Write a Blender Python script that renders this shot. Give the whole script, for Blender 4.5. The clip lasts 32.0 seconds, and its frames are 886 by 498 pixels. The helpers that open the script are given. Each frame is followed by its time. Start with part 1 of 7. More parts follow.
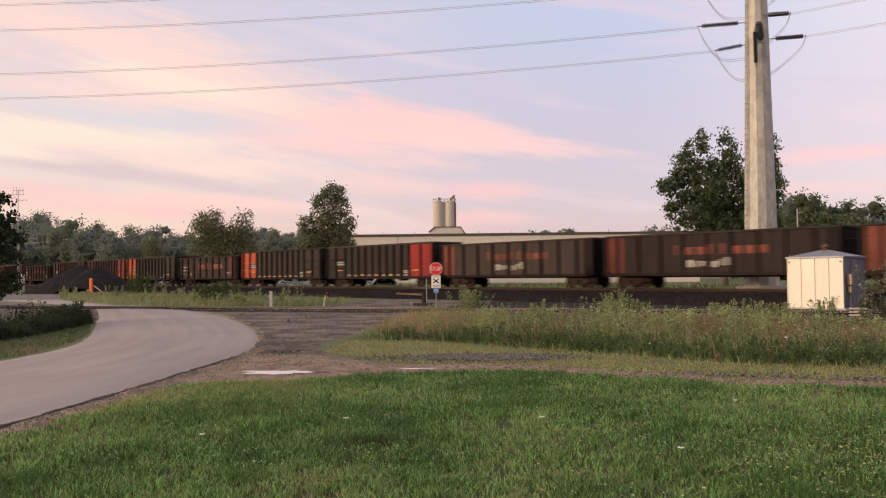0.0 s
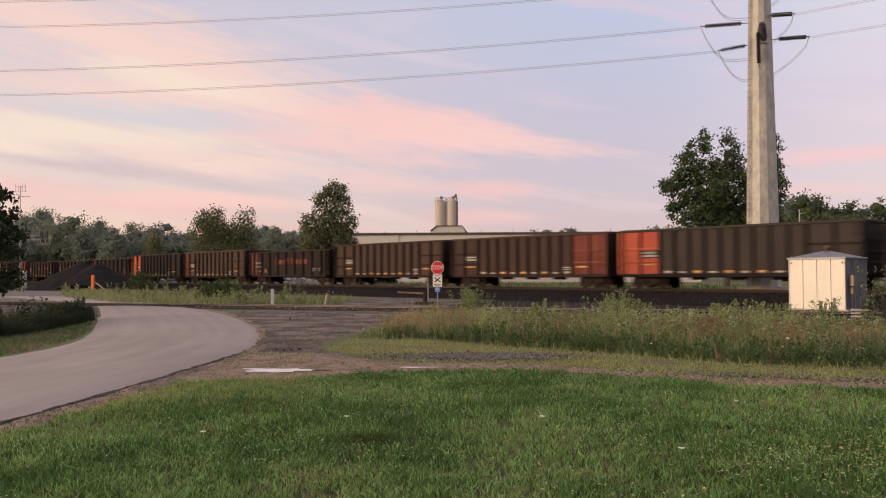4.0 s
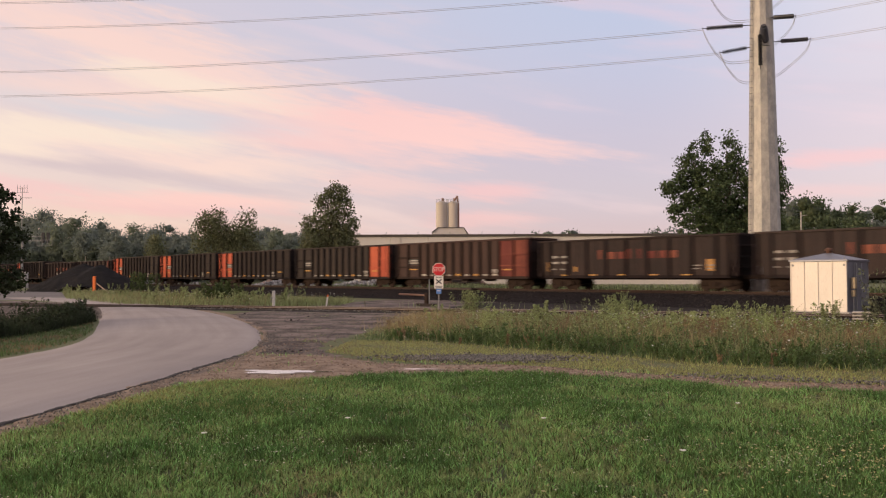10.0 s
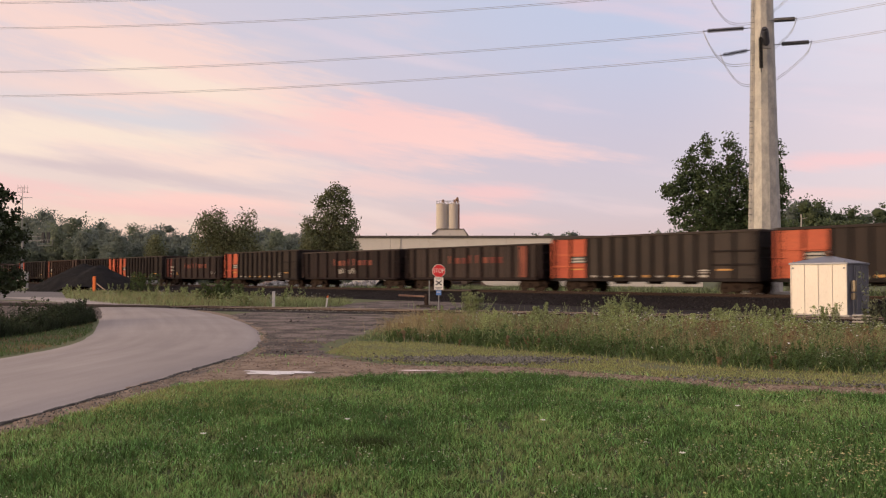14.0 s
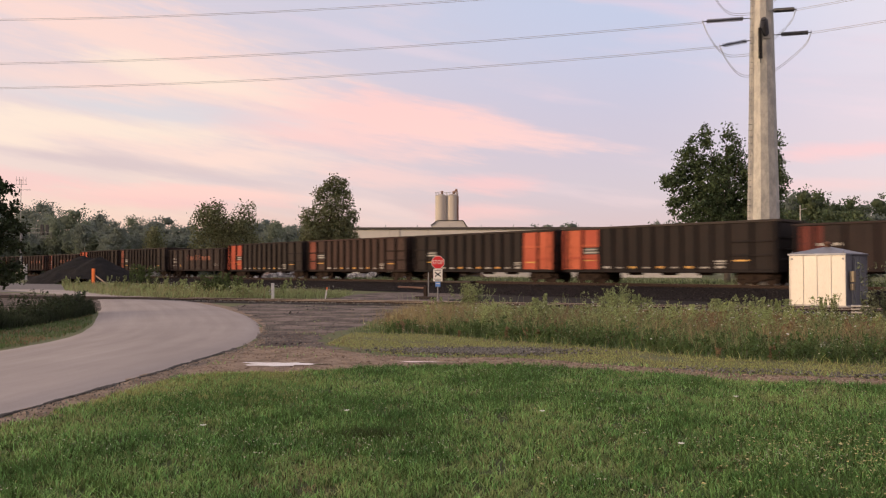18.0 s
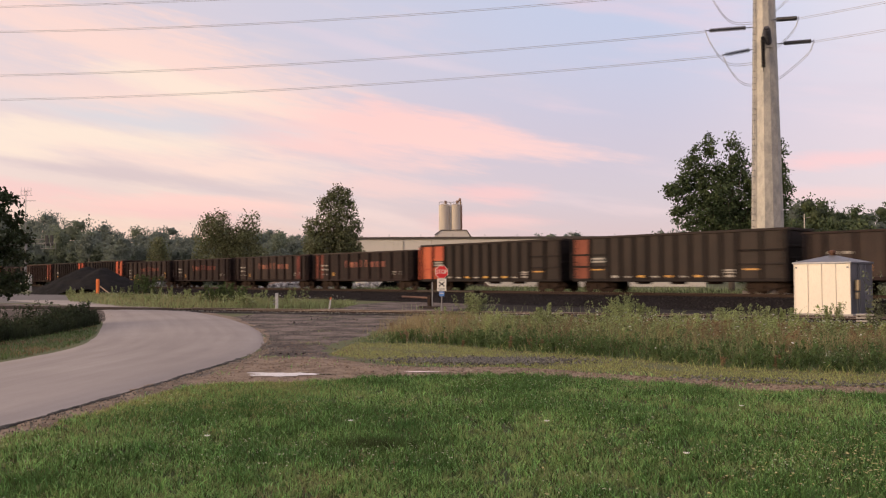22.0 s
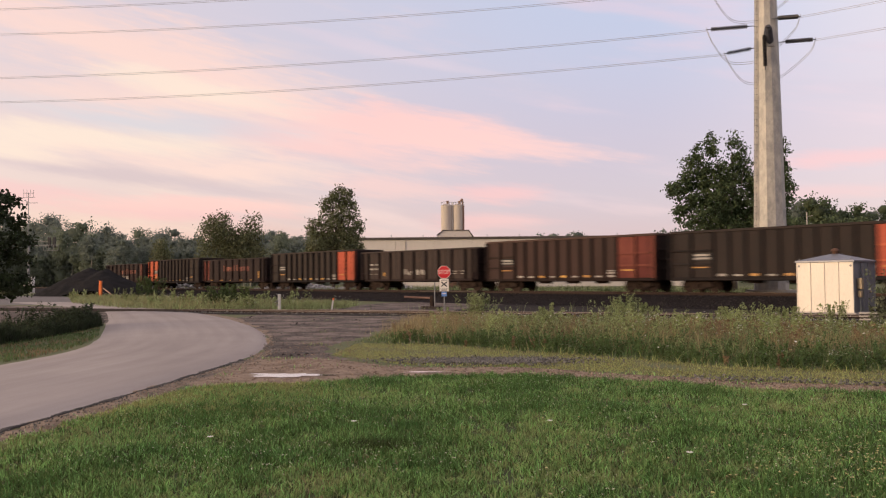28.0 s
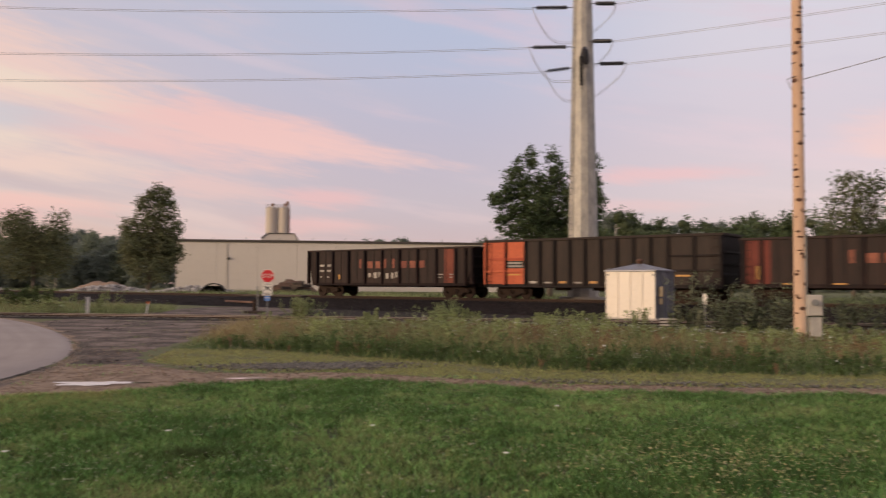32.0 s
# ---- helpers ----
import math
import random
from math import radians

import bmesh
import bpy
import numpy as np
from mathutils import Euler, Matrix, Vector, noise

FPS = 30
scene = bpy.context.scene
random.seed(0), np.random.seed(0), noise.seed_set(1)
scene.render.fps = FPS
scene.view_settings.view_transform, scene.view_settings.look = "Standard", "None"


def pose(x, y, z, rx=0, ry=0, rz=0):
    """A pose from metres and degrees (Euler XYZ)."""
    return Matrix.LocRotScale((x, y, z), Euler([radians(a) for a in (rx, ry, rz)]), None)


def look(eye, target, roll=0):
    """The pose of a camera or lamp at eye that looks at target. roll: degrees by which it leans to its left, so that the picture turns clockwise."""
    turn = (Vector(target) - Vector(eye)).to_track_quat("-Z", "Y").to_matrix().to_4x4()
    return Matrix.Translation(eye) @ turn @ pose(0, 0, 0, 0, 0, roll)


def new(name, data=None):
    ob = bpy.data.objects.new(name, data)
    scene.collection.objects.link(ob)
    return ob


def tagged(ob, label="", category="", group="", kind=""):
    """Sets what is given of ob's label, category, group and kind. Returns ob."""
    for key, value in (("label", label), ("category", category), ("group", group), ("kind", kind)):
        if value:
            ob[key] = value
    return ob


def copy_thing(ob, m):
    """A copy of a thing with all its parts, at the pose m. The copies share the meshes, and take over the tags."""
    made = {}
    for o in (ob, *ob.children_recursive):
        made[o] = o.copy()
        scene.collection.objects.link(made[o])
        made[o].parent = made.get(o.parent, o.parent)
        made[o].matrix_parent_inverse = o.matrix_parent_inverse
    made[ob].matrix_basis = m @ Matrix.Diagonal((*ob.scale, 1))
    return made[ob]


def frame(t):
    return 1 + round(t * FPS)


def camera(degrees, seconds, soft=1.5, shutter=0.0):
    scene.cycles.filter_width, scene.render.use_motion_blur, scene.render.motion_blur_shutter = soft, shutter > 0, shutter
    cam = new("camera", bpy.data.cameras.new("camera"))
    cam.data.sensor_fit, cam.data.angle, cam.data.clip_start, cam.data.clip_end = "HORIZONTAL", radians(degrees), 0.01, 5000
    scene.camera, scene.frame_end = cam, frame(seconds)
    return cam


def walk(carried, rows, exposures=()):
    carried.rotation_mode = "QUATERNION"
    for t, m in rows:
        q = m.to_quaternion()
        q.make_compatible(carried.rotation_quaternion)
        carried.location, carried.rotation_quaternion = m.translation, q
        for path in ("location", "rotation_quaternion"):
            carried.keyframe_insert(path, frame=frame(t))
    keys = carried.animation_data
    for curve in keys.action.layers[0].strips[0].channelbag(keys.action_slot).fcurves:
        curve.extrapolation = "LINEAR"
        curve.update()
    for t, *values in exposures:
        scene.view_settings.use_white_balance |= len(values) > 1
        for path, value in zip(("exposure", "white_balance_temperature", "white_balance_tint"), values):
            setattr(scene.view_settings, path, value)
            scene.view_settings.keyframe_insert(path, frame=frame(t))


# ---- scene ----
cam = camera(55.57, 32.0, soft=1.2, shutter=0.7)

# ---- the way of the camera: a hand-held stand that pans right at the end ----
EYE = 1.6


def held(yaw, pitch, roll):
    """Pose of the hand-held camera: yaw to the left, pitch up, lean to the left, in degrees."""
    return pose(0, 0, EYE, 90 + pitch, 0, yaw) @ pose(0, 0, 0, 0, 0, roll)


walk(cam, [(t, held(a, b, c)) for t, a, b, c in (
    (0, 0, 1.925, -0.45), (0.5, -0.007, 1.847, -0.41), (1, -0.018, 1.735, -0.285), (1.5, -0.07, 1.72, -0.278),
    (2, -0.07, 1.854, -0.275), (2.5, -0.007, 1.975, -0.209), (3, 0.058, 1.939, -0.123), (3.5, 0.105, 1.831, -0.107),
    (5.5, 0.105, 2.126, -0.144), (6, 0.147, 2.232, -0.101), (6.5, 0.261, 2.235, 0.042), (7, 0.333, 2.187, 0.133),
    (7.5, 0.295, 2.176, 0.038), (8, 0.174, 2.144, -0.108), (8.5, 0.11, 2.096, -0.165), (9, 0.13, 2.021, -0.138),
    (9.5, 0.182, 1.996, -0.056), (10, 0.204, 1.968, -0.034), (10.5, 0.231, 1.912, -0.002), (11, 0.244, 1.936, 0.034),
    (11.5, 0.223, 1.93, 0.156), (12, 0.219, 1.956, 0.181), (12.5, 0.267, 2.047, 0.108), (13, 0.316, 2.091, 0.101),
    (13.5, 0.321, 2.105, 0.148), (14, 0.211, 2.065, 0.19), (14.5, 0.127, 2.01, 0.287), (16.5, 0.105, 1.955, 0.427),
    (17, 0.126, 1.875, 0.339), (17.5, 0.137, 1.658, 0.191), (18, 0.147, 1.485, 0.083), (18.5, 0.218, 1.485, 0.146),
    (19, 0.255, 1.643, 0.173), (19.5, 0.193, 1.725, 0.276), (20, 0.08, 1.802, 0.314), (20.5, 0.019, 1.868, 0.204),
    (21, 0.105, 1.886, 0.121), (21.5, 0.248, 1.97, 0.061), (22, 0.403, 2.14, -0.071), (22.5, 0.577, 2.282, -0.205),
    (23, 0.752, 2.25, -0.117), (23.5, 0.827, 2.111, -0.3), (24, 0.859, 1.93, -0.532), (24.5, 0.8, 1.821, -0.595),
    (25, 0.743, 1.761, -0.593), (25.5, 0.722, 1.824, -0.476), (27.5, 0.627, 1.995, -0.328), (28, 0.555, 2.153, -0.328),
    (28.5, 0.509, 2.319, -0.256), (29, 0.314, 2.592, -0.003), (29.5, 0.014, 2.684, 0.236), (30, -0.555, 2.589, 0.372),
    (30.5, -1.738, 2.532, 0.432), (31, -3.777, 2.59, 0.407), (31.5, -7.107, 2.528, 0.402), (32, -11.273, 2.491, 0.32),
)], exposures=[(0.0, 0.07), (2.2, 0.07), (3.0, -0.08), (6.0, -0.02), (14.0, -0.01), (17.0, 0.04), (29.0, 0.04), (30.0, -0.1), (31.0, -0.1), (31.5, -0.16), (32.0, -0.2)])

# ---- world, sun ----
SUN_AZ, SUN_EL = radians(-112), radians(9)
world = bpy.data.worlds.new("dusk_sky")
scene.world = world
world.use_nodes = True
wt = world.node_tree
wt.nodes.clear()


def wnode(kind, **kw):
    n = wt.nodes.new(kind)
    for k, v in kw.items():
        if k == "operation":
            n.operation = v
        elif k == "blend":
            n.blend_type = v
    return n


def put(sock, v):
    if hasattr(v, "is_linked"):
        wt.links.new(v, sock)
    else:
        sock.default_value = v


def wm(op, a, b=0.0, c=0.0):
    n = wnode("ShaderNodeMath", operation=op)
    for s, v in zip(n.inputs, (a, b, c)):
        put(s, v)
    return n.outputs[0]


def wmix(f, a, b):
    n = wt.nodes.new("ShaderNodeMix")
    n.data_type = "RGBA"
    n.clamp_factor = True
    put(n.inputs[0], f)
    for s, v in ((n.inputs[6], a), (n.inputs[7], b)):
        if hasattr(v, "is_linked"):
            wt.links.new(v, s)
        else:
            s.default_value = (*v, 1)
    return n.outputs[2]


def srgb(r, g, b):
    """Linear colour of a display colour 0..255."""
    return tuple(((c / 255 + 0.055) / 1.055) ** 2.4 if c > 10 else c / 255 / 12.92 for c in (r, g, b))


tc = wt.nodes.new("ShaderNodeTexCoord")
sep = wt.nodes.new("ShaderNodeSeparateXYZ")
wt.links.new(tc.outputs["Generated"], sep.inputs[0])
sx, sy, sz = sep.outputs
AZ = wm("MULTIPLY", wm("ARCTAN2", sx, sy), 180 / math.pi)
EL = wm("MULTIPLY", wm("ARCSINE", sz), 180 / math.pi)
comb = wt.nodes.new("ShaderNodeCombineXYZ")
put(comb.inputs[0], wm("MULTIPLY", AZ, 0.05))
put(comb.inputs[1], wm("MULTIPLY", wm("ADD", EL, wm("MULTIPLY", AZ, 0.16)), 0.32))


def wnoise(scale, detail, offset=0.0, rough=0.55):
    n = wt.nodes.new("ShaderNodeTexNoise")
    n.inputs["Scale"].default_value, n.inputs["Detail"].default_value = scale, detail
    n.inputs["Roughness"].default_value = rough
    if offset:
        sh = wt.nodes.new("ShaderNodeVectorMath")
        sh.inputs[1].default_value = (offset, offset * 0.7, offset * 0.3)
        wt.links.new(comb.outputs[0], sh.inputs[0])
        wt.links.new(sh.outputs[0], n.inputs["Vector"])
    else:
        wt.links.new(comb.outputs[0], n.inputs["Vector"])
    return n.outputs[0]


def ramp(x, lo, hi):
    n = wt.nodes.new("ShaderNodeMapRange")
    n.interpolation_type = "SMOOTHSTEP"
    put(n.inputs[0], x)
    n.inputs[1].default_value, n.inputs[2].default_value = lo, hi
    return n.outputs[0]


wob = wm("SUBTRACT", wnoise(1.6, 5), 0.5)
wob2 = wm("ADD", wm("SUBTRACT", wnoise(3.0, 6, 7.3), 0.5), wm("MULTIPLY", wm("SUBTRACT", wnoise(9.0, 6, 2.2, 0.65), 0.5), 0.8))


def streak(az, el, wide, tall, tilt, soft=1.0):
    """A cloud streak: 1 at its middle, 0 outside, with a ragged edge. Degrees."""
    da = wm("DIVIDE", wm("SUBTRACT", AZ, az), wide)
    de = wm("SUBTRACT", wm("SUBTRACT", EL, el), wm("MULTIPLY", wm("SUBTRACT", AZ, az), tilt))
    de = wm("DIVIDE", wm("ADD", de, wm("MULTIPLY", wob, tall * 2.6)), tall)
    r = wm("SQRT", wm("ADD", wm("MULTIPLY", da, da), wm("MULTIPLY", de, de)))
    r = wm("ADD", r, wm("MULTIPLY", wob2, 0.9 * soft))
    return wm("SUBTRACT", 1.0, ramp(r, 0.15, 1.25))


# clear-sky gradient: lavender blue above, pale rose towards the horizon, warmer on the sunset side
warm = ramp(AZ, 14.0, -34.0)
up = ramp(EL, 1.0, 20.0)
low_col = wmix(warm, srgb(203, 166, 182), srgb(246, 192, 172))
mid_col = wmix(warm, srgb(200, 178, 195), srgb(236, 205, 198))
top_col = wmix(warm, srgb(193, 196, 220), srgb(222, 203, 208))
rosy = wm("MULTIPLY", ramp(AZ, 12.0, 32.0), 0.9)
mid_col = wmix(rosy, mid_col, srgb(224, 194, 203))
top_col = wmix(rosy, top_col, srgb(232, 218, 224))
sky = wmix(ramp(EL, 0.0, 7.0), low_col, mid_col)
sky = wmix(ramp(EL, 6.0, 19.0), sky, top_col)
sky = wmix(ramp(EL, 24.0, 60.0), sky, srgb(216, 198, 200))
# veil of thin high cloud
veil = wm("MULTIPLY", ramp(wnoise(1.1, 6, 3.1), 0.48, 0.72), 0.55)
sky = wmix(veil, sky, wmix(warm, srgb(238, 200, 208), srgb(255, 222, 200)))
grey = wm("MULTIPLY", ramp(wnoise(1.4, 6, 11.7), 0.52, 0.75), 0.3)
sky = wmix(grey, sky, srgb(205, 190, 203))
PINK, PEACH, CREAM, ROSE = srgb(255, 199, 191), srgb(255, 213, 198), srgb(255, 226, 203), srgb(247, 184, 187)
for az, el, wide, tall, tilt, col, amount in (
        (-20.0, 14.3, 15.0, 2.2, -0.16, PEACH, 0.95), (-27.0, 16.6, 9.0, 1.4, -0.10, PEACH, 0.7),
        (-13.0, 11.4, 9.0, 1.5, -0.17, CREAM, 0.85), (-2.0, 10.0, 12.0, 1.7, -0.13, PINK, 1.0), (-9.0, 9.3, 10.0, 1.5, -0.12, PINK, 0.8), (-22.0, 11.6, 10.0, 1.6, -0.05, PEACH, 0.7),
        (6.0, 9.0, 7.0, 0.8, -0.14, PINK, 0.7), (-24.0, 8.9, 12.0, 1.3, 0.0, CREAM, 0.85),
        (-16.0, 7.6, 11.0, 1.1, -0.05, PEACH, 0.8), (-19.0, 4.7, 9.0, 0.8, -0.03, ROSE, 0.7),
        (-4.0, 6.3, 6.0, 0.9, -0.1, PINK, 0.55), (3.3, 5.9, 4.0, 0.7, -0.05, ROSE, 0.75),
        (2.5, 4.0, 5.0, 0.7, 0.0, ROSE, 0.6), (26.0, 7.4, 6.0, 0.6, 0.02, ROSE, 0.75),
        (24.0, 5.4, 7.0, 0.5, 0.0, ROSE, 0.4), (40.0, 9.2, 4.0, 1.8, 0.0, PINK, 0.7),
        (-30.0, 5.6, 8.0, 0.7, 0.0, ROSE, 0.6), (-20.0, 10.4, 11.0, 0.9, -0.06, srgb(212, 206, 213), 0.75), (-22.0, 6.9, 10.0, 0.65, -0.09, srgb(208, 180, 186), 0.75), (-12.0, 5.6, 7.0, 0.5, -0.1, srgb(210, 182, 190), 0.5), (-16.0, 5.0, 9.0, 0.55, -0.02, PINK, 0.7), (-19.0, 12.6, 6.0, 0.9, -0.12, CREAM, 0.8), (-4.0, 15.2, 9.0, 0.5, -0.2, srgb(226, 204, 214), 0.6), (-60.0, 9.0, 24.0, 3.0, 0.0, CREAM, 0.7)):
    sky = wmix(wm("MULTIPLY", streak(az, el, wide, tall, tilt), amount), sky, col)
nish = wt.nodes.new("ShaderNodeTexSky")
nish.sky_type, nish.sun_disc = "NISHITA", False
nish.sun_elevation, nish.sun_rotation = SUN_EL, SUN_AZ
nish_bg, cloud_bg, add_bg = (wt.nodes.new(k) for k in ("ShaderNodeBackground", "ShaderNodeBackground", "ShaderNodeAddShader"))
nish_bg.inputs[1].default_value = 0.05
wt.links.new(nish.outputs[0], nish_bg.inputs[0])
wt.links.new(sky, cloud_bg.inputs[0])
cloud_bg.inputs[1].default_value = 0.9
wout = wt.nodes.new("ShaderNodeOutputWorld")
wt.links.new(nish_bg.outputs[0], add_bg.inputs[0])
wt.links.new(cloud_bg.outputs[0], add_bg.inputs[1])
wt.links.new(add_bg.outputs[0], wout.inputs[0])

sun = new("sun", bpy.data.lights.new("sun", "SUN"))
sun.data.energy, sun.data.angle, sun.data.color = 2.6, radians(12), (1.0, 0.74, 0.5)
sun.matrix_world = look((math.sin(SUN_AZ) * 100, math.cos(SUN_AZ) * 100, math.tan(SUN_EL) * 100), (0, 0, 0))

# ---- materials ----


def surf(name, a, b, c=None, rough=0.8, scale=4.0, fine=60.0, bump=0.3, metal=0.0, each=0.0, island=0.0, streaks=0.0, spec=0.4, worn=0.5, deep=4, sharp=0.165):
    """A surface of colours a and b in broad patches, c in fine grain; each: how far single objects differ, island: single pieces."""
    m = bpy.data.materials.new(name)
    m.use_nodes = True
    nt = m.node_tree
    bsdf = nt.nodes["Principled BSDF"]
    co = nt.nodes.new("ShaderNodeTexCoord")
    vec = co.outputs["Object"]
    if streaks:
        mp = nt.nodes.new("ShaderNodeMapping")
        mp.inputs["Scale"].default_value = (1, 1, streaks)
        nt.links.new(vec, mp.inputs[0])
        vec = mp.outputs[0]

    def noisy(s, d, r=0.6):
        n = nt.nodes.new("ShaderNodeTexNoise")
        n.inputs["Scale"].default_value, n.inputs["Detail"].default_value, n.inputs["Roughness"].default_value = s, d, r
        nt.links.new(vec, n.inputs["Vector"])
        return n.outputs[0]

    def mixed(f, x, y):
        n = nt.nodes.new("ShaderNodeMix")
        n.data_type = "RGBA"
        nt.links.new(f, n.inputs[0])
        for s, v in ((n.inputs[6], x), (n.inputs[7], y)):
            if hasattr(v, "is_linked"):
                nt.links.new(v, s)
            else:
                s.default_value = (*v, 1)
        return n.outputs[2]

    def ranged(x, lo, hi, t0=0.0, t1=1.0):
        n = nt.nodes.new("ShaderNodeMapRange")
        nt.links.new(x, n.inputs[0])
        for k, v in zip((1, 2, 3, 4), (lo, hi, t0, t1)):
            n.inputs[k].default_value = v
        return n.outputs[0]

    broad, grain = noisy(scale, deep, 0.68 if deep > 4 else 0.6), noisy(fine, 4)
    col = mixed(ranged(broad, 0.515 - sharp, 0.515 + sharp), a, b)
    if c:
        col = mixed(ranged(grain, 0.5, 0.78, 0.0, worn), col, c)
    hue = None
    if each or island:
        if island:
            g = nt.nodes.new("ShaderNodeNewGeometry")
            rnd = g.outputs["Random Per Island"]
        else:
            g = nt.nodes.new("ShaderNodeObjectInfo")
            rnd = g.outputs["Random"]
        hue = nt.nodes.new("ShaderNodeHueSaturation")
        k = island or each
        nt.links.new(ranged(rnd, 0, 1, 1 - k, 1 + k), hue.inputs["Value"])
        nt.links.new(ranged(rnd, 0, 1, 0.5 - k * 0.03, 0.5 + k * 0.03), hue.inputs["Hue"])
        nt.links.new(col, hue.inputs["Color"])
        col = hue.outputs[0]
    nt.links.new(col, bsdf.inputs["Base Color"])
    nt.links.new(ranged(broad, 0.3, 0.7, max(rough - 0.1, 0.05), min(rough + 0.1, 1)), bsdf.inputs["Roughness"])
    bsdf.inputs["Metallic"].default_value = metal
    bsdf.inputs["Specular IOR Level"].default_value = spec
    if bump:
        bp = nt.nodes.new("ShaderNodeBump")
        bp.inputs["Strength"].default_value, bp.inputs["Distance"].default_value = bump, 0.02
        nt.links.new(grain, bp.inputs["Height"])
        nt.links.new(bp.outputs[0], bsdf.inputs["Normal"])
    return m


def leafy(name, a, b, island=0.45, through_light=0.25):
    """Foliage: two greens, each leaf a little different, with some light through it."""
    m = surf(name, a, b, rough=0.62, scale=0.6, fine=9.0, bump=0.0, island=island, spec=0.25)
    nt = m.node_tree
    bsdf, out = nt.nodes["Principled BSDF"], nt.nodes["Material Output"]
    tr, mx = nt.nodes.new("ShaderNodeBsdfTranslucent"), nt.nodes.new("ShaderNodeMixShader")
    src = bsdf.inputs["Base Color"].links[0].from_socket
    nt.links.new(src, tr.inputs[0])
    mx.inputs[0].default_value = through_light
    nt.links.new(bsdf.outputs[0], mx.inputs[1])
    nt.links.new(tr.outputs[0], mx.inputs[2])
    nt.links.new(mx.outputs[0], out.inputs[0])
    return m


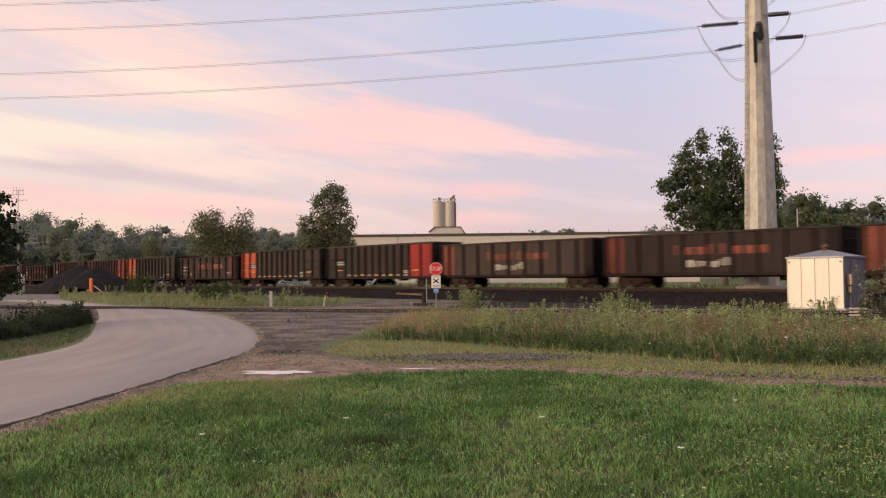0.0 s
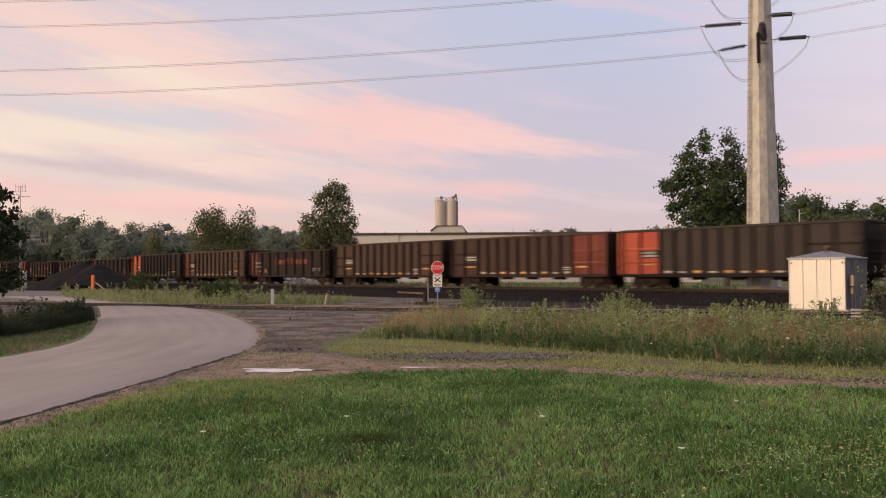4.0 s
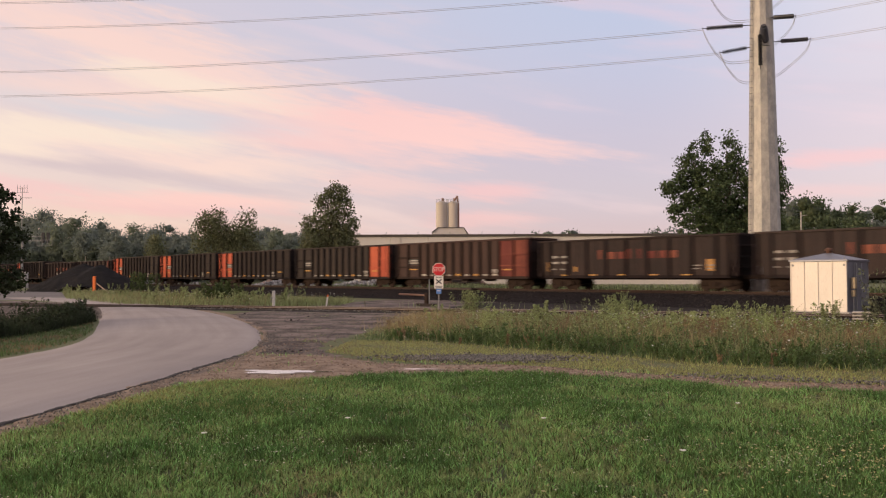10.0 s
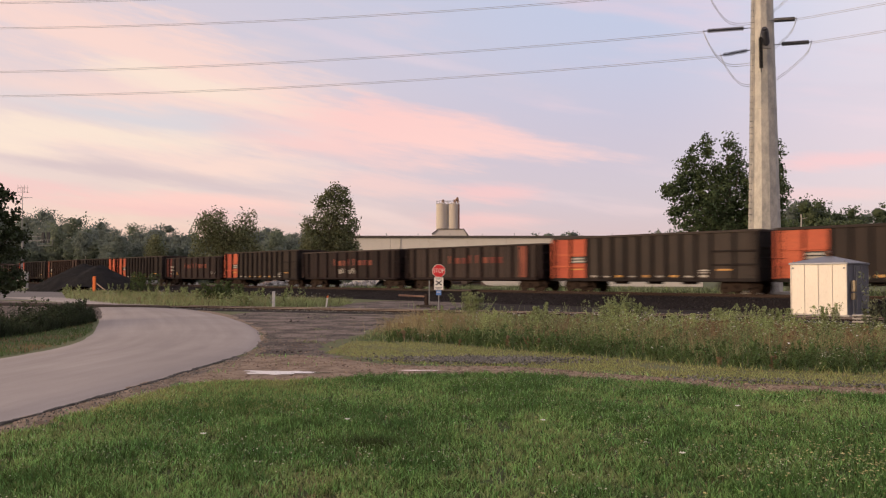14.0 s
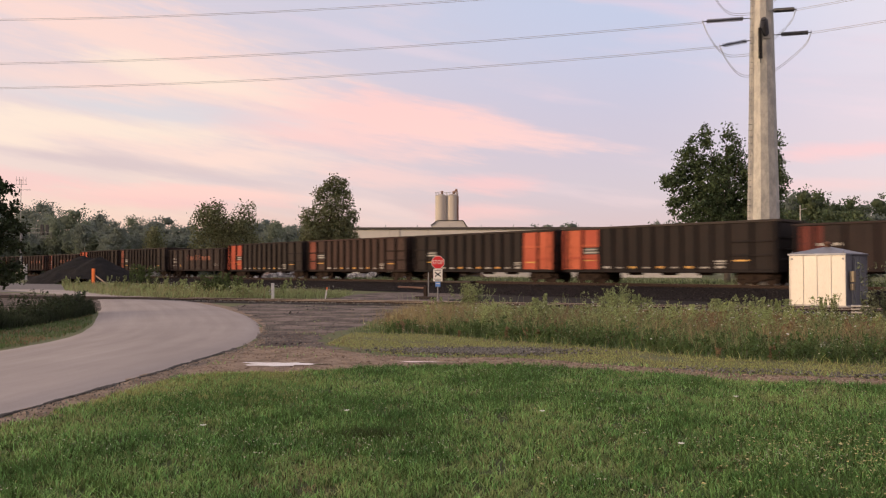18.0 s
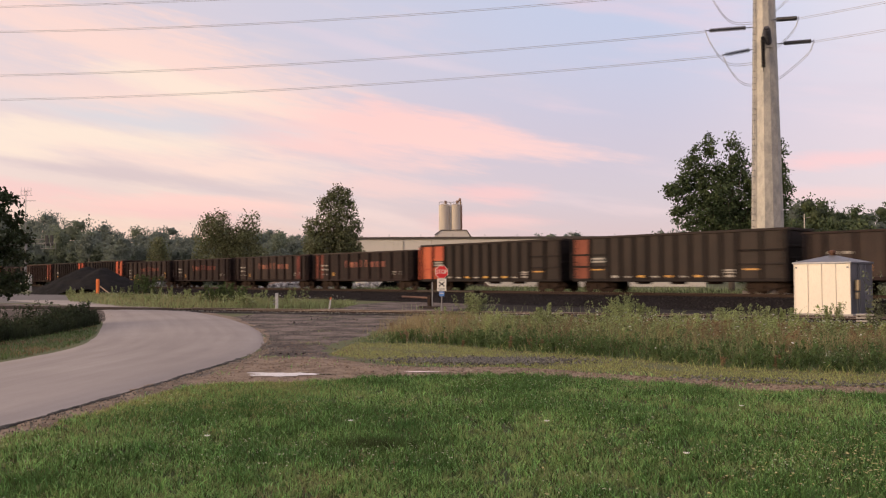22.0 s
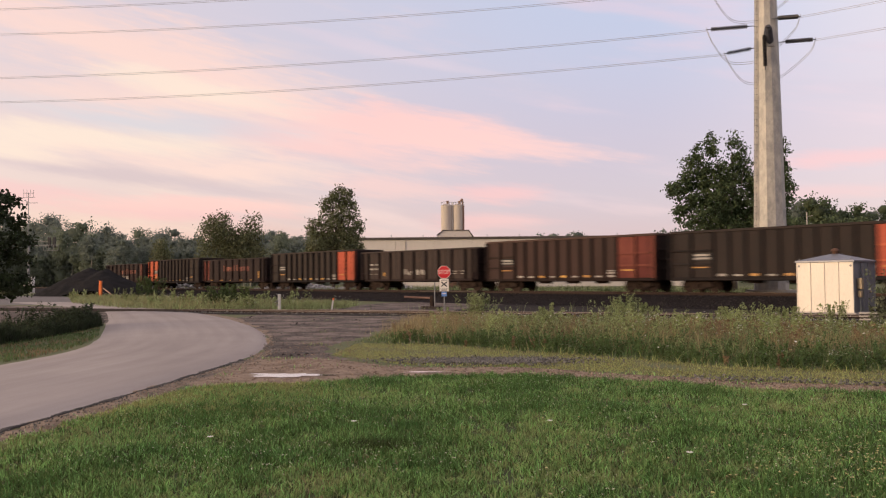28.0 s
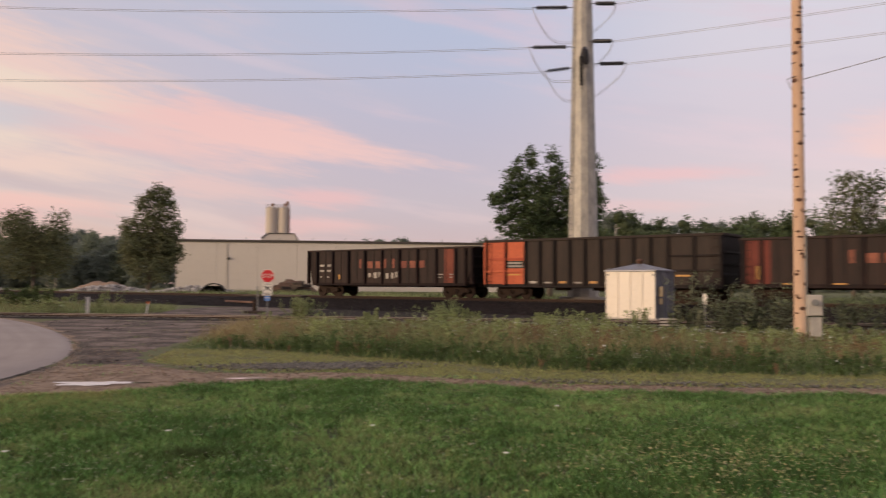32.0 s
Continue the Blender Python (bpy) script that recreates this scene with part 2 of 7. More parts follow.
M = {
    "ground": surf("meadow_soil", (0.095, 0.115, 0.04), (0.13, 0.135, 0.055), (0.14, 0.11, 0.07), 0.95, 0.35, 14, 0.5),
    "lawn": surf("lawn_soil", (0.05, 0.07, 0.022), (0.075, 0.09, 0.03), (0.11, 0.085, 0.05), 0.95, 0.8, 30, 0.6),
    "grass": leafy("lawn_grass", (0.172, 0.295, 0.09), (0.245, 0.37, 0.122), 0.9, 0.4),
    "grass_dark": leafy("deep_green_grass", (0.075, 0.152, 0.042), (0.11, 0.195, 0.054), 0.6, 0.4),
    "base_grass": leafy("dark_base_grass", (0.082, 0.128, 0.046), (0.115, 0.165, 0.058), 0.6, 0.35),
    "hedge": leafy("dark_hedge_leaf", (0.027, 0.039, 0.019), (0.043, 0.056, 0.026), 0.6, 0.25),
    "olive": leafy("olive_verge_grass", (0.28, 0.30, 0.11), (0.36, 0.36, 0.145), 0.5, 0.4),
    "clover": leafy("clover_leaf", (0.27, 0.33, 0.13), (0.34, 0.38, 0.16), 0.5, 0.45),
    "dry": leafy("dry_grass", (0.33, 0.265, 0.145), (0.26, 0.215, 0.115), 0.4, 0.35),
    "russet": leafy("russet_stalk", (0.2, 0.135, 0.075), (0.26, 0.18, 0.1), 0.4, 0.3),
    "weed": leafy("weed_leaf", (0.205, 0.245, 0.105), (0.275, 0.30, 0.145), 0.7, 0.4),
    "scrub": leafy("pale_scrub_leaf", (0.085, 0.1, 0.055), (0.17, 0.175, 0.115), 0.75, 0.3),
    "shrub": leafy("shrub_leaf", (0.05, 0.075, 0.025), (0.07, 0.095, 0.03), 0.5, 0.3),
    "clover_head": surf("clover_head", (0.52, 0.52, 0.34), (0.62, 0.60, 0.45), rough=0.7, bump=0),
    "petal": surf("white_petal", (0.75, 0.74, 0.68), (0.65, 0.65, 0.58), rough=0.6, bump=0),
    "yellow": surf("yellow_petal", (0.52, 0.44, 0.15), (0.5, 0.44, 0.22), rough=0.6, bump=0),
    "leaf_mid": leafy("tree_leaf", (0.125, 0.146, 0.075), (0.18, 0.178, 0.098), 0.5, 0.45),
    "leaf_dark": leafy("poplar_leaf", (0.07, 0.1, 0.048), (0.095, 0.125, 0.056), 0.5, 0.35),
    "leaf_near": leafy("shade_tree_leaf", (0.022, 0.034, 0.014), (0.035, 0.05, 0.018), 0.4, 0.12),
    # Far woods: distance haze is mixed into these two pale, low-contrast leaf greens.
    "leaf_hazed": leafy("woods_leaf", (0.185, 0.218, 0.185), (0.21, 0.243, 0.2), 0.12, 0.5),
    "leaf_hazed2": leafy("hazed_woods_leaf_pale", (0.175, 0.21, 0.15), (0.2, 0.232, 0.165), 0.15, 0.5),
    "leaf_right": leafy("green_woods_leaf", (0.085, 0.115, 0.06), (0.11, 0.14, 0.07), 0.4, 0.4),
    "bark": surf("bark", (0.10, 0.08, 0.06), (0.16, 0.13, 0.10), (0.05, 0.04, 0.03), 0.95, 3, 20, 0.8),
    "birch": surf("pale_bark", (0.35, 0.32, 0.27), (0.25, 0.22, 0.18), (0.1, 0.08, 0.06), 0.9, 3, 20, 0.5),
    "road": surf("worn_concrete_road", (0.33, 0.288, 0.26), (0.39, 0.344, 0.311), (0.26, 0.226, 0.203), 0.9, 0.25, 40, 0.25, worn=0.35, spec=0.2),
    "tar": surf("road_edge_tar", (0.028, 0.025, 0.023), (0.055, 0.048, 0.043), (0.12, 0.1, 0.085), 0.95, 3, 50, 0.8),
    "dirt": surf("dirt_track", (0.30, 0.228, 0.165), (0.165, 0.122, 0.09), (0.43, 0.35, 0.27), 0.95, 2.4, 22, 1.0, deep=9, sharp=0.09, spec=0.15),
    "clod": surf("dirt_clod", (0.26, 0.185, 0.135), (0.16, 0.115, 0.085), (0.36, 0.28, 0.22), 0.95, 4, 40, 0.4, island=0.6),
    "gravel": surf("gravel_apron", (0.07, 0.058, 0.049), (0.235, 0.19, 0.162), (0.36, 0.30, 0.26), 0.95, 0.7, 14, 1.0, worn=0.6, deep=10, sharp=0.085, spec=0.12),
    "yard": surf("gravel_yard", (0.13, 0.117, 0.108), (0.175, 0.157, 0.145), (0.1, 0.09, 0.083), 0.95, 0.2, 16, 0.5),
    "stone": surf("grey_stone", (0.118, 0.112, 0.102), (0.17, 0.16, 0.145), (0.25, 0.24, 0.22), 0.9, 4, 40, 0.4, island=0.6, spec=0.15),
    "ballast": surf("dark_ballast", (0.013, 0.011, 0.011), (0.021, 0.0175, 0.017), (0.045, 0.039, 0.037), 0.95, 1.2, 16, 1.0, spec=0.08),
    "cinder": surf("dark_cinders", (0.028, 0.024, 0.022), (0.044, 0.037, 0.032), (0.08, 0.068, 0.06), 0.95, 0.8, 18, 0.9, spec=0.1),
    "chunk": surf("ballast_stone", (0.02, 0.017, 0.0175), (0.034, 0.029, 0.029), (0.06, 0.053, 0.052), 0.9, 4, 30, 0.4, island=0.7, spec=0.12),
    "coal": surf("coal_heap", (0.015, 0.0145, 0.0145), (0.025, 0.0235, 0.023), (0.042, 0.040, 0.039), 0.9, 0.8, 9, 1.0, spec=0.06),
    "rail": surf("rusty_rail", (0.036, 0.022, 0.0175), (0.05, 0.03, 0.022), (0.025, 0.018, 0.014), 0.75, 2, 30, 0.3, metal=0.5),
    "rail_top": surf("polished_rail_head", (0.45, 0.4, 0.37), (0.5, 0.46, 0.43), rough=0.35, scale=3, bump=0, metal=0.9),
    "rail_worn": surf("brown_rail_head", (0.13, 0.09, 0.07), (0.17, 0.12, 0.095), rough=0.55, scale=3, bump=0, metal=0.5),
    # Siding rail head: sunlight on the rail's side is painted as a pale tone.
    "rail_sunlit": surf("sunlit_siding_rail", (0.25, 0.20, 0.17), (0.33, 0.27, 0.23), (0.16, 0.11, 0.085), 0.6, 2, 20, 0.1, metal=0.2),
    "tie": surf("creosote_tie", (0.045, 0.034, 0.028), (0.065, 0.05, 0.04), (0.1, 0.08, 0.065), 0.95, 4, 40, 0.6, each=0.3),
    "puddle": surf("puddle_water", (0.16, 0.13, 0.11), (0.2, 0.165, 0.14), rough=0.05, scale=2, bump=0, spec=1.0),
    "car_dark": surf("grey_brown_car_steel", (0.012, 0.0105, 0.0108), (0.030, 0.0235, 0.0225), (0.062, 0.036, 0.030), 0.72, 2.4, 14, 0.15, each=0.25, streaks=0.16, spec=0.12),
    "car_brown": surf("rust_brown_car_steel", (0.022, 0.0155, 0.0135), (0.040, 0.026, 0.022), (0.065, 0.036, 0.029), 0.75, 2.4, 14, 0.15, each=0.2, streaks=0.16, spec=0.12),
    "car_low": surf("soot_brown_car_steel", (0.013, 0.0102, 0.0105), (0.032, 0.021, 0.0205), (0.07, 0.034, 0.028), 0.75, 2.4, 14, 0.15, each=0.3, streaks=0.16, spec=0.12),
    # Lighter copies of the car steels, with sunlight painted into the side panels.
    "panel_car_dark": surf("lit_panel_steel", (0.032, 0.026, 0.0235), (0.050, 0.0395, 0.034), (0.082, 0.046, 0.036), 0.75, 2.4, 14, 0.15, each=0.3, streaks=0.16, spec=0.12),
    "panel_car_brown": surf("lit_rust_panel", (0.058, 0.037, 0.031), (0.085, 0.052, 0.043), (0.04, 0.027, 0.022), 0.75, 2.4, 14, 0.15, each=0.25, streaks=0.16, spec=0.12),
    "panel_car_low": surf("lit_soot_panel", (0.030, 0.024, 0.0225), (0.054, 0.039, 0.034), (0.09, 0.048, 0.038), 0.75, 2.4, 14, 0.15, each=0.35, streaks=0.16, spec=0.12),
    "orange": surf("faded_orange_paint", (0.50, 0.112, 0.058), (0.40, 0.09, 0.05), (0.13, 0.05, 0.036), 0.65, 1.4, 14, 0.1, each=0.15, streaks=0.4, spec=0.15, worn=0.8),
    "orange_old": surf("sooty_orange_paint", (0.22, 0.064, 0.044), (0.14, 0.044, 0.033), (0.07, 0.03, 0.022), 0.7, 1.4, 14, 0.1, each=0.25, streaks=0.4, spec=0.15),
    "red_old": surf("dull_red_paint", (0.30, 0.035, 0.032), (0.22, 0.03, 0.028), (0.1, 0.03, 0.028), 0.7, 1.4, 14, 0.1, streaks=0.4, spec=0.15),
    "mark_white": surf("worn_white_stencil", (0.40, 0.37, 0.33), (0.28, 0.255, 0.23), (0.15, 0.13, 0.115), 0.7, 3, 20, 0, each=0.25),
    "mark_orange": surf("worn_orange_lettering", (0.28, 0.088, 0.052), (0.18, 0.06, 0.04), (0.08, 0.038, 0.028), 0.7, 2, 16, 0, each=0.3),
    "mark_yellow": surf("yellow_reflector_strip", (0.55, 0.28, 0.05), (0.44, 0.22, 0.045), rough=0.5, scale=4, bump=0, each=0.2),
    "mark_black": surf("black_stencil_plate", (0.02, 0.019, 0.018), (0.03, 0.028, 0.026), rough=0.7, bump=0),
    "truck": surf("truck_iron", (0.03, 0.02, 0.016), (0.045, 0.029, 0.022), (0.018, 0.014, 0.012), 0.85, 4, 30, 0.4, spec=0.15),
    "shed_front": surf("cream_galvanised_sheet", (0.62, 0.56, 0.49), (0.70, 0.64, 0.56), (0.5, 0.44, 0.38), 0.5, 1.2, 18, 0.1, metal=0.1, streaks=0.3),
    "shed_roof_shade_wall": surf("galvanised_roof_shade_wall", (0.20, 0.205, 0.23), (0.26, 0.26, 0.285), (0.15, 0.15, 0.165), 0.5, 1.5, 20, 0.1, metal=0.5),
    "box_tan": surf("tan_meter_box", (0.36, 0.285, 0.18), (0.30, 0.235, 0.15), rough=0.6, scale=6, bump=0.1),
    "galv": surf("galvanised_steel_pole", (0.28, 0.27, 0.25), (0.48, 0.445, 0.395), (0.3, 0.29, 0.27), 0.6, 1.6, 9, 0.1, metal=0.25, streaks=0.55, deep=7, sharp=0.12),
    "iron": surf("grey_painted_iron", (0.22, 0.22, 0.22), (0.28, 0.28, 0.27), (0.15, 0.14, 0.13), 0.6, 5, 30, 0.2, metal=0.4),
    "insul": surf("dark_insulator", (0.035, 0.035, 0.045), (0.05, 0.05, 0.06), rough=0.35, scale=8, bump=0),
    "wire": surf("aluminium_wire", (0.36, 0.34, 0.35), (0.44, 0.42, 0.43), rough=0.5, scale=3, bump=0, metal=0.1),
    "wood": surf("weathered_pole_wood", (0.50, 0.33, 0.22), (0.58, 0.41, 0.29), (0.30, 0.17, 0.10), 0.9, 1.4, 22, 0.5, streaks=0.12),
    "wood_dark": surf("dark_knot", (0.07, 0.036, 0.024), (0.13, 0.065, 0.042), rough=0.95, scale=8, bump=0.5),
    "wall_cream": surf("cream_precast_wall", (0.53, 0.485, 0.435), (0.58, 0.535, 0.48), (0.48, 0.44, 0.395), 0.85, 0.08, 1.5, 0.05),
    "roof_dark": surf("dark_roof_edge", (0.06, 0.05, 0.045), (0.08, 0.07, 0.06), rough=0.8, scale=1, bump=0),
    "silo": surf("silo_concrete", (0.47, 0.415, 0.35), (0.54, 0.48, 0.41), (0.36, 0.30, 0.25), 0.85, 0.25, 3, 0.1, streaks=0.25),
    "silo_rust": surf("silo_rust", (0.22, 0.12, 0.08), (0.30, 0.19, 0.14), (0.15, 0.09, 0.07), 0.85, 0.5, 3, 0.1),
    "concrete": surf("old_concrete", (0.38, 0.35, 0.32), (0.44, 0.41, 0.37), (0.3, 0.28, 0.26), 0.9, 1.5, 25, 0.3),
    "sign_red": surf("stop_sign_red", (0.62, 0.025, 0.03), (0.55, 0.022, 0.028), rough=0.45, scale=5, bump=0),
    "sign_white": surf("sign_white", (0.78, 0.74, 0.66), (0.72, 0.68, 0.6), rough=0.5, scale=5, bump=0),
    "sign_black": surf("sign_black", (0.02, 0.02, 0.02), (0.03, 0.03, 0.03), rough=0.5, scale=5, bump=0),
    "sign_blue": surf("sign_blue", (0.10, 0.22, 0.55), (0.12, 0.25, 0.55), rough=0.5, scale=5, bump=0),
    "post_white": surf("white_plastic_post", (0.72, 0.69, 0.64), (0.6, 0.57, 0.52), (0.4, 0.37, 0.33), 0.6, 6, 30, 0.1),
    "post_orange": surf("orange_marker_post", (0.85, 0.20, 0.045), (0.75, 0.17, 0.04), rough=0.5, scale=5, bump=0),
    "white_stuff": surf("pale_rubble", (0.30, 0.285, 0.275), (0.46, 0.44, 0.42), (0.14, 0.125, 0.115), 0.9, 2, 9, 0.5, island=0.6),
    "tan_heap": surf("tan_sand_heap", (0.27, 0.19, 0.135), (0.34, 0.24, 0.17), (0.18, 0.13, 0.095), 0.95, 0.6, 8, 0.8),
    "rust_scrap": surf("rusty_scrap", (0.13, 0.075, 0.05), (0.17, 0.11, 0.08), (0.06, 0.05, 0.045), 0.85, 3, 15, 0.4, island=0.5),
    "rubber": surf("black_rubber", (0.02, 0.02, 0.021), (0.03, 0.03, 0.03), rough=0.85, scale=4, bump=0.1),
}

# ---- building helpers ----


def part(name, bm, material, parent=None, label="", smooth=False):
    """Links a bmesh as one mesh object under a thing."""
    me = bpy.data.meshes.new(name)
    bm.to_mesh(me)
    bm.free()
    me.materials.append(material)
    if smooth:
        me.polygons.foreach_set("use_smooth", [True] * len(me.polygons))
    return placed(name, me, parent, None, label)


def placed(name, me, parent=None, m=None, label=""):
    ob = new(name, me)
    if parent:
        ob.parent = parent
    if m is not None:
        ob.matrix_basis = m
    if label:
        ob["label"] = label
    return ob


def thing(name, m, label, category, group="", kind=""):
    ob = new(name)
    ob.matrix_basis = m
    return tagged(ob, label, category, group, kind)


def box(bm, c, s, bevel=0.0, m=None):
    r = bmesh.ops.create_cube(bm, size=1.0, matrix=Matrix.Translation(c) @ Matrix.Diagonal((*s, 1)))
    vs = r["verts"]
    if bevel:
        es = list({e for v in vs for e in v.link_edges})
        r = bmesh.ops.bevel(bm, geom=es, offset=bevel, segments=1, affect="EDGES")
        vs = list({v for f in r["faces"] for v in f.verts} | {v for v in vs if v.is_valid})
    if m is not None:
        bmesh.ops.transform(bm, matrix=m, verts=vs)
    return vs


def rod(bm, a, b, r0, r1=None, sides=8):
    a, b = Vector(a), Vector(b)
    q = (b - a).to_track_quat("Z", "Y").to_matrix().to_4x4()
    return bmesh.ops.create_cone(bm, cap_ends=True, segments=sides, radius1=r0, radius2=r0 if r1 is None else r1, depth=(b - a).length,
                                 matrix=Matrix.Translation((a + b) / 2) @ q)["verts"]


def prism(bm, outline, y0, y1):
    """An outline in x and z, drawn out from y0 to y1."""
    a = [bm.verts.new((x, y0, z)) for x, z in outline]
    b = [bm.verts.new((x, y1, z)) for x, z in outline]
    bm.faces.new(a)
    bm.faces.new(b[::-1])
    n = len(a)
    for i in range(n):
        bm.faces.new((a[i], b[i], b[(i + 1) % n], a[(i + 1) % n]))
    bmesh.ops.recalc_face_normals(bm, faces=bm.faces[:])


def boxed(c, s, bevel=0.0):
    bm = bmesh.new()
    box(bm, c, s, bevel)
    return bm


def rodded(*rods):
    bm = bmesh.new()
    for r in rods:
        rod(bm, *r)
    return bm


def raw(name, verts, faces, material, parent=None, smooth=False, label=""):
    """A mesh from numpy arrays: faces all of one size."""
    verts, faces = np.asarray(verts, np.float32), np.asarray(faces, np.int32)
    me = bpy.data.meshes.new(name)
    k = faces.shape[1]
    me.vertices.add(len(verts))
    me.vertices.foreach_set("co", verts.ravel())
    me.loops.add(faces.size)
    me.loops.foreach_set("vertex_index", faces.ravel())
    me.polygons.add(len(faces))
    me.polygons.foreach_set("loop_start", np.arange(len(faces), dtype=np.int32) * k)
    me.update(calc_edges=True)
    me.materials.append(material)
    if smooth:
        me.polygons.foreach_set("use_smooth", np.ones(len(faces), bool))
    return placed(name, me, parent, None, label)


# ---- the plan: main track, siding, heights ----
AP, D_SIDE, CAR_L = radians(48.25), 45.3, 16.4
RAIL_Z = 0.77
PERP = Vector((math.sin(AP), math.cos(AP), 0))          # from the camera to the main track
ALONG = Vector((math.cos(AP), -math.sin(AP), 0))        # the way the train goes
TRACK_D = D_SIDE + 1.55                                 # middle of the main track
YAW = -math.degrees(AP)
SID_A, SID_B = Vector((-13.3, 43.6, 0)), Vector((13.5, 33.0, 0))


def smooth(x):
    x = np.clip(x, 0, 1)
    return x * x * (3 - 2 * x)


def height(x, y):
    """Height of the ground."""
    d = TRACK_D - (np.asarray(x) * PERP.x + np.asarray(y) * PERP.y)
    return 0.40 * smooth((1.5 - d) / 4.0)


def on_track(s, off=0.0, z=0.0):
    """A point s metres along the main track, off metres beyond its middle."""
    return PERP * (TRACK_D + off) + ALONG * s + Vector((0, 0, z))


# ---- ground ----
rng = np.random.default_rng(5)
ra = np.concatenate([[0.3], np.geomspace(2.5, 4200, 120)])
na = 240
ang = np.linspace(0, 2 * math.pi, na, endpoint=False)
gx, gy = np.outer(ra, np.sin(ang)), np.outer(ra, np.cos(ang))
gz = height(gx, gy)
gv = np.stack([gx, gy, gz], -1).reshape(-1, 3)
i, j = np.meshgrid(np.arange(len(ra) - 1), np.arange(na), indexing="ij")
gf = np.stack([i * na + j, i * na + (j + 1) % na, (i + 1) * na + (j + 1) % na, (i + 1) * na + j], -1).reshape(-1, 4)[:, ::-1]
gv = np.vstack([gv, [[0, 0, 0]]])
ground = raw("ground", gv, gf, M["ground"], smooth=True)
tagged(ground, "rough green meadow ground reaching to the horizon", "ground", kind="structure")
cap = raw("lawn_underfoot", [[0.31 * math.sin(a), 0.31 * math.cos(a), 0.0] for a in np.linspace(0, 2 * math.pi, 12, endpoint=False)],
          [list(range(12))[::-1]], M["lawn"], ground)


def spline(pts, n):
    """n points along a smooth line through pts."""
    p = np.asarray(pts, float)
    p = np.vstack([2 * p[0] - p[1], p, 2 * p[-1] - p[-2]])
    seg = len(p) - 3
    out = []
    for u in np.linspace(0, seg - 1e-6, n):
        k, f = int(u), u - int(u)
        a, b, c, d = p[k:k + 4]
        out.append(0.5 * (2 * b + (c - a) * f + (2 * a - 5 * b + 4 * c - d) * f * f + (3 * b - a - 3 * c + d) * f ** 3))
    return np.array(out)


def ribbon(name, left, right, lift, material, n=80, across=6, ragged=0.0, parent=None, seed=1, crown=0.0):
    """A strip of surface between two lines on the ground, with an uneven edge."""
    r = np.random.default_rng(seed)
    a, b = spline(left, n), spline(right, n)
    if ragged:
        d = (b - a) / (np.linalg.norm(b - a, axis=1)[:, None] + 1e-9)
        for e in (a, b):
            w = r.normal(0, ragged, n)
            k = max(2, n // 40)
            c = np.interp(np.arange(n), np.arange(0, n + k, k), r.normal(0, ragged, len(np.arange(0, n + k, k))))
            e += d * ((w + np.roll(w, 1)) * 0.3 + c)[:, None]
    u = np.concatenate([[0.0], np.linspace(0.04, 0.96, across - 2), [1.0]]) if across > 3 else np.linspace(0, 1, across)
    p = a[:, None, :] * (1 - u)[None, :, None] + b[:, None, :] * u[None, :, None]
    taper = np.where((u < 1e-6) | (u > 1 - 1e-6), -0.004, lift)
    z = height(p[..., 0], p[..., 1]) + taper[None, :] + crown * np.sin(u * math.pi)[None, :]
    v = np.concatenate([p, z[..., None]], -1).reshape(-1, 3)
    i, j = np.meshgrid(np.arange(n - 1), np.arange(across - 1), indexing="ij")
    f = np.stack([i * across + j, i * across + j + 1, (i + 1) * across + j + 1, (i + 1) * across + j], -1).reshape(-1, 4)
    ob = raw(name, v, f, material, parent, smooth=True)
    me = ob.data
    if me.polygons[0].normal.z < 0:
        me.flip_normals()
    return ob


ROAD_OUT = [(-5.3, -2.0), (-5.0, 5.0), (-4.85, 9.2), (-4.65, 11.6), (-4.45, 14.2), (-4.3, 17.2), (-4.4, 19.6), (-4.95, 22.6), (-6.1, 27.0), (-8.9, 34.6), (-12.6, 42.2), (-17, 50), (-26, 64)]
ROAD_IN = [(-10.4, -2.0), (-9.7, 5.0), (-9.3, 9.6), (-9.0, 13.0), (-8.8, 16.2), (-8.8, 18.2), (-9.0, 20.0), (-9.6, 22.4), (-10.7, 25.6), (-14.2, 34.5), (-19.1, 45.8), (-25, 55), (-36, 68)]
road = tagged(ribbon("road", ROAD_IN, ROAD_OUT, 0.03, M["road"], 140, 12, 0.02, crown=0.05), "pale worn concrete road bending towards the rail crossing", "road", kind="structure")
run = road.data.attributes.new("run", "FLOAT_VECTOR", "POINT")
run.data.foreach_set("vector", np.stack([np.tile(np.linspace(0, 1, 12), 140), np.repeat(np.arange(140) / 140, 12), np.zeros(1680)], -1).astype(np.float32).ravel())
rnt = M["road"].node_tree
att, mpp, nz_, rm_, mul = (rnt.nodes.new(k) for k in ("ShaderNodeAttribute", "ShaderNodeMapping", "ShaderNodeTexNoise", "ShaderNodeMapRange", "ShaderNodeMix"))
att.attribute_name = "run"
mpp.inputs["Scale"].default_value = (13, 7, 1)
nz_.inputs["Scale"].default_value, nz_.inputs["Detail"].default_value = 1.0, 3
rm_.inputs[1].default_value, rm_.inputs[2].default_value, rm_.inputs[3].default_value, rm_.inputs[4].default_value = 0.3, 0.7, 0.89, 1.07
mul.data_type, mul.blend_type = "RGBA", "MULTIPLY"
mul.inputs[0].default_value = 1.0
rbs = rnt.nodes["Principled BSDF"].inputs["Base Color"]
old = rbs.links[0].from_socket
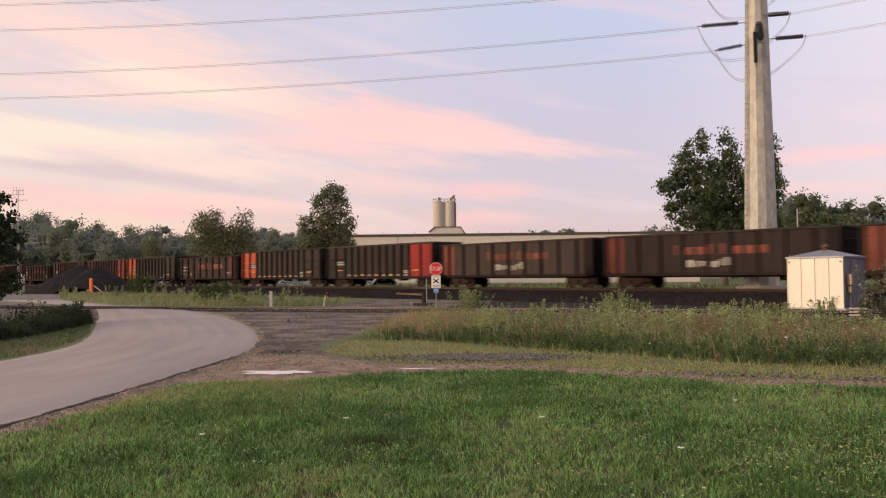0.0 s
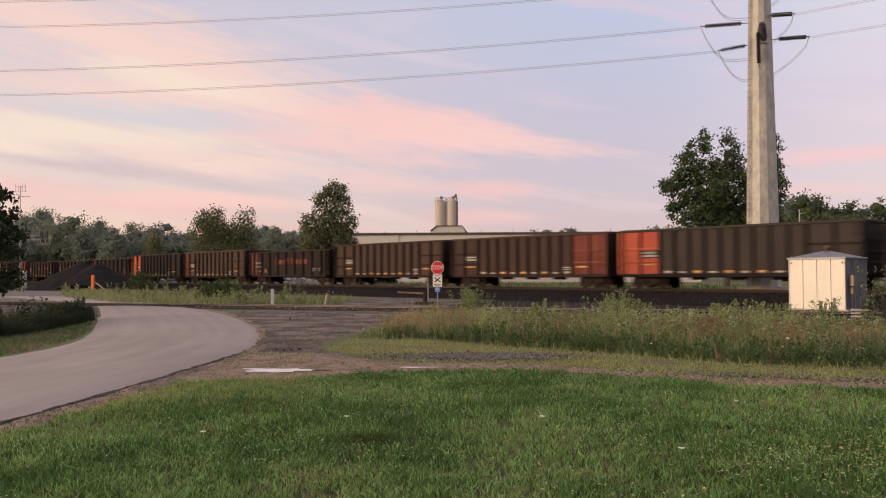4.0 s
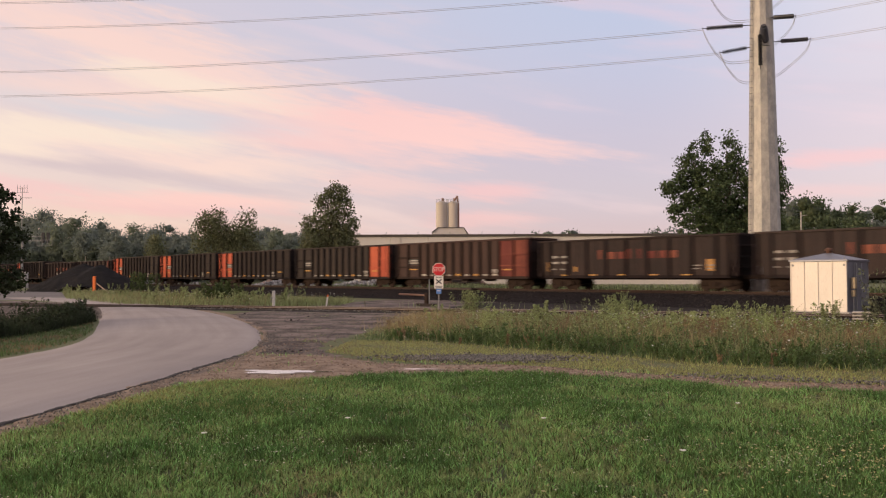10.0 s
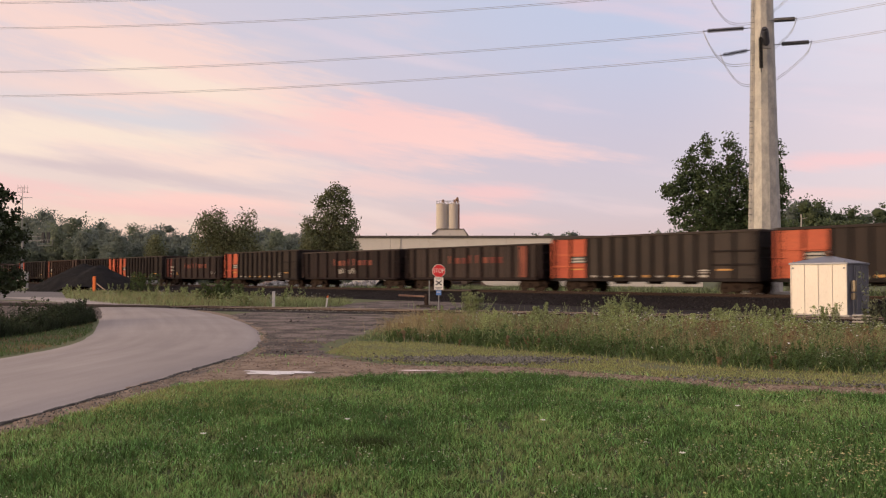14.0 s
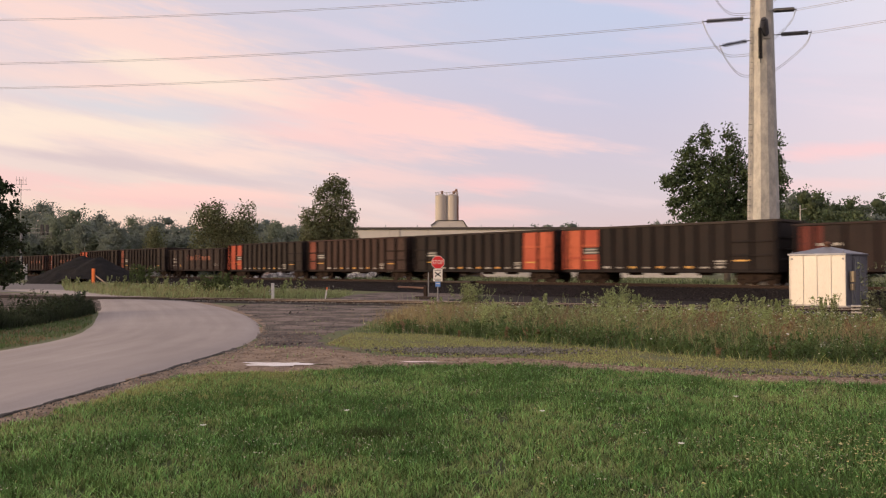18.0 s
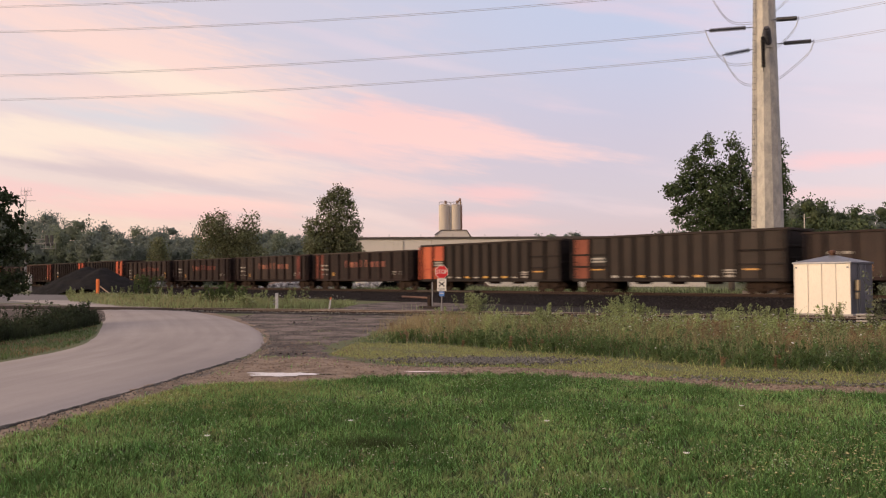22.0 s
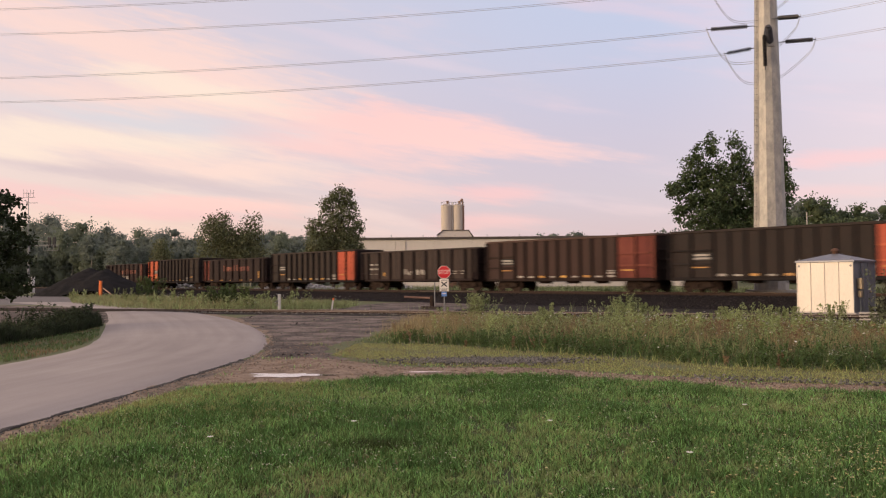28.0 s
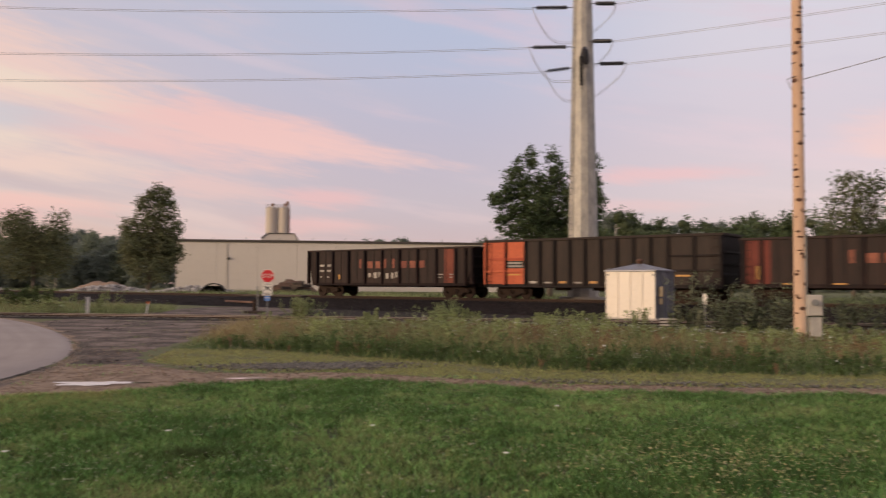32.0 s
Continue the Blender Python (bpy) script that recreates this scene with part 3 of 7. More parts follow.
for x_, y_ in ((att.outputs["Vector"], mpp.inputs[0]), (mpp.outputs[0], nz_.inputs["Vector"]), (nz_.outputs[0], rm_.inputs[0]), (old, mul.inputs[6]), (rm_.outputs[0], mul.inputs[7]), (mul.outputs[2], rbs)):
    rnt.links.new(x_, y_)
edge = [(x + 0.085, y) for x, y in ROAD_OUT[:6]]
tagged(ribbon("road_edge", ROAD_OUT[:6], edge, 0.02, M["tar"], 400, 4, 0.028, seed=3), "crumbled dark asphalt edge along the road", "road edge", kind="structure")
verge = [(x + 0.5, y) for x, y in ROAD_OUT]
tagged(ribbon("gravel_verge", ROAD_OUT, verge, 0.012, M["dirt"], 500, 5, 0.09, seed=4), "narrow strip of brown gravel beside the road", "verge", kind="structure")
apron = tagged(ribbon("gravel_apron", [(-4.3, 14.0), (-4.2, 16.6), (-4.3, 19.4), (-5.0, 23.2), (-6.4, 28.0), (-9.0, 35.0), (-9.5, 39.0), (-8.2, 44.0), (-6.5, 53.0), (-4.8, 62.0)],
               [(-2.2, 14.2), (-2.4, 17.6), (-2.9, 20.2), (-2.6, 23.0), (-2.0, 28.0), (-1.6, 34.0), (-1.2, 40.0), (0.4, 46.0), (3.0, 54.0), (6.4, 60.0)], 0.014, M["gravel"], 240, 10, 0.12, seed=6),
               "dark rutted gravel apron leading to the rail crossing", "gravel", kind="structure")
PATH_N = [(-4.05, 12.9), (-2.6, 13.15), (-0.8, 13.95), (1.1, 14.2), (2.8, 13.35), (4.3, 12.4), (6.2, 11.75), (9.0, 11.0), (14.0, 9.6), (22.0, 7.6)]
PATH_F = [(-4.1, 17.9), (-2.7, 17.5), (-0.9, 15.7), (1.2, 15.35), (3.0, 14.1), (4.55, 13.05), (6.5, 12.4), (9.4, 11.65), (14.4, 10.25), (22.4, 8.2)]
tagged(ribbon("dirt_track", PATH_N, PATH_F, 0.018, M["dirt"], 400, 8, 0.07, seed=7), "brown dirt track between the lawn and the weeds", "dirt track", kind="structure")
tagged(ribbon("lawn_bed", [(-5.0, -3.0), (-4.2, 5.0), (-4.0, 9.0), (-3.9, 11.4), (-3.7, 13.0), (-2.9, 14.0), (-0.8, 14.4), (1.1, 14.3), (2.8, 13.25), (4.3, 12.3), (6.2, 11.65), (9.0, 10.9), (14.0, 9.5), (22.0, 7.5)],
       [(-3, -8), (-2.0, -6.0), (-1.0, -5.0), (0.0, -5.0), (1.0, -4.6), (2.0, -4.2), (3.0, -4.0), (5.0, -3.6), (7.0, -3.2), (9.0, -3.0), (11.0, -2.6), (14.0, -2.4), (18.0, -2.0), (24.0, -1.0)], 0.008, M["lawn"], 300, 14, 0.06, seed=8),
       "soil under the mown lawn", "lawn", kind="structure")
tagged(ribbon("gravel_yard", [(-120, 84), (-90, 74), (-60, 66), (-36, 62), (-22, 58)], [(-150, 175), (-100, 142), (-70, 116), (-48, 100), (-33, 82)], 0.01, M["yard"], 60, 10, 0.5, seed=9),
       "pale gravel yard by the rail crossing", "yard", kind="structure")
tagged(ribbon("far_yard", [(-60, 128), (-40, 113), (-20, 101), (0, 90), (10, 84)], [(-60, 140), (-40, 136), (-20, 132), (0, 130), (10, 128)], 0.01, M["yard"], 40, 10, 0.8, seed=10),
       "gravel yard in front of the warehouse", "yard", kind="structure")

tagged(ribbon("bend_yard", [(-12.9, 33.0), (-17.0, 32.6), (-24.0, 32.0), (-34.0, 31.0)], [(-19.5, 47.5), (-24.0, 54.0), (-32.0, 60.0), (-44.0, 66.0)], 0.012, M["gravel"], 60, 10, 0.3, seed=18),
       "grey gravel yard behind the bend of the road", "yard", kind="structure")

# puddles on the dirt track: a still film of water over mud
pb = M["puddle"].node_tree.nodes["Principled BSDF"]
for lk in list(pb.inputs["Roughness"].links):
    M["puddle"].node_tree.links.remove(lk)
pb.inputs["Roughness"].default_value, pb.inputs["IOR"].default_value = 0.02, 1.5
pb.inputs["Coat Weight"].default_value, pb.inputs["Coat Roughness"].default_value = 1.0, 0.02
for cx, cy, w, h, sd in ((-2.78, 14.2, 0.62, 0.27, 1), (-0.46, 14.6, 0.36, 0.07, 2), (0.18, 14.66, 0.09, 0.035, 3)):
    r = np.random.default_rng(sd)
    aa = np.linspace(0, 2 * math.pi, 56, endpoint=False)
    k = 1 + 0.22 * np.sin(3 * aa + sd) + 0.16 * np.sin(5 * aa + 2 * sd) + 0.1 * np.sin(11 * aa + sd) + r.normal(0, 0.06, 56)
    v = [(cx + w * k[q] * math.cos(aa[q]), cy + h * k[q] * math.sin(aa[q]), 0.026) for q in range(56)]
    ob = raw("puddle", v, [list(range(56))], M["puddle"])
    tagged(ob, "shallow rain puddle lying on the dirt track", "puddle", "puddles")


# ---- main track ----
def stones(name, place, count, size, material, parent, seed):
    """Loose stones: small uneven lumps at the places that place(rng, n) gives."""
    r = np.random.default_rng(seed)
    p = place(r, count)
    oct_v = np.array([(1, 0, 0), (-1, 0, 0), (0, 1, 0), (0, -1, 0), (0, 0, 1), (0, 0, -1)], float)
    oct_f = np.array([(0, 2, 4), (2, 1, 4), (1, 3, 4), (3, 0, 4), (2, 0, 5), (1, 2, 5), (3, 1, 5), (0, 3, 5)])
    s = r.uniform(0.5, 1.2, (count, 1, 1)) * size
    v = oct_v[None] * s * r.uniform(0.6, 1.3, (count, 6, 3))
    a = r.uniform(0, 6.28, count)
    c, n = np.cos(a)[:, None], np.sin(a)[:, None]
    v = np.stack([v[..., 0] * c - v[..., 1] * n, v[..., 0] * n + v[..., 1] * c, v[..., 2] * 0.8], -1) + p[:, None, :]
    f = oct_f[None] + (np.arange(count) * 6)[:, None, None]
    ob = raw(name, v.reshape(-1, 3), f.reshape(-1, 3), material, parent)
    return tagged(ob, kind="stuff")


S0, S1 = -900.0, 90.0
main = thing("ballast_bed", Matrix.Identity(4), "raised bed of dark cinder-stained ballast under the main track", "ballast", kind="structure")
bv, bf = [], []
ss = np.concatenate([np.linspace(S0, -220, 30), np.linspace(-215, -10, 240), np.linspace(-5, S1, 20)])
r5 = np.random.default_rng(12)
prof = [(-7.6, 0.01), (-6.2, 0.10), (-5.0, 0.22), (-4.0, 0.35), (-3.2, 0.46), (-2.5, 0.545), (-2.0, 0.575), (0, 0.59), (2.1, 0.575), (2.8, 0.5), (4.6, 0.36)]
for s in ss:
    for o, z in prof:
        p = on_track(s, o + r5.normal(0, 0.03), z + r5.normal(0, 0.014) - (0.06 if o > 4 else 0.0))
        bv.append(tuple(p))
np_ = len(prof)
for q in range(len(ss) - 1):
    for w in range(np_ - 1):
        bf.append((q * np_ + w, (q + 1) * np_ + w, (q + 1) * np_ + w + 1, q * np_ + w + 1))
raw("ballast_slope", bv, np.array(bf), M["ballast"], main, smooth=True)


def bank_place(r, n):
    s, o = -8 - 110 * r.random(n) ** 1.4, r.uniform(-7.2, -1.2, n)
    z = np.interp(o, [-7.6, -6.2, -5.0, -4.0, -3.2, -2.5, -2.0, 0], [0.01, 0.10, 0.22, 0.35, 0.46, 0.545, 0.575, 0.59])
    base = np.array([on_track(a, b, 0) for a, b in zip(s, o)])
    return np.stack([base[:, 0], base[:, 1], z + 0.01], -1)


stones("ballast_stones", bank_place, 14000, 0.055, M["chunk"], main, 13)

RAIL_OUT = [(-0.07, -0.17), (0.07, -0.17), (0.07, -0.155), (0.012, -0.13), (0.012, -0.045), (0.036, -0.035), (0.036, -0.004), (0.028, 0), (-0.028, 0), (-0.036, -0.004), (-0.036, -0.035), (-0.012, -0.045), (-0.012, -0.13), (-0.07, -0.155)]


def rail(name, a, b, parent, head="rail_top", deep=0.006, wide=0.05):
    """A steel rail from a to b; its head is at the height of a and b."""
    a, b = Vector(a), Vector(b)
    bm = bmesh.new()
    prism(bm, RAIL_OUT, 0, (b - a).length)
    d = (b - a).normalized()
    ob = part(name, bm, M["rail"], parent)
    turn = math.degrees(math.atan2(-d.x, d.y))
    ob.matrix_basis = pose(a.x, a.y, a.z, 0, 0, turn)
    hb = boxed((0, (b - a).length / 2, 0.005 - deep / 2), (wide, (b - a).length, deep))
    part("rail_head", hb, M[head], ob, "polished running surface, painted sunlit on the siding")
    return ob


main_rails = thing("main_track", Matrix.Identity(4), "main railway track of rusty rails on dark wooden ties", "railway track", kind="structure")
for off in (-0.755, 0.755):
    rail("rail", on_track(S0, off, RAIL_Z), on_track(S1, off, RAIL_Z), main_rails, "rail_worn")
bm = bmesh.new()
box(bm, (0, 0, 0), (0.23, 2.6, 0.18), 0.015)
tie_me = bpy.data.meshes.new("tie")
bm.to_mesh(tie_me)
bm.free()
tie_me.materials.append(M["tie"])
for k in range(230):
    s = -6 - 0.6 * k
    p = on_track(s, random.uniform(-0.05, 0.05), RAIL_Z - 0.25)
    placed("tie", tie_me, main_rails, pose(p.x, p.y, p.z, 0, random.uniform(-1, 1), YAW + random.uniform(-1.2, 1.2)))

# ---- siding ----
sd = (SID_B - SID_A).normalized()
sn = Vector((-sd.y, sd.x, 0))
siding = thing("siding_track", Matrix.Identity(4), "overgrown siding track with rusty rails among weeds", "railway track", kind="structure")


def on_siding(s, off=0.0, z=0.0):
    return SID_A + sd * s + sn * off + Vector((0, 0, z))


for off in (0.0, 1.51):
    rail("rail", on_siding(-1.2, off, 0.15), on_siding(70, off, 0.15), siding, "rail_sunlit", 0.024, 0.078)
    part("street_rail", rodded((on_siding(-36, off, 0.085), on_siding(-1.2, off, 0.085), 0.035, 0.035, 6)), M["rail"], siding, "rail sunk in the road")
for k in range(150):
    p = on_siding(-0.9 + 0.6 * k, 0.755, -0.055)
    placed("tie", tie_me, siding, pose(p.x, p.y, p.z, 0, 0, math.degrees(math.atan2(sd.y, sd.x)) + random.uniform(-2, 2)))
sb_v = []
sl = np.linspace(-1.7, 75, 120)
for s in sl:
    for o, z in ((-1.5, 0.006), (-0.7, 0.05), (0.75, 0.07), (2.2, 0.05), (3.0, 0.006)):
        sb_v.append(tuple(on_siding(s, o + r5.normal(0, 0.08), z + r5.normal(0, 0.006))))
sbf = [(q * 5 + w, (q + 1) * 5 + w, (q + 1) * 5 + w + 1, q * 5 + w + 1) for q in range(len(sl) - 1) for w in range(4)]
raw("siding_ballast", sb_v, np.array(sbf), M["cinder"], siding, smooth=True)


def siding_place(r, n):
    p = np.array([on_siding(a, b, 0.07) for a, b in zip(r.uniform(-1.0, 34, n), r.uniform(-1.2, 2.8, n))])
    return p


stones("siding_stones", siding_place, 2500, 0.05, M["stone"], siding, 14)
foot = [tuple(on_track(q, -7.2).xy) for q in (-48, -40, -30, -20, -10, 0, 15)]
near = [tuple(on_siding(q, 2.6).xy) for q in (14, 20, 27, 34, 42, 50, 62)]
tagged(ribbon("cinder_strip", near, foot, 0.006, M["cinder"], 60, 6, 0.15, seed=17), "dark cinder ground between the siding and the main track", "cinders", kind="structure")
tagged(ribbon("street_track_bed", [tuple(on_siding(q, -0.5).xy) for q in (-34, -26, -18, -10, -1.0)], [tuple(on_siding(q, 2.0).xy) for q in (-34, -26, -18, -10, -1.0)], 0.085, M["cinder"], 90, 6, 0.1, seed=19),
       "dark strip where the siding crosses the road", "crossing", kind="structure")
# timber and gravel panels of the crossing over the main track
cross = thing("crossing_panel", Matrix.Identity(4), "weathered timber planks of the private rail crossing", "crossing", kind="structure")
for off in (-1.25, -0.95, -0.45, -0.15, 0.15, 0.45, 0.95, 1.25):
    bm = boxed((0, 0, 0), (7.0, 0.26, 0.12), 0.012)
    ob = part("plank", bm, M["tie"], cross)
    p = on_track(-51.5, off, RAIL_Z - 0.06)
    ob.matrix_basis = pose(p.x, p.y, p.z, 0, 0, YAW)

# ---- gondola cars ----
BODY = 15.5
CARS = []


def mesh_of(name, bm, material):
    me = bpy.data.meshes.new(name)
    bm.to_mesh(me)
    bm.free()
    me.materials.append(material)
    return me


CACHE = {}


def shared(key, make, material):
    """A mesh that is built once for each key and material."""
    k = (key, material.name)
    if k not in CACHE:
        CACHE[k] = mesh_of(key.split(":")[0], make(), material)
    return CACHE[k]


def wheel_bm(sg):
    """A wheel; its flange is on the inner side."""
    bm = bmesh.new()
    rod(bm, (0, -0.065, 0), (0, 0.065, 0), 0.45, sides=20)
    rod(bm, (0, -sg * 0.09, 0), (0, -sg * 0.06, 0), 0.475, sides=20)
    rod(bm, (0, -0.15, 0), (0, 0.15, 0), 0.12, sides=10)
    return bm


def sideframe_bm():
    bm = bmesh.new()
    prism(bm, [(-1.15, 0.42), (-0.95, 0.62), (-0.45, 0.72), (0.45, 0.72), (0.95, 0.62), (1.15, 0.42), (0.72, 0.40), (0.42, 0.22), (-0.42, 0.22), (-0.72, 0.40)], -0.07, 0.07)
    for x in (-0.89, 0.89):
        rod(bm, (x, -0.16, 0.45), (x, 0.1, 0.45), 0.13, sides=10)
    for x in (-0.14, 0.0, 0.14):
        rod(bm, (x, -0.1, 0.3), (x, -0.1, 0.58), 0.06, sides=8)
    return bm


def add_truck(car, x):
    """A two-axle truck under a car."""
    body = placed("truck", shared("truck", lambda: boxed((0, 0, 0.56), (0.45, 1.9, 0.3), 0.03), M["truck"]), car, pose(x, 0, 0))
    for y in (-1.0, 1.0):
        placed("side_frame", shared("side_frame", sideframe_bm, M["truck"]), body, pose(0, y, 0, 0, 0, 0 if y < 0 else 180))
    for ax in (-0.89, 0.89):
        turning = [placed("axle", shared("axle", lambda: rodded(((0, -0.8, 0), (0, 0.8, 0), 0.08)), M["truck"]), body)]
        turning += [placed("wheel", shared("wheel:%d" % sg, lambda: wheel_bm(sg), M["truck"]), body) for sg in (-1, 1)]
        for ob, y in zip(turning, (0, -0.76, 0.76)):
            ob.matrix_parent_inverse = pose(ax, y, 0.45)


def side_bm(top, low, ends):
    """A long side wall, with thickness; ends: how far the end walls lean in at the bottom."""
    bm = bmesh.new()
    h = BODY / 2
    prism(bm, [(-h + ends, low), (h - ends, low), (h, top), (-h, top)], -0.03, 0.03)
    return bm


def end_bm(top, low, half, ends):
    """The front end wall, leaning in at its foot."""
    bm = bmesh.new()
    for v in box(bm, (0, 0, 0), (0.07, 2 * half - 0.06, 1.0)):
        k = v.co.z + 0.5
        v.co.z = low + k * (top - low)
        v.co.x += BODY / 2 - 0.05 - ends * (1 - k)
    return bm


def rim_bm(top, half, size):
    bm = bmesh.new()
    for y in (-half - 0.03, half + 0.03):
        box(bm, (0, y, top), (BODY + 0.06, 0.14, size), 0.02)
    for x in (-BODY / 2, BODY / 2):
        box(bm, (x, 0, top), (0.14, 2 * half - 0.1, size), 0.02)
    return bm


def rib_bm(h, w, d):
    """A vertical rib of hat section, wider at its foot."""
    bm = bmesh.new()
    prism(bm, [(-w, 0), (w, 0), (w * 0.8, h), (-w * 0.8, h)], -0.012, 0.02)
    prism(bm, [(-w * 0.6, 0.0), (w * 0.6, 0.0), (w * 0.5, h), (-w * 0.5, h)], -d, -0.012)
    return bm


def ladder_bm(h):
    bm = bmesh.new()
    for x in (-0.2, 0.2):
        rod(bm, (x, 0, 0), (x, 0, h), 0.018, sides=5)
    for k in range(6):
        rod(bm, (-0.2, 0, 0.15 + k * (h - 0.3) / 5), (0.2, 0, 0.15 + k * (h - 0.3) / 5), 0.016, sides=5)
    return bm


def coupler_bm():
    bm = bmesh.new()
    box(bm, (0.15, 0, 0.87), (0.7, 0.22, 0.26), 0.03)
    box(bm, (0.52, 0.06, 0.87), (0.22, 0.3, 0.3), 0.05)
    return bm


def plate(car, name, x0, x1, z0, z1, material, y=-1.605, thick=0.012, label=""):
    """A painted field on the camera side of a car."""
    w, h = x1 - x0, z1 - z0
    me = shared("%s:%.2f:%.2f:%.3f" % (name, w, h, thick), lambda: boxed((0, 0, 0), (w, thick, h)), material)
    return placed(name, me, car, pose((x0 + x1) / 2, y - thick / 2, (z0 + z1) / 2), label)


def letters(car, material, x0, z, h, n=8):
    """Worn lettering on the car side, as plain bars of its size and colour."""
    for k in range(n):
        x, slim = x0 + 0.79 * k, k in (0, 3, 4)
        plate(car, "letter_bar", x, x + (0.2 if slim else 0.5), z, z + (h if slim else h * 0.74), material, -1.556, 0.01)


def make_car(kind, paint, marks, seed, label, group):
    """One gondola car. kind: tall or low; marks: what is painted on its side."""
    r = random.Random(seed)
    tall = kind == "tall"
    top, low, half = (3.70, 0.78, 1.52) if tall else (3.38, 0.84, 1.52)
    ends = 0.12 if tall else 0.55
    mat_body = M[paint]
    car = thing("gondola_car", Matrix.Identity(4), label, "freight car", group)
    # Side walls and rim get the lit copy; ribs and ends the darker one.
    for y in (-half, half):
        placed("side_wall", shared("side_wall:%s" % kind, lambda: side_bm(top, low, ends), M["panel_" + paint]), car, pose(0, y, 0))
    for turn in (0, 180):
        placed("end_wall", shared("end_wall:%s" % kind, lambda: end_bm(top, low, half, ends), mat_body), car, pose(0, 0, 0, 0, 0, turn))
    placed("floor_plate", shared("floor_plate:%s" % kind, lambda: boxed((0, 0, low + 0.25), (BODY - 2 * ends - 0.2, 2 * half - 0.06, 0.08)), mat_body), car)
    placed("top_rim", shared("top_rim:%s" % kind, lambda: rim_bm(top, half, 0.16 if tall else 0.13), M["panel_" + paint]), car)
    for y in (-1, 1):
        placed("side_sill", shared("side_sill:%s" % kind, lambda: boxed((0, 0, 0), (BODY - 2 * ends, 0.16, 0.2), 0.02), mat_body), car, pose(0, y * (half + 0.02), low + 0.06))
    placed("centre_sill", shared("centre_sill", lambda: boxed((0, 0, 0.86), (BODY - 0.3, 0.5, 0.3), 0.02), M["truck"]), car)
    h = BODY / 2
    if tall:
        xs = [-h + 0.12, -h + 1.6] + [-h + 3.1 + (BODY - 6.2) / 9 * k for k in range(10)] + [h - 1.6, h - 0.12]
    else:
        xs = [-h + 0.2] + [-h + 1.1 + 1.62 * k for k in range(9)] + [h - 0.62, h - 0.1]
    rib_h = top - low - 0.12
    for y in (-1, 1):
        for x in xs:
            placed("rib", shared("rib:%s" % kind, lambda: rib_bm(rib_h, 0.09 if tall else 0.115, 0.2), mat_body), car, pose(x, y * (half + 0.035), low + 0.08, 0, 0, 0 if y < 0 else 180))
        if tall:
            for sg in (-1, 1):
                for z in (1.75, 2.55):
                    placed("end_rail", shared("end_rail", lambda: boxed((0, 0, 0), (2.9, 0.08, 0.12), 0.015), mat_body), car, pose(sg * (h - 1.52), y * (half + 0.07), z))
    if not tall:
        for y in (-1, 1):
            for k in range(8):
                placed("panel_seam", shared("panel_seam", lambda: boxed((0, 0, 0), (0.05, 0.03, rib_h), 0.006), mat_body), car, pose(-h + 1.91 + 1.62 * k, y * (half + 0.04), low + 0.08 + rib_h / 2))
    # end walls carry level stiffeners
    for sg in (-1, 1):
        for z in (1.5, 2.1, 2.75):
            k = (z - low) / (top - low)
            placed("end_stiffener", shared("end_stiffener", lambda: boxed((0, 0, 0), (0.12, 2.9, 0.14), 0.02), mat_body), car, pose(sg * (h - 0.03 - ends * (1 - k)), 0, z))
        placed("coupler", shared("coupler", coupler_bm, M["truck"]), car, pose(sg * (h - 0.15), 0, 0, 0, 0, 0 if sg > 0 else 180))
        placed("ladder", shared("ladder:%s" % kind, lambda: ladder_bm(top - 1.0), M["truck"]), car, pose(sg * (h - 0.35), -half - 0.18, 0.95))
    if not tall:
        for x in (-3.2, -1.1, 1.1, 3.2):
            placed("drop_door", shared("drop_door", lambda: boxed((0, 0, 0.84), (1.5, 2.3, 0.22), 0.06), M["truck"]), car, pose(x, 0, 0))
    else:
        for x in (-2.6, 0.0, 2.6):
            placed("brake_box", shared("brake_box", lambda: boxed((0, 0, 0.72), (0.9, 0.6, 0.3), 0.05), M["truck"]), car, pose(x, -0.5, 0))
    add_truck(car, -h + 1.75)
    add_truck(car, h - 1.75)
    lo, hi = low + 0.17, top - 0.09
    ys = -half - 0.032
    for mk in marks:
        if mk in ("rear", "front", "rear_red", "front_red", "front_old", "rear_old"):
            pm = M["red_old"] if "red" in mk else M["orange_old"] if "old" in mk else M["orange"]
            s = -1 if "rear" in mk else 1
            a, b = sorted((s * (h - 0.02), s * (h - 1.51)))
            plate(car, "end_panel", a, b, lo, hi, pm, ys)
            a, b = sorted((s * (h - 1.69), s * (h - 3.01)))
            plate(car, "end_panel", a, b, lo, hi, pm, ys)
            for x in (h - 0.12, h - 1.6):
                placed("rib_face", shared("rib_face", lambda: boxed((0, 0, 0), (0.13, 0.012, rib_h - 0.1)), pm), car, pose(s * x, -half - 0.262, low + 0.08 + rib_h / 2))
            for z in (1.75, 2.55):
                plate(car, "rail_face", s * (h - 1.52) - 1.45, s * (h - 1.52) + 1.45, z - 0.06, z + 0.06, pm, -half - 0.112)
        elif mk in ("slim_rear", "slim_front"):
            s = -1 if "rear" in mk else 1
            if tall:
                a, b = sorted((s * (h - 0.02), s * (h - 1.51)))
            else:
                a, b = sorted((s * (h - 0.32), s * (h - 1.55)))
                if s > 0:
                    a, b = h - 2.4, h - 1.45
            plate(car, "end_panel", a, b, lo, hi, M["orange_old"], ys)
        elif mk == "label":
            # white number stencil on a black field, in bars
            x = -h + 1.72
            plate(car, "number_field", x, x + 1.2, 1.95, 2.42, M["mark_black"], ys - 0.014)
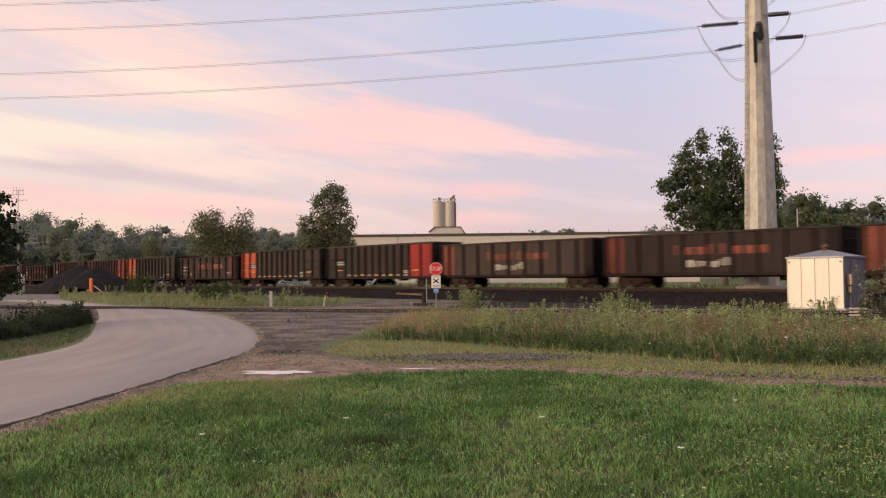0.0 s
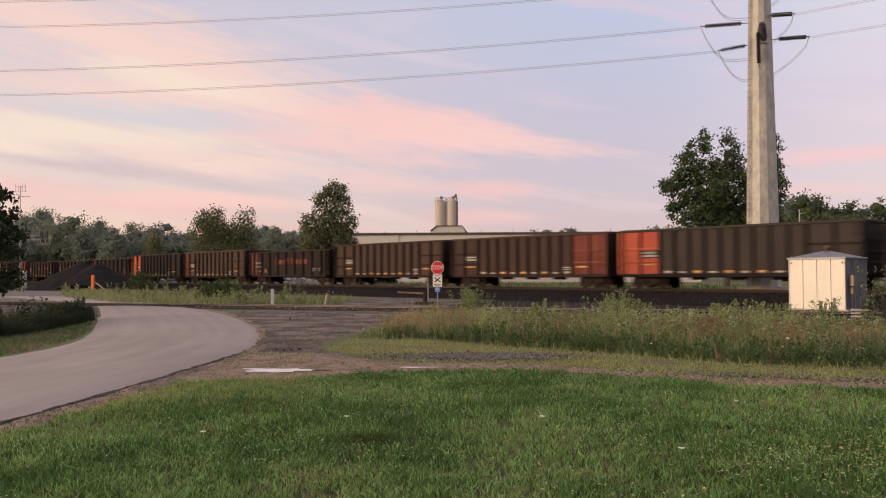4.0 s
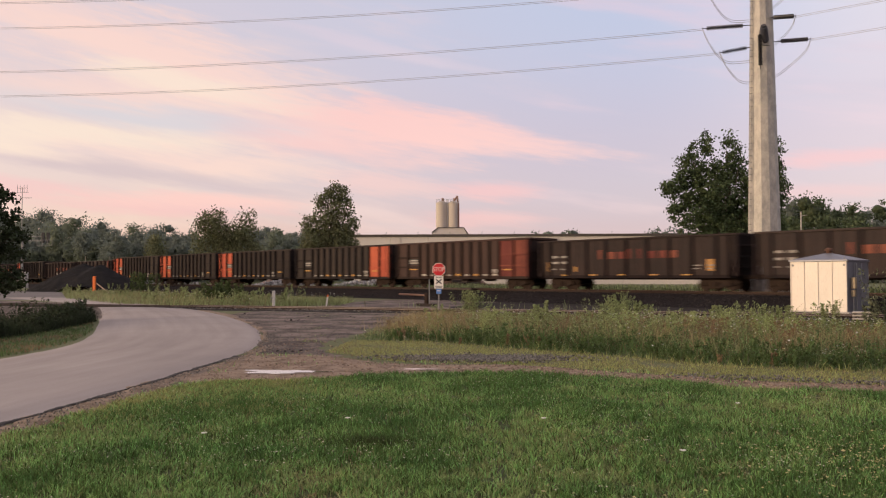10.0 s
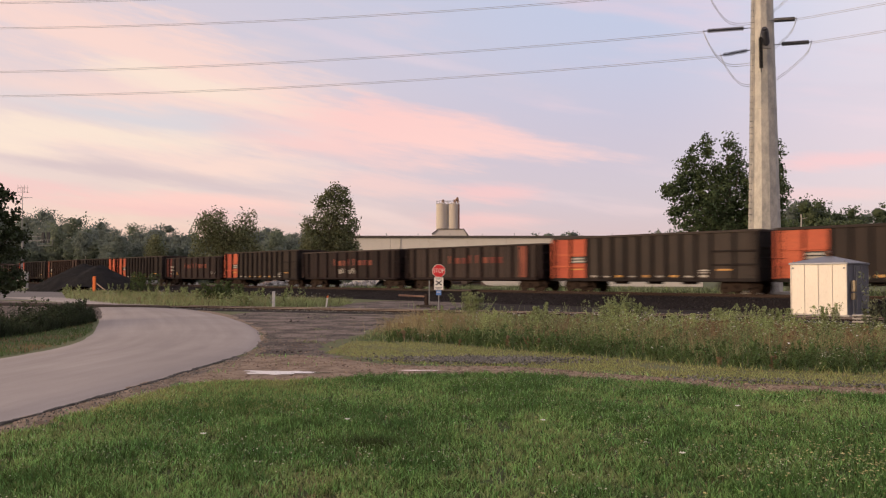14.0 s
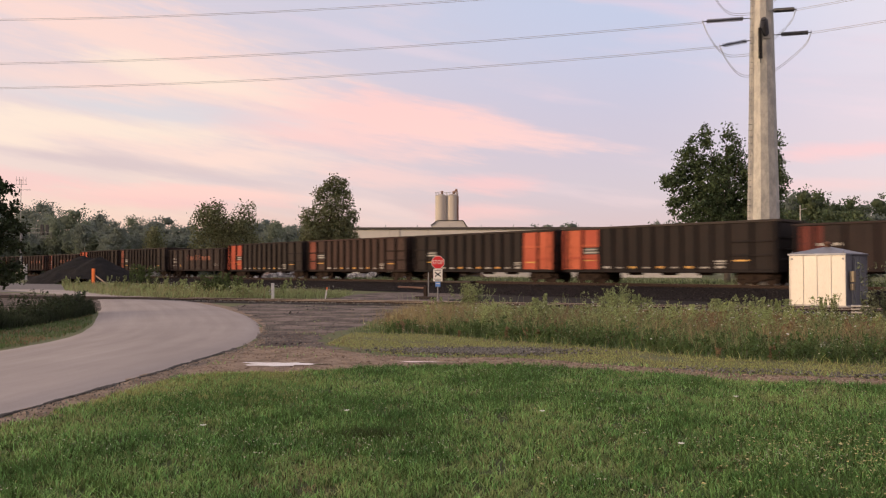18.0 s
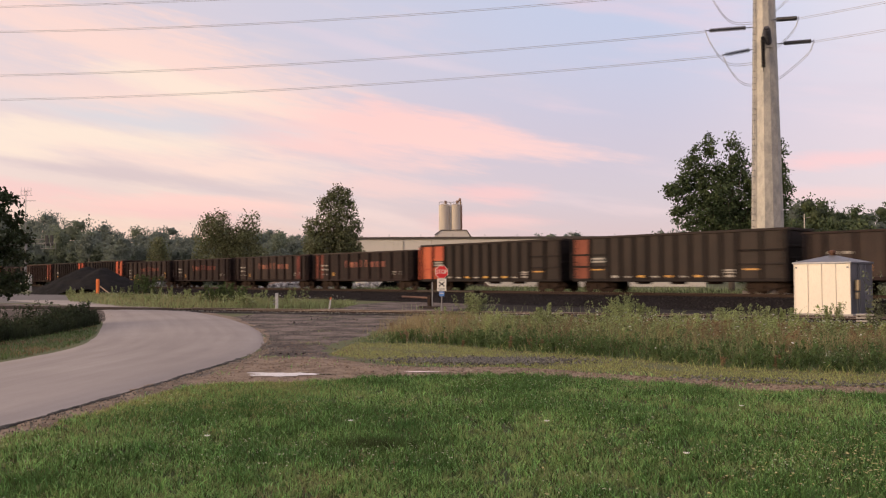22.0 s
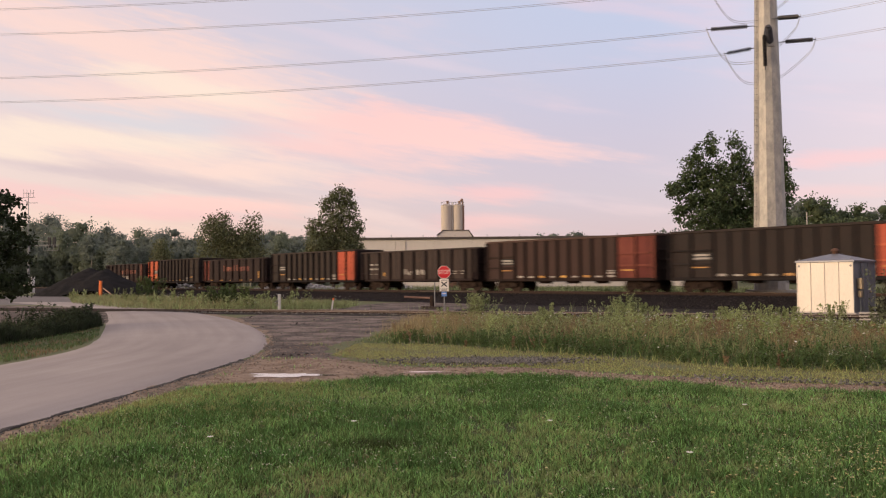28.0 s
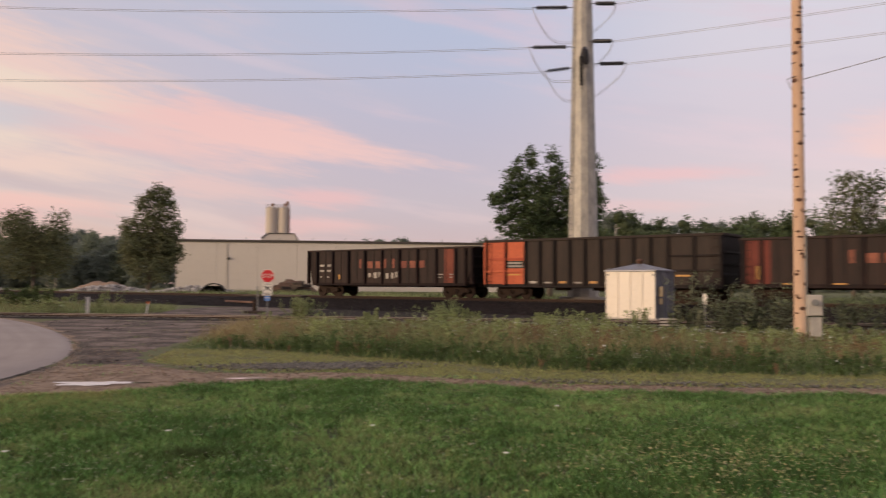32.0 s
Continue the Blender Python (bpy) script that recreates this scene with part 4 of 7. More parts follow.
            for z, w in ((2.28, 1.0), (2.08, 1.1)):
                plate(car, "number_bar", x + 0.05, x + 0.05 + w, z - 0.06, z + 0.06, M["mark_white"], ys - 0.028)
            plate(car, "reflector", x, x + 0.95, 1.5, 1.58, M["mark_yellow"], ys - 0.014)
        elif mk == "label_low":
            for x in (-h + 1.32, -h + 2.08):
                for z, w, t in ((2.28, 0.42, 0.15), (1.88, 0.42, 0.15), (1.42, 0.2, 0.1)):
                    plate(car, "number_bar", x, x + w, z - t / 2, z + t / 2, M["mark_white"], ys - 0.002)
            plate(car, "yellow_field", -h + 3.25, -h + 3.42, 1.25, 1.6, M["mark_yellow"], ys - 0.002)
            for x, w in ((h - 3.0, 0.5), (h - 2.0, 0.4)):
                plate(car, "number_bar", x, x + w, 1.55, 1.62, M["mark_white"], ys - 0.002)
                plate(car, "number_bar", x, x + w * 0.7, 1.36, 1.42, M["mark_white"], ys - 0.002)
        elif mk == "script":
            letters(car, M["mark_orange"], -2.41, 2.05, 0.66)
        elif mk == "script_faint":
            letters(car, M["orange_old"], -2.41, 2.08, 0.62)
        elif mk == "patch":
            for x in (-1.5, -1.05, -0.55, 0.15, 0.6, 1.0):
                z = 1.3 + r.uniform(0, 0.15)
                plate(car, "pale_patch", x, x + r.uniform(0.2, 0.38), z, z + r.uniform(0.25, 0.5), M["mark_white"], ys - 0.002)
        elif mk == "feet":
            for k in range(9):
                x = -h + 3.1 + (BODY - 6.2) / 9 * (k + 0.5)
                plate(car, "reflector", x - 0.24, x + 0.24, 1.0, 1.1 if k % 2 else 1.14, M["mark_yellow"] if k in (2, 4, 6) else M["mark_white"], ys)
            x = -h + 3.1 + (BODY - 6.2) / 9 * 8.5
            for z in (1.28, 1.42):
                plate(car, "number_bar", x - 0.3, x + 0.3, z - 0.045, z + 0.045, M["mark_white"], ys)
            plate(car, "reflector", h - 2.7, h - 1.8, 1.4, 1.5, M["mark_yellow"], ys - 0.014)
        elif mk == "yellow":
            for k in range(5):
                x = -h + 2.2 + k * 2.4
                plate(car, "reflector", x, x + 0.6, 0.98, 1.06, M["mark_yellow"], -half - 0.105)
            plate(car, "yellow_field", h - 2.05, h - 1.65, 1.25, 1.95, M["mark_yellow"], ys)
            plate(car, "yellow_field", -h + 0.8, -h + 1.2, 1.25, 1.95, M["mark_yellow"], ys)
    return car


T_D, T_B, LOW = ("tall", "car_dark"), ("tall", "car_brown"), ("low", "car_low")
TRAIN = [
    (LOW, ("slim_rear", "script_faint")), (LOW, ("slim_rear", "script_faint", "patch")), (LOW, ("slim_rear", "script_faint", "patch")),
    (T_D, ("front_red", "label", "feet")), (T_D, ("rear", "label", "feet")), (LOW, ("script", "label_low", "slim_front")),
    (T_D, ("rear", "label", "feet")), (T_B, ("front_old", "label", "feet")), (T_B, ("label", "feet")),
    (LOW, ("slim_rear", "label_low", "script_faint")), (T_B, ("slim_rear", "label", "feet")), (T_D, ("rear", "label", "feet")),
    (LOW, ("slim_rear", "yellow")), (LOW, ("script_faint", "label_low")), (LOW, ("yellow", "label_low", "script_faint")),
    (T_B, ("front_old", "label", "feet")), (T_D, ("front", "label", "feet")), (T_D, ("rear", "label", "feet")),
    (T_D, ("rear", "label", "feet")), (T_D, ("rear", "label", "feet")), (LOW, ("script_faint", "slim_front")),
    (LOW, ("script_faint", "patch")), (T_D, ("rear", "label", "feet")), (LOW, ("slim_rear", "script_faint", "label_low")),
    (T_D, ("rear", "label", "feet")), (T_D, ("front", "label", "feet")), (T_B, ("slim_rear", "label", "feet")),
    (T_D, ("rear", "label", "feet")), (LOW, ("script", "label_low")), (T_D, ("slim_rear", "label", "feet")),
    (T_D, ("rear", "label", "feet")), (LOW, ("slim_rear", "script", "label_low")), (LOW, ("script", "label_low", "slim_front")),
    (LOW, ("script_faint", "label_low")), (LOW, ("yellow", "label_low", "script_faint")), (T_D, ("front", "label", "feet")),
    (T_D, ("front", "label", "feet")), (T_B, ("front_old", "label", "feet")), (LOW, ("label_low", "patch")),
    (T_D, ("front", "label", "feet")), (LOW, ("slim_rear", "script", "yellow")), (T_D, ("rear", "label", "feet")),
    (LOW, ("label_low", "script", "slim_front", "patch")),
]
WORDS = {"car_dark": "tall dark ribbed steel gondola car", "car_brown": "tall rust-brown ribbed steel gondola car", "car_low": "low soot-brown ribbed steel gondola car"}
PROTO = {}
for n, ((kind, paint), marks) in enumerate(TRAIN):
    key = (kind, paint, marks)
    if key in PROTO:
        car = copy_thing(PROTO[key], Matrix.Identity(4))
    else:
        words = WORDS[paint]
        if "rear" in marks:
            words += " with bright orange rear panels"
        elif "front" in marks:
            words += " with bright orange front panels"
        elif "front_red" in marks:
            words += " with dull red front panels"
        elif "front_old" in marks:
            words += " with sooty orange front panels"
        elif "yellow" in marks:
            words += " with yellow reflector marks"
        elif "script" in marks:
            words += " with worn orange lettering"
        elif "script_faint" in marks:
            words += " with faint orange lettering"
        car = make_car(kind, paint, marks, n, words, "cars of the freight train")
        PROTO[key] = car
    CARS.append(car)

TRAIN_ROWS = ((0, -2.11), (3, 1.69), (6, 5.49), (10, 10.52), (14, 15.60), (17, 19.40), (20, 23.20), (22, 25.69), (25, 29.40), (28, 33.155), (30, 35.64), (32, 38.13))


def motions():
    """The train runs along the main track, and its wheels roll."""
    rolling = [o for car in CARS for o in car.children_recursive if o.name.split(".")[0] in ("wheel", "axle")]
    step = math.degrees(1.2586 * CAR_L / 30 / 0.46)
    walk(rolling[0], [(k / 30, pose(0, 0, 0, 0, k * step, 0)) for k in range(961)])
    first = rolling[0].animation_data
    for o in rolling[1:]:
        o.rotation_mode = "QUATERNION"
        o.animation_data_create().action = first.action
        o.animation_data.action_slot = first.action_slot
    for n, car in enumerate(CARS):
        rows = []
        for t, s in TRAIN_ROWS:
            p = on_track((s - (n - 1)) * CAR_L + BODY / 2, 0, RAIL_Z)
            rows.append((t, pose(p.x, p.y, p.z, 0, 0, YAW)))
        walk(car, rows)


def polar(az, depth, z=0.0):
    """A place by its bearing in degrees from the y axis and its y."""
    return Vector((math.tan(radians(az)) * depth, depth, z))


# ---- warehouse with silos ----
WH_Y0, WH_Y1 = 158.0, 154.0
wh_a, wh_b = Vector((-17.6, WH_Y0, 0)), Vector((47.0, WH_Y1, 0))
wd = (wh_b - wh_a).normalized()
wh_len = (wh_b - wh_a).length
WH_H, WH_G = 9.45, 0.40
wh = thing("warehouse", pose(wh_a.x, wh_a.y, 0, 0, 0, math.degrees(math.atan2(wd.y, wd.x))), "long low cream warehouse with flat dark-edged roof behind the railway", "warehouse")
npan = 9
pw = wh_len / npan
wall_me = mesh_of("wall_panel", boxed((pw / 2, 0.12, WH_H / 2 + 0.1), (pw - 0.03, 0.24, WH_H - 0.2), 0.01), M["wall_cream"])
for k in range(npan):
    placed("wall_panel", wall_me, wh, pose(k * pw, 0, 0))
part("side_wall", boxed((0.12, 22, WH_H / 2 + 0.1), (0.24, 43.5, WH_H - 0.2)), M["wall_cream"], wh)
part("side_wall", boxed((wh_len - 0.12, 22, WH_H / 2 + 0.1), (0.24, 43.5, WH_H - 0.2)), M["wall_cream"], wh)
part("back_wall", boxed((wh_len / 2, 44, WH_H / 2 + 0.1), (wh_len, 0.24, WH_H - 0.2)), M["wall_cream"], wh)
part("roof", boxed((wh_len / 2, 22, WH_H + 0.02), (wh_len + 0.3, 44.5, 0.22)), M["roof_dark"], wh, "flat dark roof")
part("roof_trim", boxed((wh_len / 2, -0.2, WH_H + 0.08), (wh_len + 0.5, 0.16, 0.42), 0.02), M["roof_dark"], wh, "dark metal roof edge")
for k in range(10):
    x = 6 + k * 6.1
    part("roof_vent", rodded(((x, 3, WH_H), (x, 3, WH_H + 0.9), 0.06, 0.06, 6)), M["iron"], wh)
lampb = bmesh.new()
box(lampb, (9.3, -0.25, 6.3), (0.5, 0.4, 0.4), 0.08)
box(lampb, (9.3, -0.06, 6.5), (0.2, 0.3, 0.2), 0.03)
part("wall_lamp", lampb, M["sign_black"], wh, "dark wall lamp")
part("downpipe", rodded(((9.0, -0.1, 0.4), (9.0, -0.1, WH_H), 0.06, 0.06, 6)), M["concrete"], wh)

pent = thing("penthouse", Matrix.Identity(4), "small cream rooftop house with sloping shoulders", "building")
bm = bmesh.new()
prism(bm, [(-2.9, 8.0), (6.2, 8.0), (3.7, 12.2), (-1.6, 12.2), (-2.9, 11.2)], 178, 184)
part("wall", bm, M["wall_cream"], pent)
bm = bmesh.new()
prism(bm, [(-1.7, 12.2), (3.75, 12.2), (6.4, 8.2), (6.6, 8.3), (3.8, 12.33), (-1.72, 12.33), (-3.05, 11.3), (-2.95, 11.15)], 177.8, 184.2)
part("roof", bm, M["roof_dark"], pent)
for sxx, rust in ((-0.9, False), (1.62, True)):
    silo = thing("silo", pose(sxx, 181, 0), "pale concrete storage silo with streaked walls" if not rust else "storage silo with rust-stained side and roof gear", "silo", "silos")
    bm = bmesh.new()
    rod(bm, (0, 0, 8), (0, 0, 17.75), 1.24, sides=32)
    part("shell", bm, M["silo"], silo, smooth=False)
    part("roof", rodded(((0, 0, 17.75), (0, 0, 18.15), 1.26, 0.5, 32)), M["silo"], silo)
    part("vent_cap", rodded(((0.2, 0, 18.05), (0.2, 0, 18.6), 0.28, 0.28, 10), ((0.2, 0, 18.6), (0.2, 0, 18.8), 0.4, 0.2, 10)), M["silo_rust"], silo)
    for q in range(12):
        a, a2 = q * math.pi / 6, (q + 1) * math.pi / 6
        part("guard_post", rodded(((1.2 * math.cos(a), 1.2 * math.sin(a), 17.75), (1.2 * math.cos(a), 1.2 * math.sin(a), 18.5), 0.03, 0.03, 5)), M["iron"], silo)
        part("guard_rail", rodded(((1.2 * math.cos(a), 1.2 * math.sin(a), 18.47), (1.2 * math.cos(a2), 1.2 * math.sin(a2), 18.47), 0.03, 0.03, 5)), M["iron"], silo)
    if rust:
        bm = bmesh.new()
        arc = [-0.8 + q * 0.12 for q in range(10)]
        prism(bm, [(1.28 * math.cos(q), 1.28 * math.sin(q)) for q in arc] + [(1.2 * math.cos(q), 1.2 * math.sin(q)) for q in arc[::-1]], 0, 9.4)
        bmesh.ops.transform(bm, matrix=Matrix(((1, 0, 0, 0), (0, 0, 1, 0), (0, 1, 0, 8.3), (0, 0, 0, 1))), verts=bm.verts[:])
        bmesh.ops.recalc_face_normals(bm, faces=bm.faces[:])
        part("rust_streak", bm, M["silo_rust"], silo, "rust-stained side")
        part("conveyor_head", rodded(((0.1, -0.2, 18.1), (0.85, -0.2, 19.25), 0.2, 0.2, 6), ((0.85, -0.2, 19.25), (0.95, -0.2, 17.8), 0.16, 0.16, 6)), M["silo_rust"], silo)
    else:
        part("riser_pipe", rodded(((1.27, -0.5, 8), (1.27, -0.5, 18.5), 0.1, 0.1, 6)), M["post_white"], silo)

# ---- steel transmission pole ----
PX, PY = 20.46, 54.0
pole = thing("transmission_pole", pose(PX, PY, 0.4), "tall tapered many-sided galvanised steel transmission pole", "power pole")
cuts = [0.35, 3.2, 6.4, 9.4, 12.2, 14.8, 27.0]


def pole_r(z):
    return 1.08 - 0.0215 * z


for a, b in zip(cuts[:-1], cuts[1:]):
    bm = bmesh.new()
    rod(bm, (0, 0, a), (0, 0, b), pole_r(a), pole_r(b) , sides=12)
    part("pole_section", bm, M["galv"], pole)
    bm = bmesh.new()
    rod(bm, (0, 0, b - 0.05), (0, 0, b + 0.05), pole_r(b) + 0.012, sides=12)
    part("weld_band", bm, M["galv"], pole)
part("foundation", rodded(((0, 0, -0.3), (0, 0, 0.5), 1.6, 1.6, 24)), M["concrete"], pole, "round concrete foundation")
lad = bmesh.new()
for sgx in (-0.1, 0.1):
    rod(lad, (-pole_r(0.5) - 0.13, -0.35 + sgx, 0.8), (-pole_r(26) - 0.13, -0.3 + sgx, 26.0), 0.02, sides=4)
part("ladder_rail", lad, M["galv"], pole)
bolt_me = mesh_of("step_bolt", rodded(((0.02, 0, 0), (-0.2, 0, 0), 0.022, 0.022, 5)), M["iron"])
for k in range(62):
    z = 1.0 + k * 0.4
    placed("step_bolt", bolt_me, pole, pose(-pole_r(z), -0.33, z))


def insulator(parent, a, b):
    """A dead-end insulator string from a to b: a rod with a row of sheds."""
    a, b = Vector(a), Vector(b)
    bm = bmesh.new()
    rod(bm, a, b, 0.03, sides=6)
    n = 22
    for k in range(n):
        p = a.lerp(b, 0.12 + 0.76 * k / (n - 1))
        q = (b - a).normalized() * 0.02
        rod(bm, p - q, p + q, 0.15, 0.1, 10)
    return part("insulator", bm, M["insul"], parent, "dark ribbed insulator string")


def line(name, parent, pts, r, material, sag=0.0, n=24, extra=()):
    """Round wire through points; with two points it hangs by sag."""
    out = []
    pts = [Vector(p) for p in pts]
    if len(pts) == 2:
        for k in range(n + 1):
            u = k / n
            out.append(pts[0].lerp(pts[1], u) - Vector((0, 0, 4 * sag * u * (1 - u))))
    else:
        out = [Vector(p) for p in spline([tuple(q) for q in pts], n)]
    k, v, f = 5, [], []
    for q, p in enumerate(out):
        d = (out[min(q + 1, len(out) - 1)] - out[max(q - 1, 0)]).normalized()
        side = d.cross(Vector((0, 0.001, 1))).normalized()
        upw = side.cross(d)
        for w in range(k):
            a = w * 2 * math.pi / k
            v.append(tuple(p + side * (r * math.cos(a)) + upw * (r * math.sin(a))))
    for q in range(len(out) - 1):
        for w in range(k):
            f.append((q * k + w, q * k + (w + 1) % k, (q + 1) * k + (w + 1) % k, (q + 1) * k + w))
    return raw(name, v, f, material, parent)


O = Vector((PX, PY, 0.4))
LEFT = [((16.60, 54.0, 17.72), (-62.0, 66.8, 18.35), 1.2), ((17.90, 54.6, 16.30), (-62.0, 70.2, 17.15), 1.2),
        ((16.85, 54.0, 20.45), (-62, 67, 22.15), 1.28), ((16.85, 54.0, 22.2), (-62, 66, 23.7), 1.2)]
RIGHT = [((22.35, 53.2, 18.30), (62.0, 14.5, 18.9)), ((23.30, 53.2, 16.82), (62.0, 16.5, 17.4)), ((22.6, 53.2, 20.9), (62.0, 14.0, 21.3))]
ROOTS = [(0.1, -0.78, -0.12), (0.55, -0.5, -0.1), (0.3, -0.7, -0.1)]
lines = thing("power_lines", Matrix.Identity(4), "twin-bundled overhead power lines strung from the steel pole", "power line")
for a, b, sag in LEFT:
    for dz in (0.0, -0.10):
        line("wire", lines, [(a[0], a[1], a[2] + dz), (b[0], b[1], b[2] + dz)], 0.013, M["wire"], sag)
    root = Vector((-pole_r(a[2]) * 0.72, 0, a[2] - 0.4 + 0.25))
    insulator(pole, Vector(a) - O, (Vector(a) - O).lerp(root, 0.88))
    part("link", rodded(((Vector(a) - O).lerp(root, 0.86), root, 0.03, 0.03, 5)), M["iron"], pole)
for (a, b), (rx, ry, rz) in zip(RIGHT, ROOTS):
    for dz in (0.0, -0.10):
        line("wire", lines, [(a[0], a[1], a[2] + dz), (b[0], b[1], b[2] + dz)], 0.013, M["wire"], 0.6)
    root = Vector((rx, ry, a[2] - 0.4 + rz))
    insulator(pole, Vector(a) - O, (Vector(a) - O).lerp(root, 0.9))
    part("link", rodded(((Vector(a) - O).lerp(root, 0.88), root, 0.03, 0.03, 5)), M["iron"], pole)
# jumper loops under the arms
for (la, _, _), (rb, _), low in zip(LEFT, RIGHT, (2.35, 2.15, 2.3)):
    for dz in (0.0, 0.13):
        a, b = Vector(la), Vector(rb)
        pts = [a + Vector((0, 0, dz)), a.lerp(b, 0.07) - Vector((0, 0, low * 0.45 - dz)), a.lerp(b, 0.24) + Vector((0, 0.5, -low * 0.92 + dz)), a.lerp(b, 0.45) + Vector((0, 1.1, -low + dz)),
               a.lerp(b, 0.66) + Vector((0, 0.8, -low * 0.94 + dz)), a.lerp(b, 0.92) - Vector((0, 0, low * 0.42 - dz)), b + Vector((0, 0, dz))]
        line("jumper", lines, pts, 0.015, M["wire"], n=30)
# bracket with post insulator on the pole's face
bm = bmesh.new()
box(bm, (-0.05, -pole_r(16.4) - 0.02, 16.35), (0.5, 0.1, 0.7), 0.02)
part("bracket_plate", bm, M["galv"], pole)
bm = bmesh.new()
rod(bm, (-0.05, -pole_r(16.4), 16.25), (-0.45, -pole_r(16.4) - 0.75, 17.1), 0.16, sides=10)
for k in range(10):
    a = Vector((-0.05, -pole_r(16.4), 16.25)).lerp(Vector((-0.45, -pole_r(16.4) - 0.75, 17.1)), 0.1 + k * 0.085)
    rod(bm, a, a + Vector((-0.012, -0.022, 0.025)), 0.24, 0.18, 10)
part("post_insulator", bm, M["insul"], pole, "stubby dark post insulator")
insulator(pole, (-0.5, -pole_r(16) - 0.25, 16.9), (-0.5, -pole_r(14) - 0.25, 14.4))

# ---- wooden utility pole with meter boxes ----
UX, UY = 15.3, 22.45
up = thing("utility_pole", pose(UX, UY, 0, 0, 0.0, -20), "weathered brown wooden utility pole with dark knots", "utility pole")
bm = bmesh.new()
nz = 26
for k in range(nz):
    z0, z1 = k * 0.5, (k + 1) * 0.5
    rod(bm, (0, 0, z0), (0, 0, z1), 0.185 - 0.0036 * z0, 0.185 - 0.0036 * z1, 14)
bmesh.ops.remove_doubles(bm, verts=bm.verts[:], dist=0.001)
part("post", bm, M["wood"], up, smooth=True)
rk = random.Random(4)
for k in range(64):
    z = 0.9 + k * 0.17 + rk.uniform(-0.1, 0.1)
    a = rk.uniform(-2.6, 0.2)
    r = 0.185 - 0.0036 * z
    bm = bmesh.new()
    vs = bmesh.ops.create_icosphere(bm, subdivisions=1, radius=1.0)["verts"]
    bmesh.ops.transform(bm, matrix=pose(r * math.cos(a), r * math.sin(a), z, 0, 0, math.degrees(a)) @ Matrix.Diagonal((0.016, rk.uniform(0.03, 0.11), rk.uniform(0.02, 0.075), 1)), verts=vs)
    part("knot", bm, M["wood_dark"], up)
bm = boxed((0.36, -0.12, 1.08), (0.44, 0.18, 0.62), 0.025)
mb = part("meter_box", bm, M["concrete"], up, "pale grey electric meter box")
part("meter_dial", rodded(((0.36, -0.21, 1.16), (0.36, -0.30, 1.16), 0.10, 0.095, 14)), M["iron"], mb)
part("lower_box", boxed((0.38, -0.12, 0.40), (0.36, 0.16, 0.66), 0.02), M["galv"], up, "grey steel service box")
part("conduit", rodded(((0.14, -0.13, 0.1), (0.14, -0.13, 3.2), 0.025, 0.025, 6)), M["iron"], up)
part("service_hook", rodded(((-0.17, 0, 7.9), (-0.3, 0, 7.85), 0.015, 0.015, 5), ((-0.3, 0, 7.85), (-0.17, 0, 7.55), 0.012, 0.012, 5)), M["iron"], up)
service = thing("service_wire", Matrix.Identity(4), "thin service wire running off the wooden pole", "power line")
line("wire", service, [(UX + 0.15, UY, 7.85), (UX + 14, UY - 2.0, 12.2)], 0.014, M["wire"], 0.1)

# ---- signal shed ----
shed = thing("signal_shed", pose(16.15, 39.45, 0.06, 0, 0, YAW), "small galvanised trackside shed with hipped roof and cream sunlit front", "shed")
SW, SD, SH = 2.55, 2.3, 2.28
part("concrete_pad", boxed((SW / 2, SD / 2, -0.06), (SW + 0.3, SD + 0.3, 0.14), 0.02), M["concrete"], shed)
for k in range(4):
    w = SW / 4
    part("front_panel", boxed((w * (k + 0.5), 0.02, SH / 2), (w - 0.012, 0.045, SH - 0.02), 0.008), M["shed_front"], shed)
for k in range(5):
    part("panel_rib", boxed((SW * k / 4, -0.012, SH / 2), (0.035, 0.05, SH - 0.02), 0.008), M["shed_front"], shed)
for k in range(3):
    w = SD / 3
    # Right wall has its shade painted in: dark roof sheet instead of cream.
    part("side_panel", boxed((SW - 0.02, w * (k + 0.5), SH / 2), (0.045, w - 0.012, SH - 0.02), 0.008), M["shed_roof_shade_wall"], shed)
    part("side_panel", boxed((0.02, w * (k + 0.5), SH / 2), (0.045, w - 0.012, SH - 0.02), 0.008), M["shed_front"], shed)
for k in range(4):
    part("panel_rib", boxed((SW + 0.015, 0.03 + (SD - 0.06) * k / 3, SH / 2), (0.05, 0.04, SH - 0.02), 0.008), M["shed_roof_shade_wall"], shed)
part("back_panel", boxed((SW / 2, SD - 0.02, SH / 2), (SW - 0.1, 0.045, SH - 0.02)), M["shed_front"], shed)
bm = bmesh.new()
o = 0.07
base = [bm.verts.new(p) for p in ((-o, -o, SH), (SW + o, -o, SH), (SW + o, SD + o, SH), (-o, SD + o, SH))]
rim_ = [bm.verts.new(p) for p in ((-o, -o, SH + 0.07), (SW + o, -o, SH + 0.07), (SW + o, SD + o, SH + 0.07), (-o, SD + o, SH + 0.07))]
apx = [bm.verts.new(p) for p in ((SW / 2 - 0.12, SD / 2 - 0.12, SH + 0.40), (SW / 2 + 0.12, SD / 2 - 0.12, SH + 0.40), (SW / 2 + 0.12, SD / 2 + 0.12, SH + 0.40), (SW / 2 - 0.12, SD / 2 + 0.12, SH + 0.40))]
for q in range(4):
    w = (q + 1) % 4
    bm.faces.new((base[q], base[w], rim_[w], rim_[q]))
    bm.faces.new((rim_[q], rim_[w], apx[w], apx[q]))
bm.faces.new(apx)
bm.faces.new(base[::-1])
part("roof", bm, M["shed_roof_shade_wall"], shed, "bluish galvanised hipped roof")
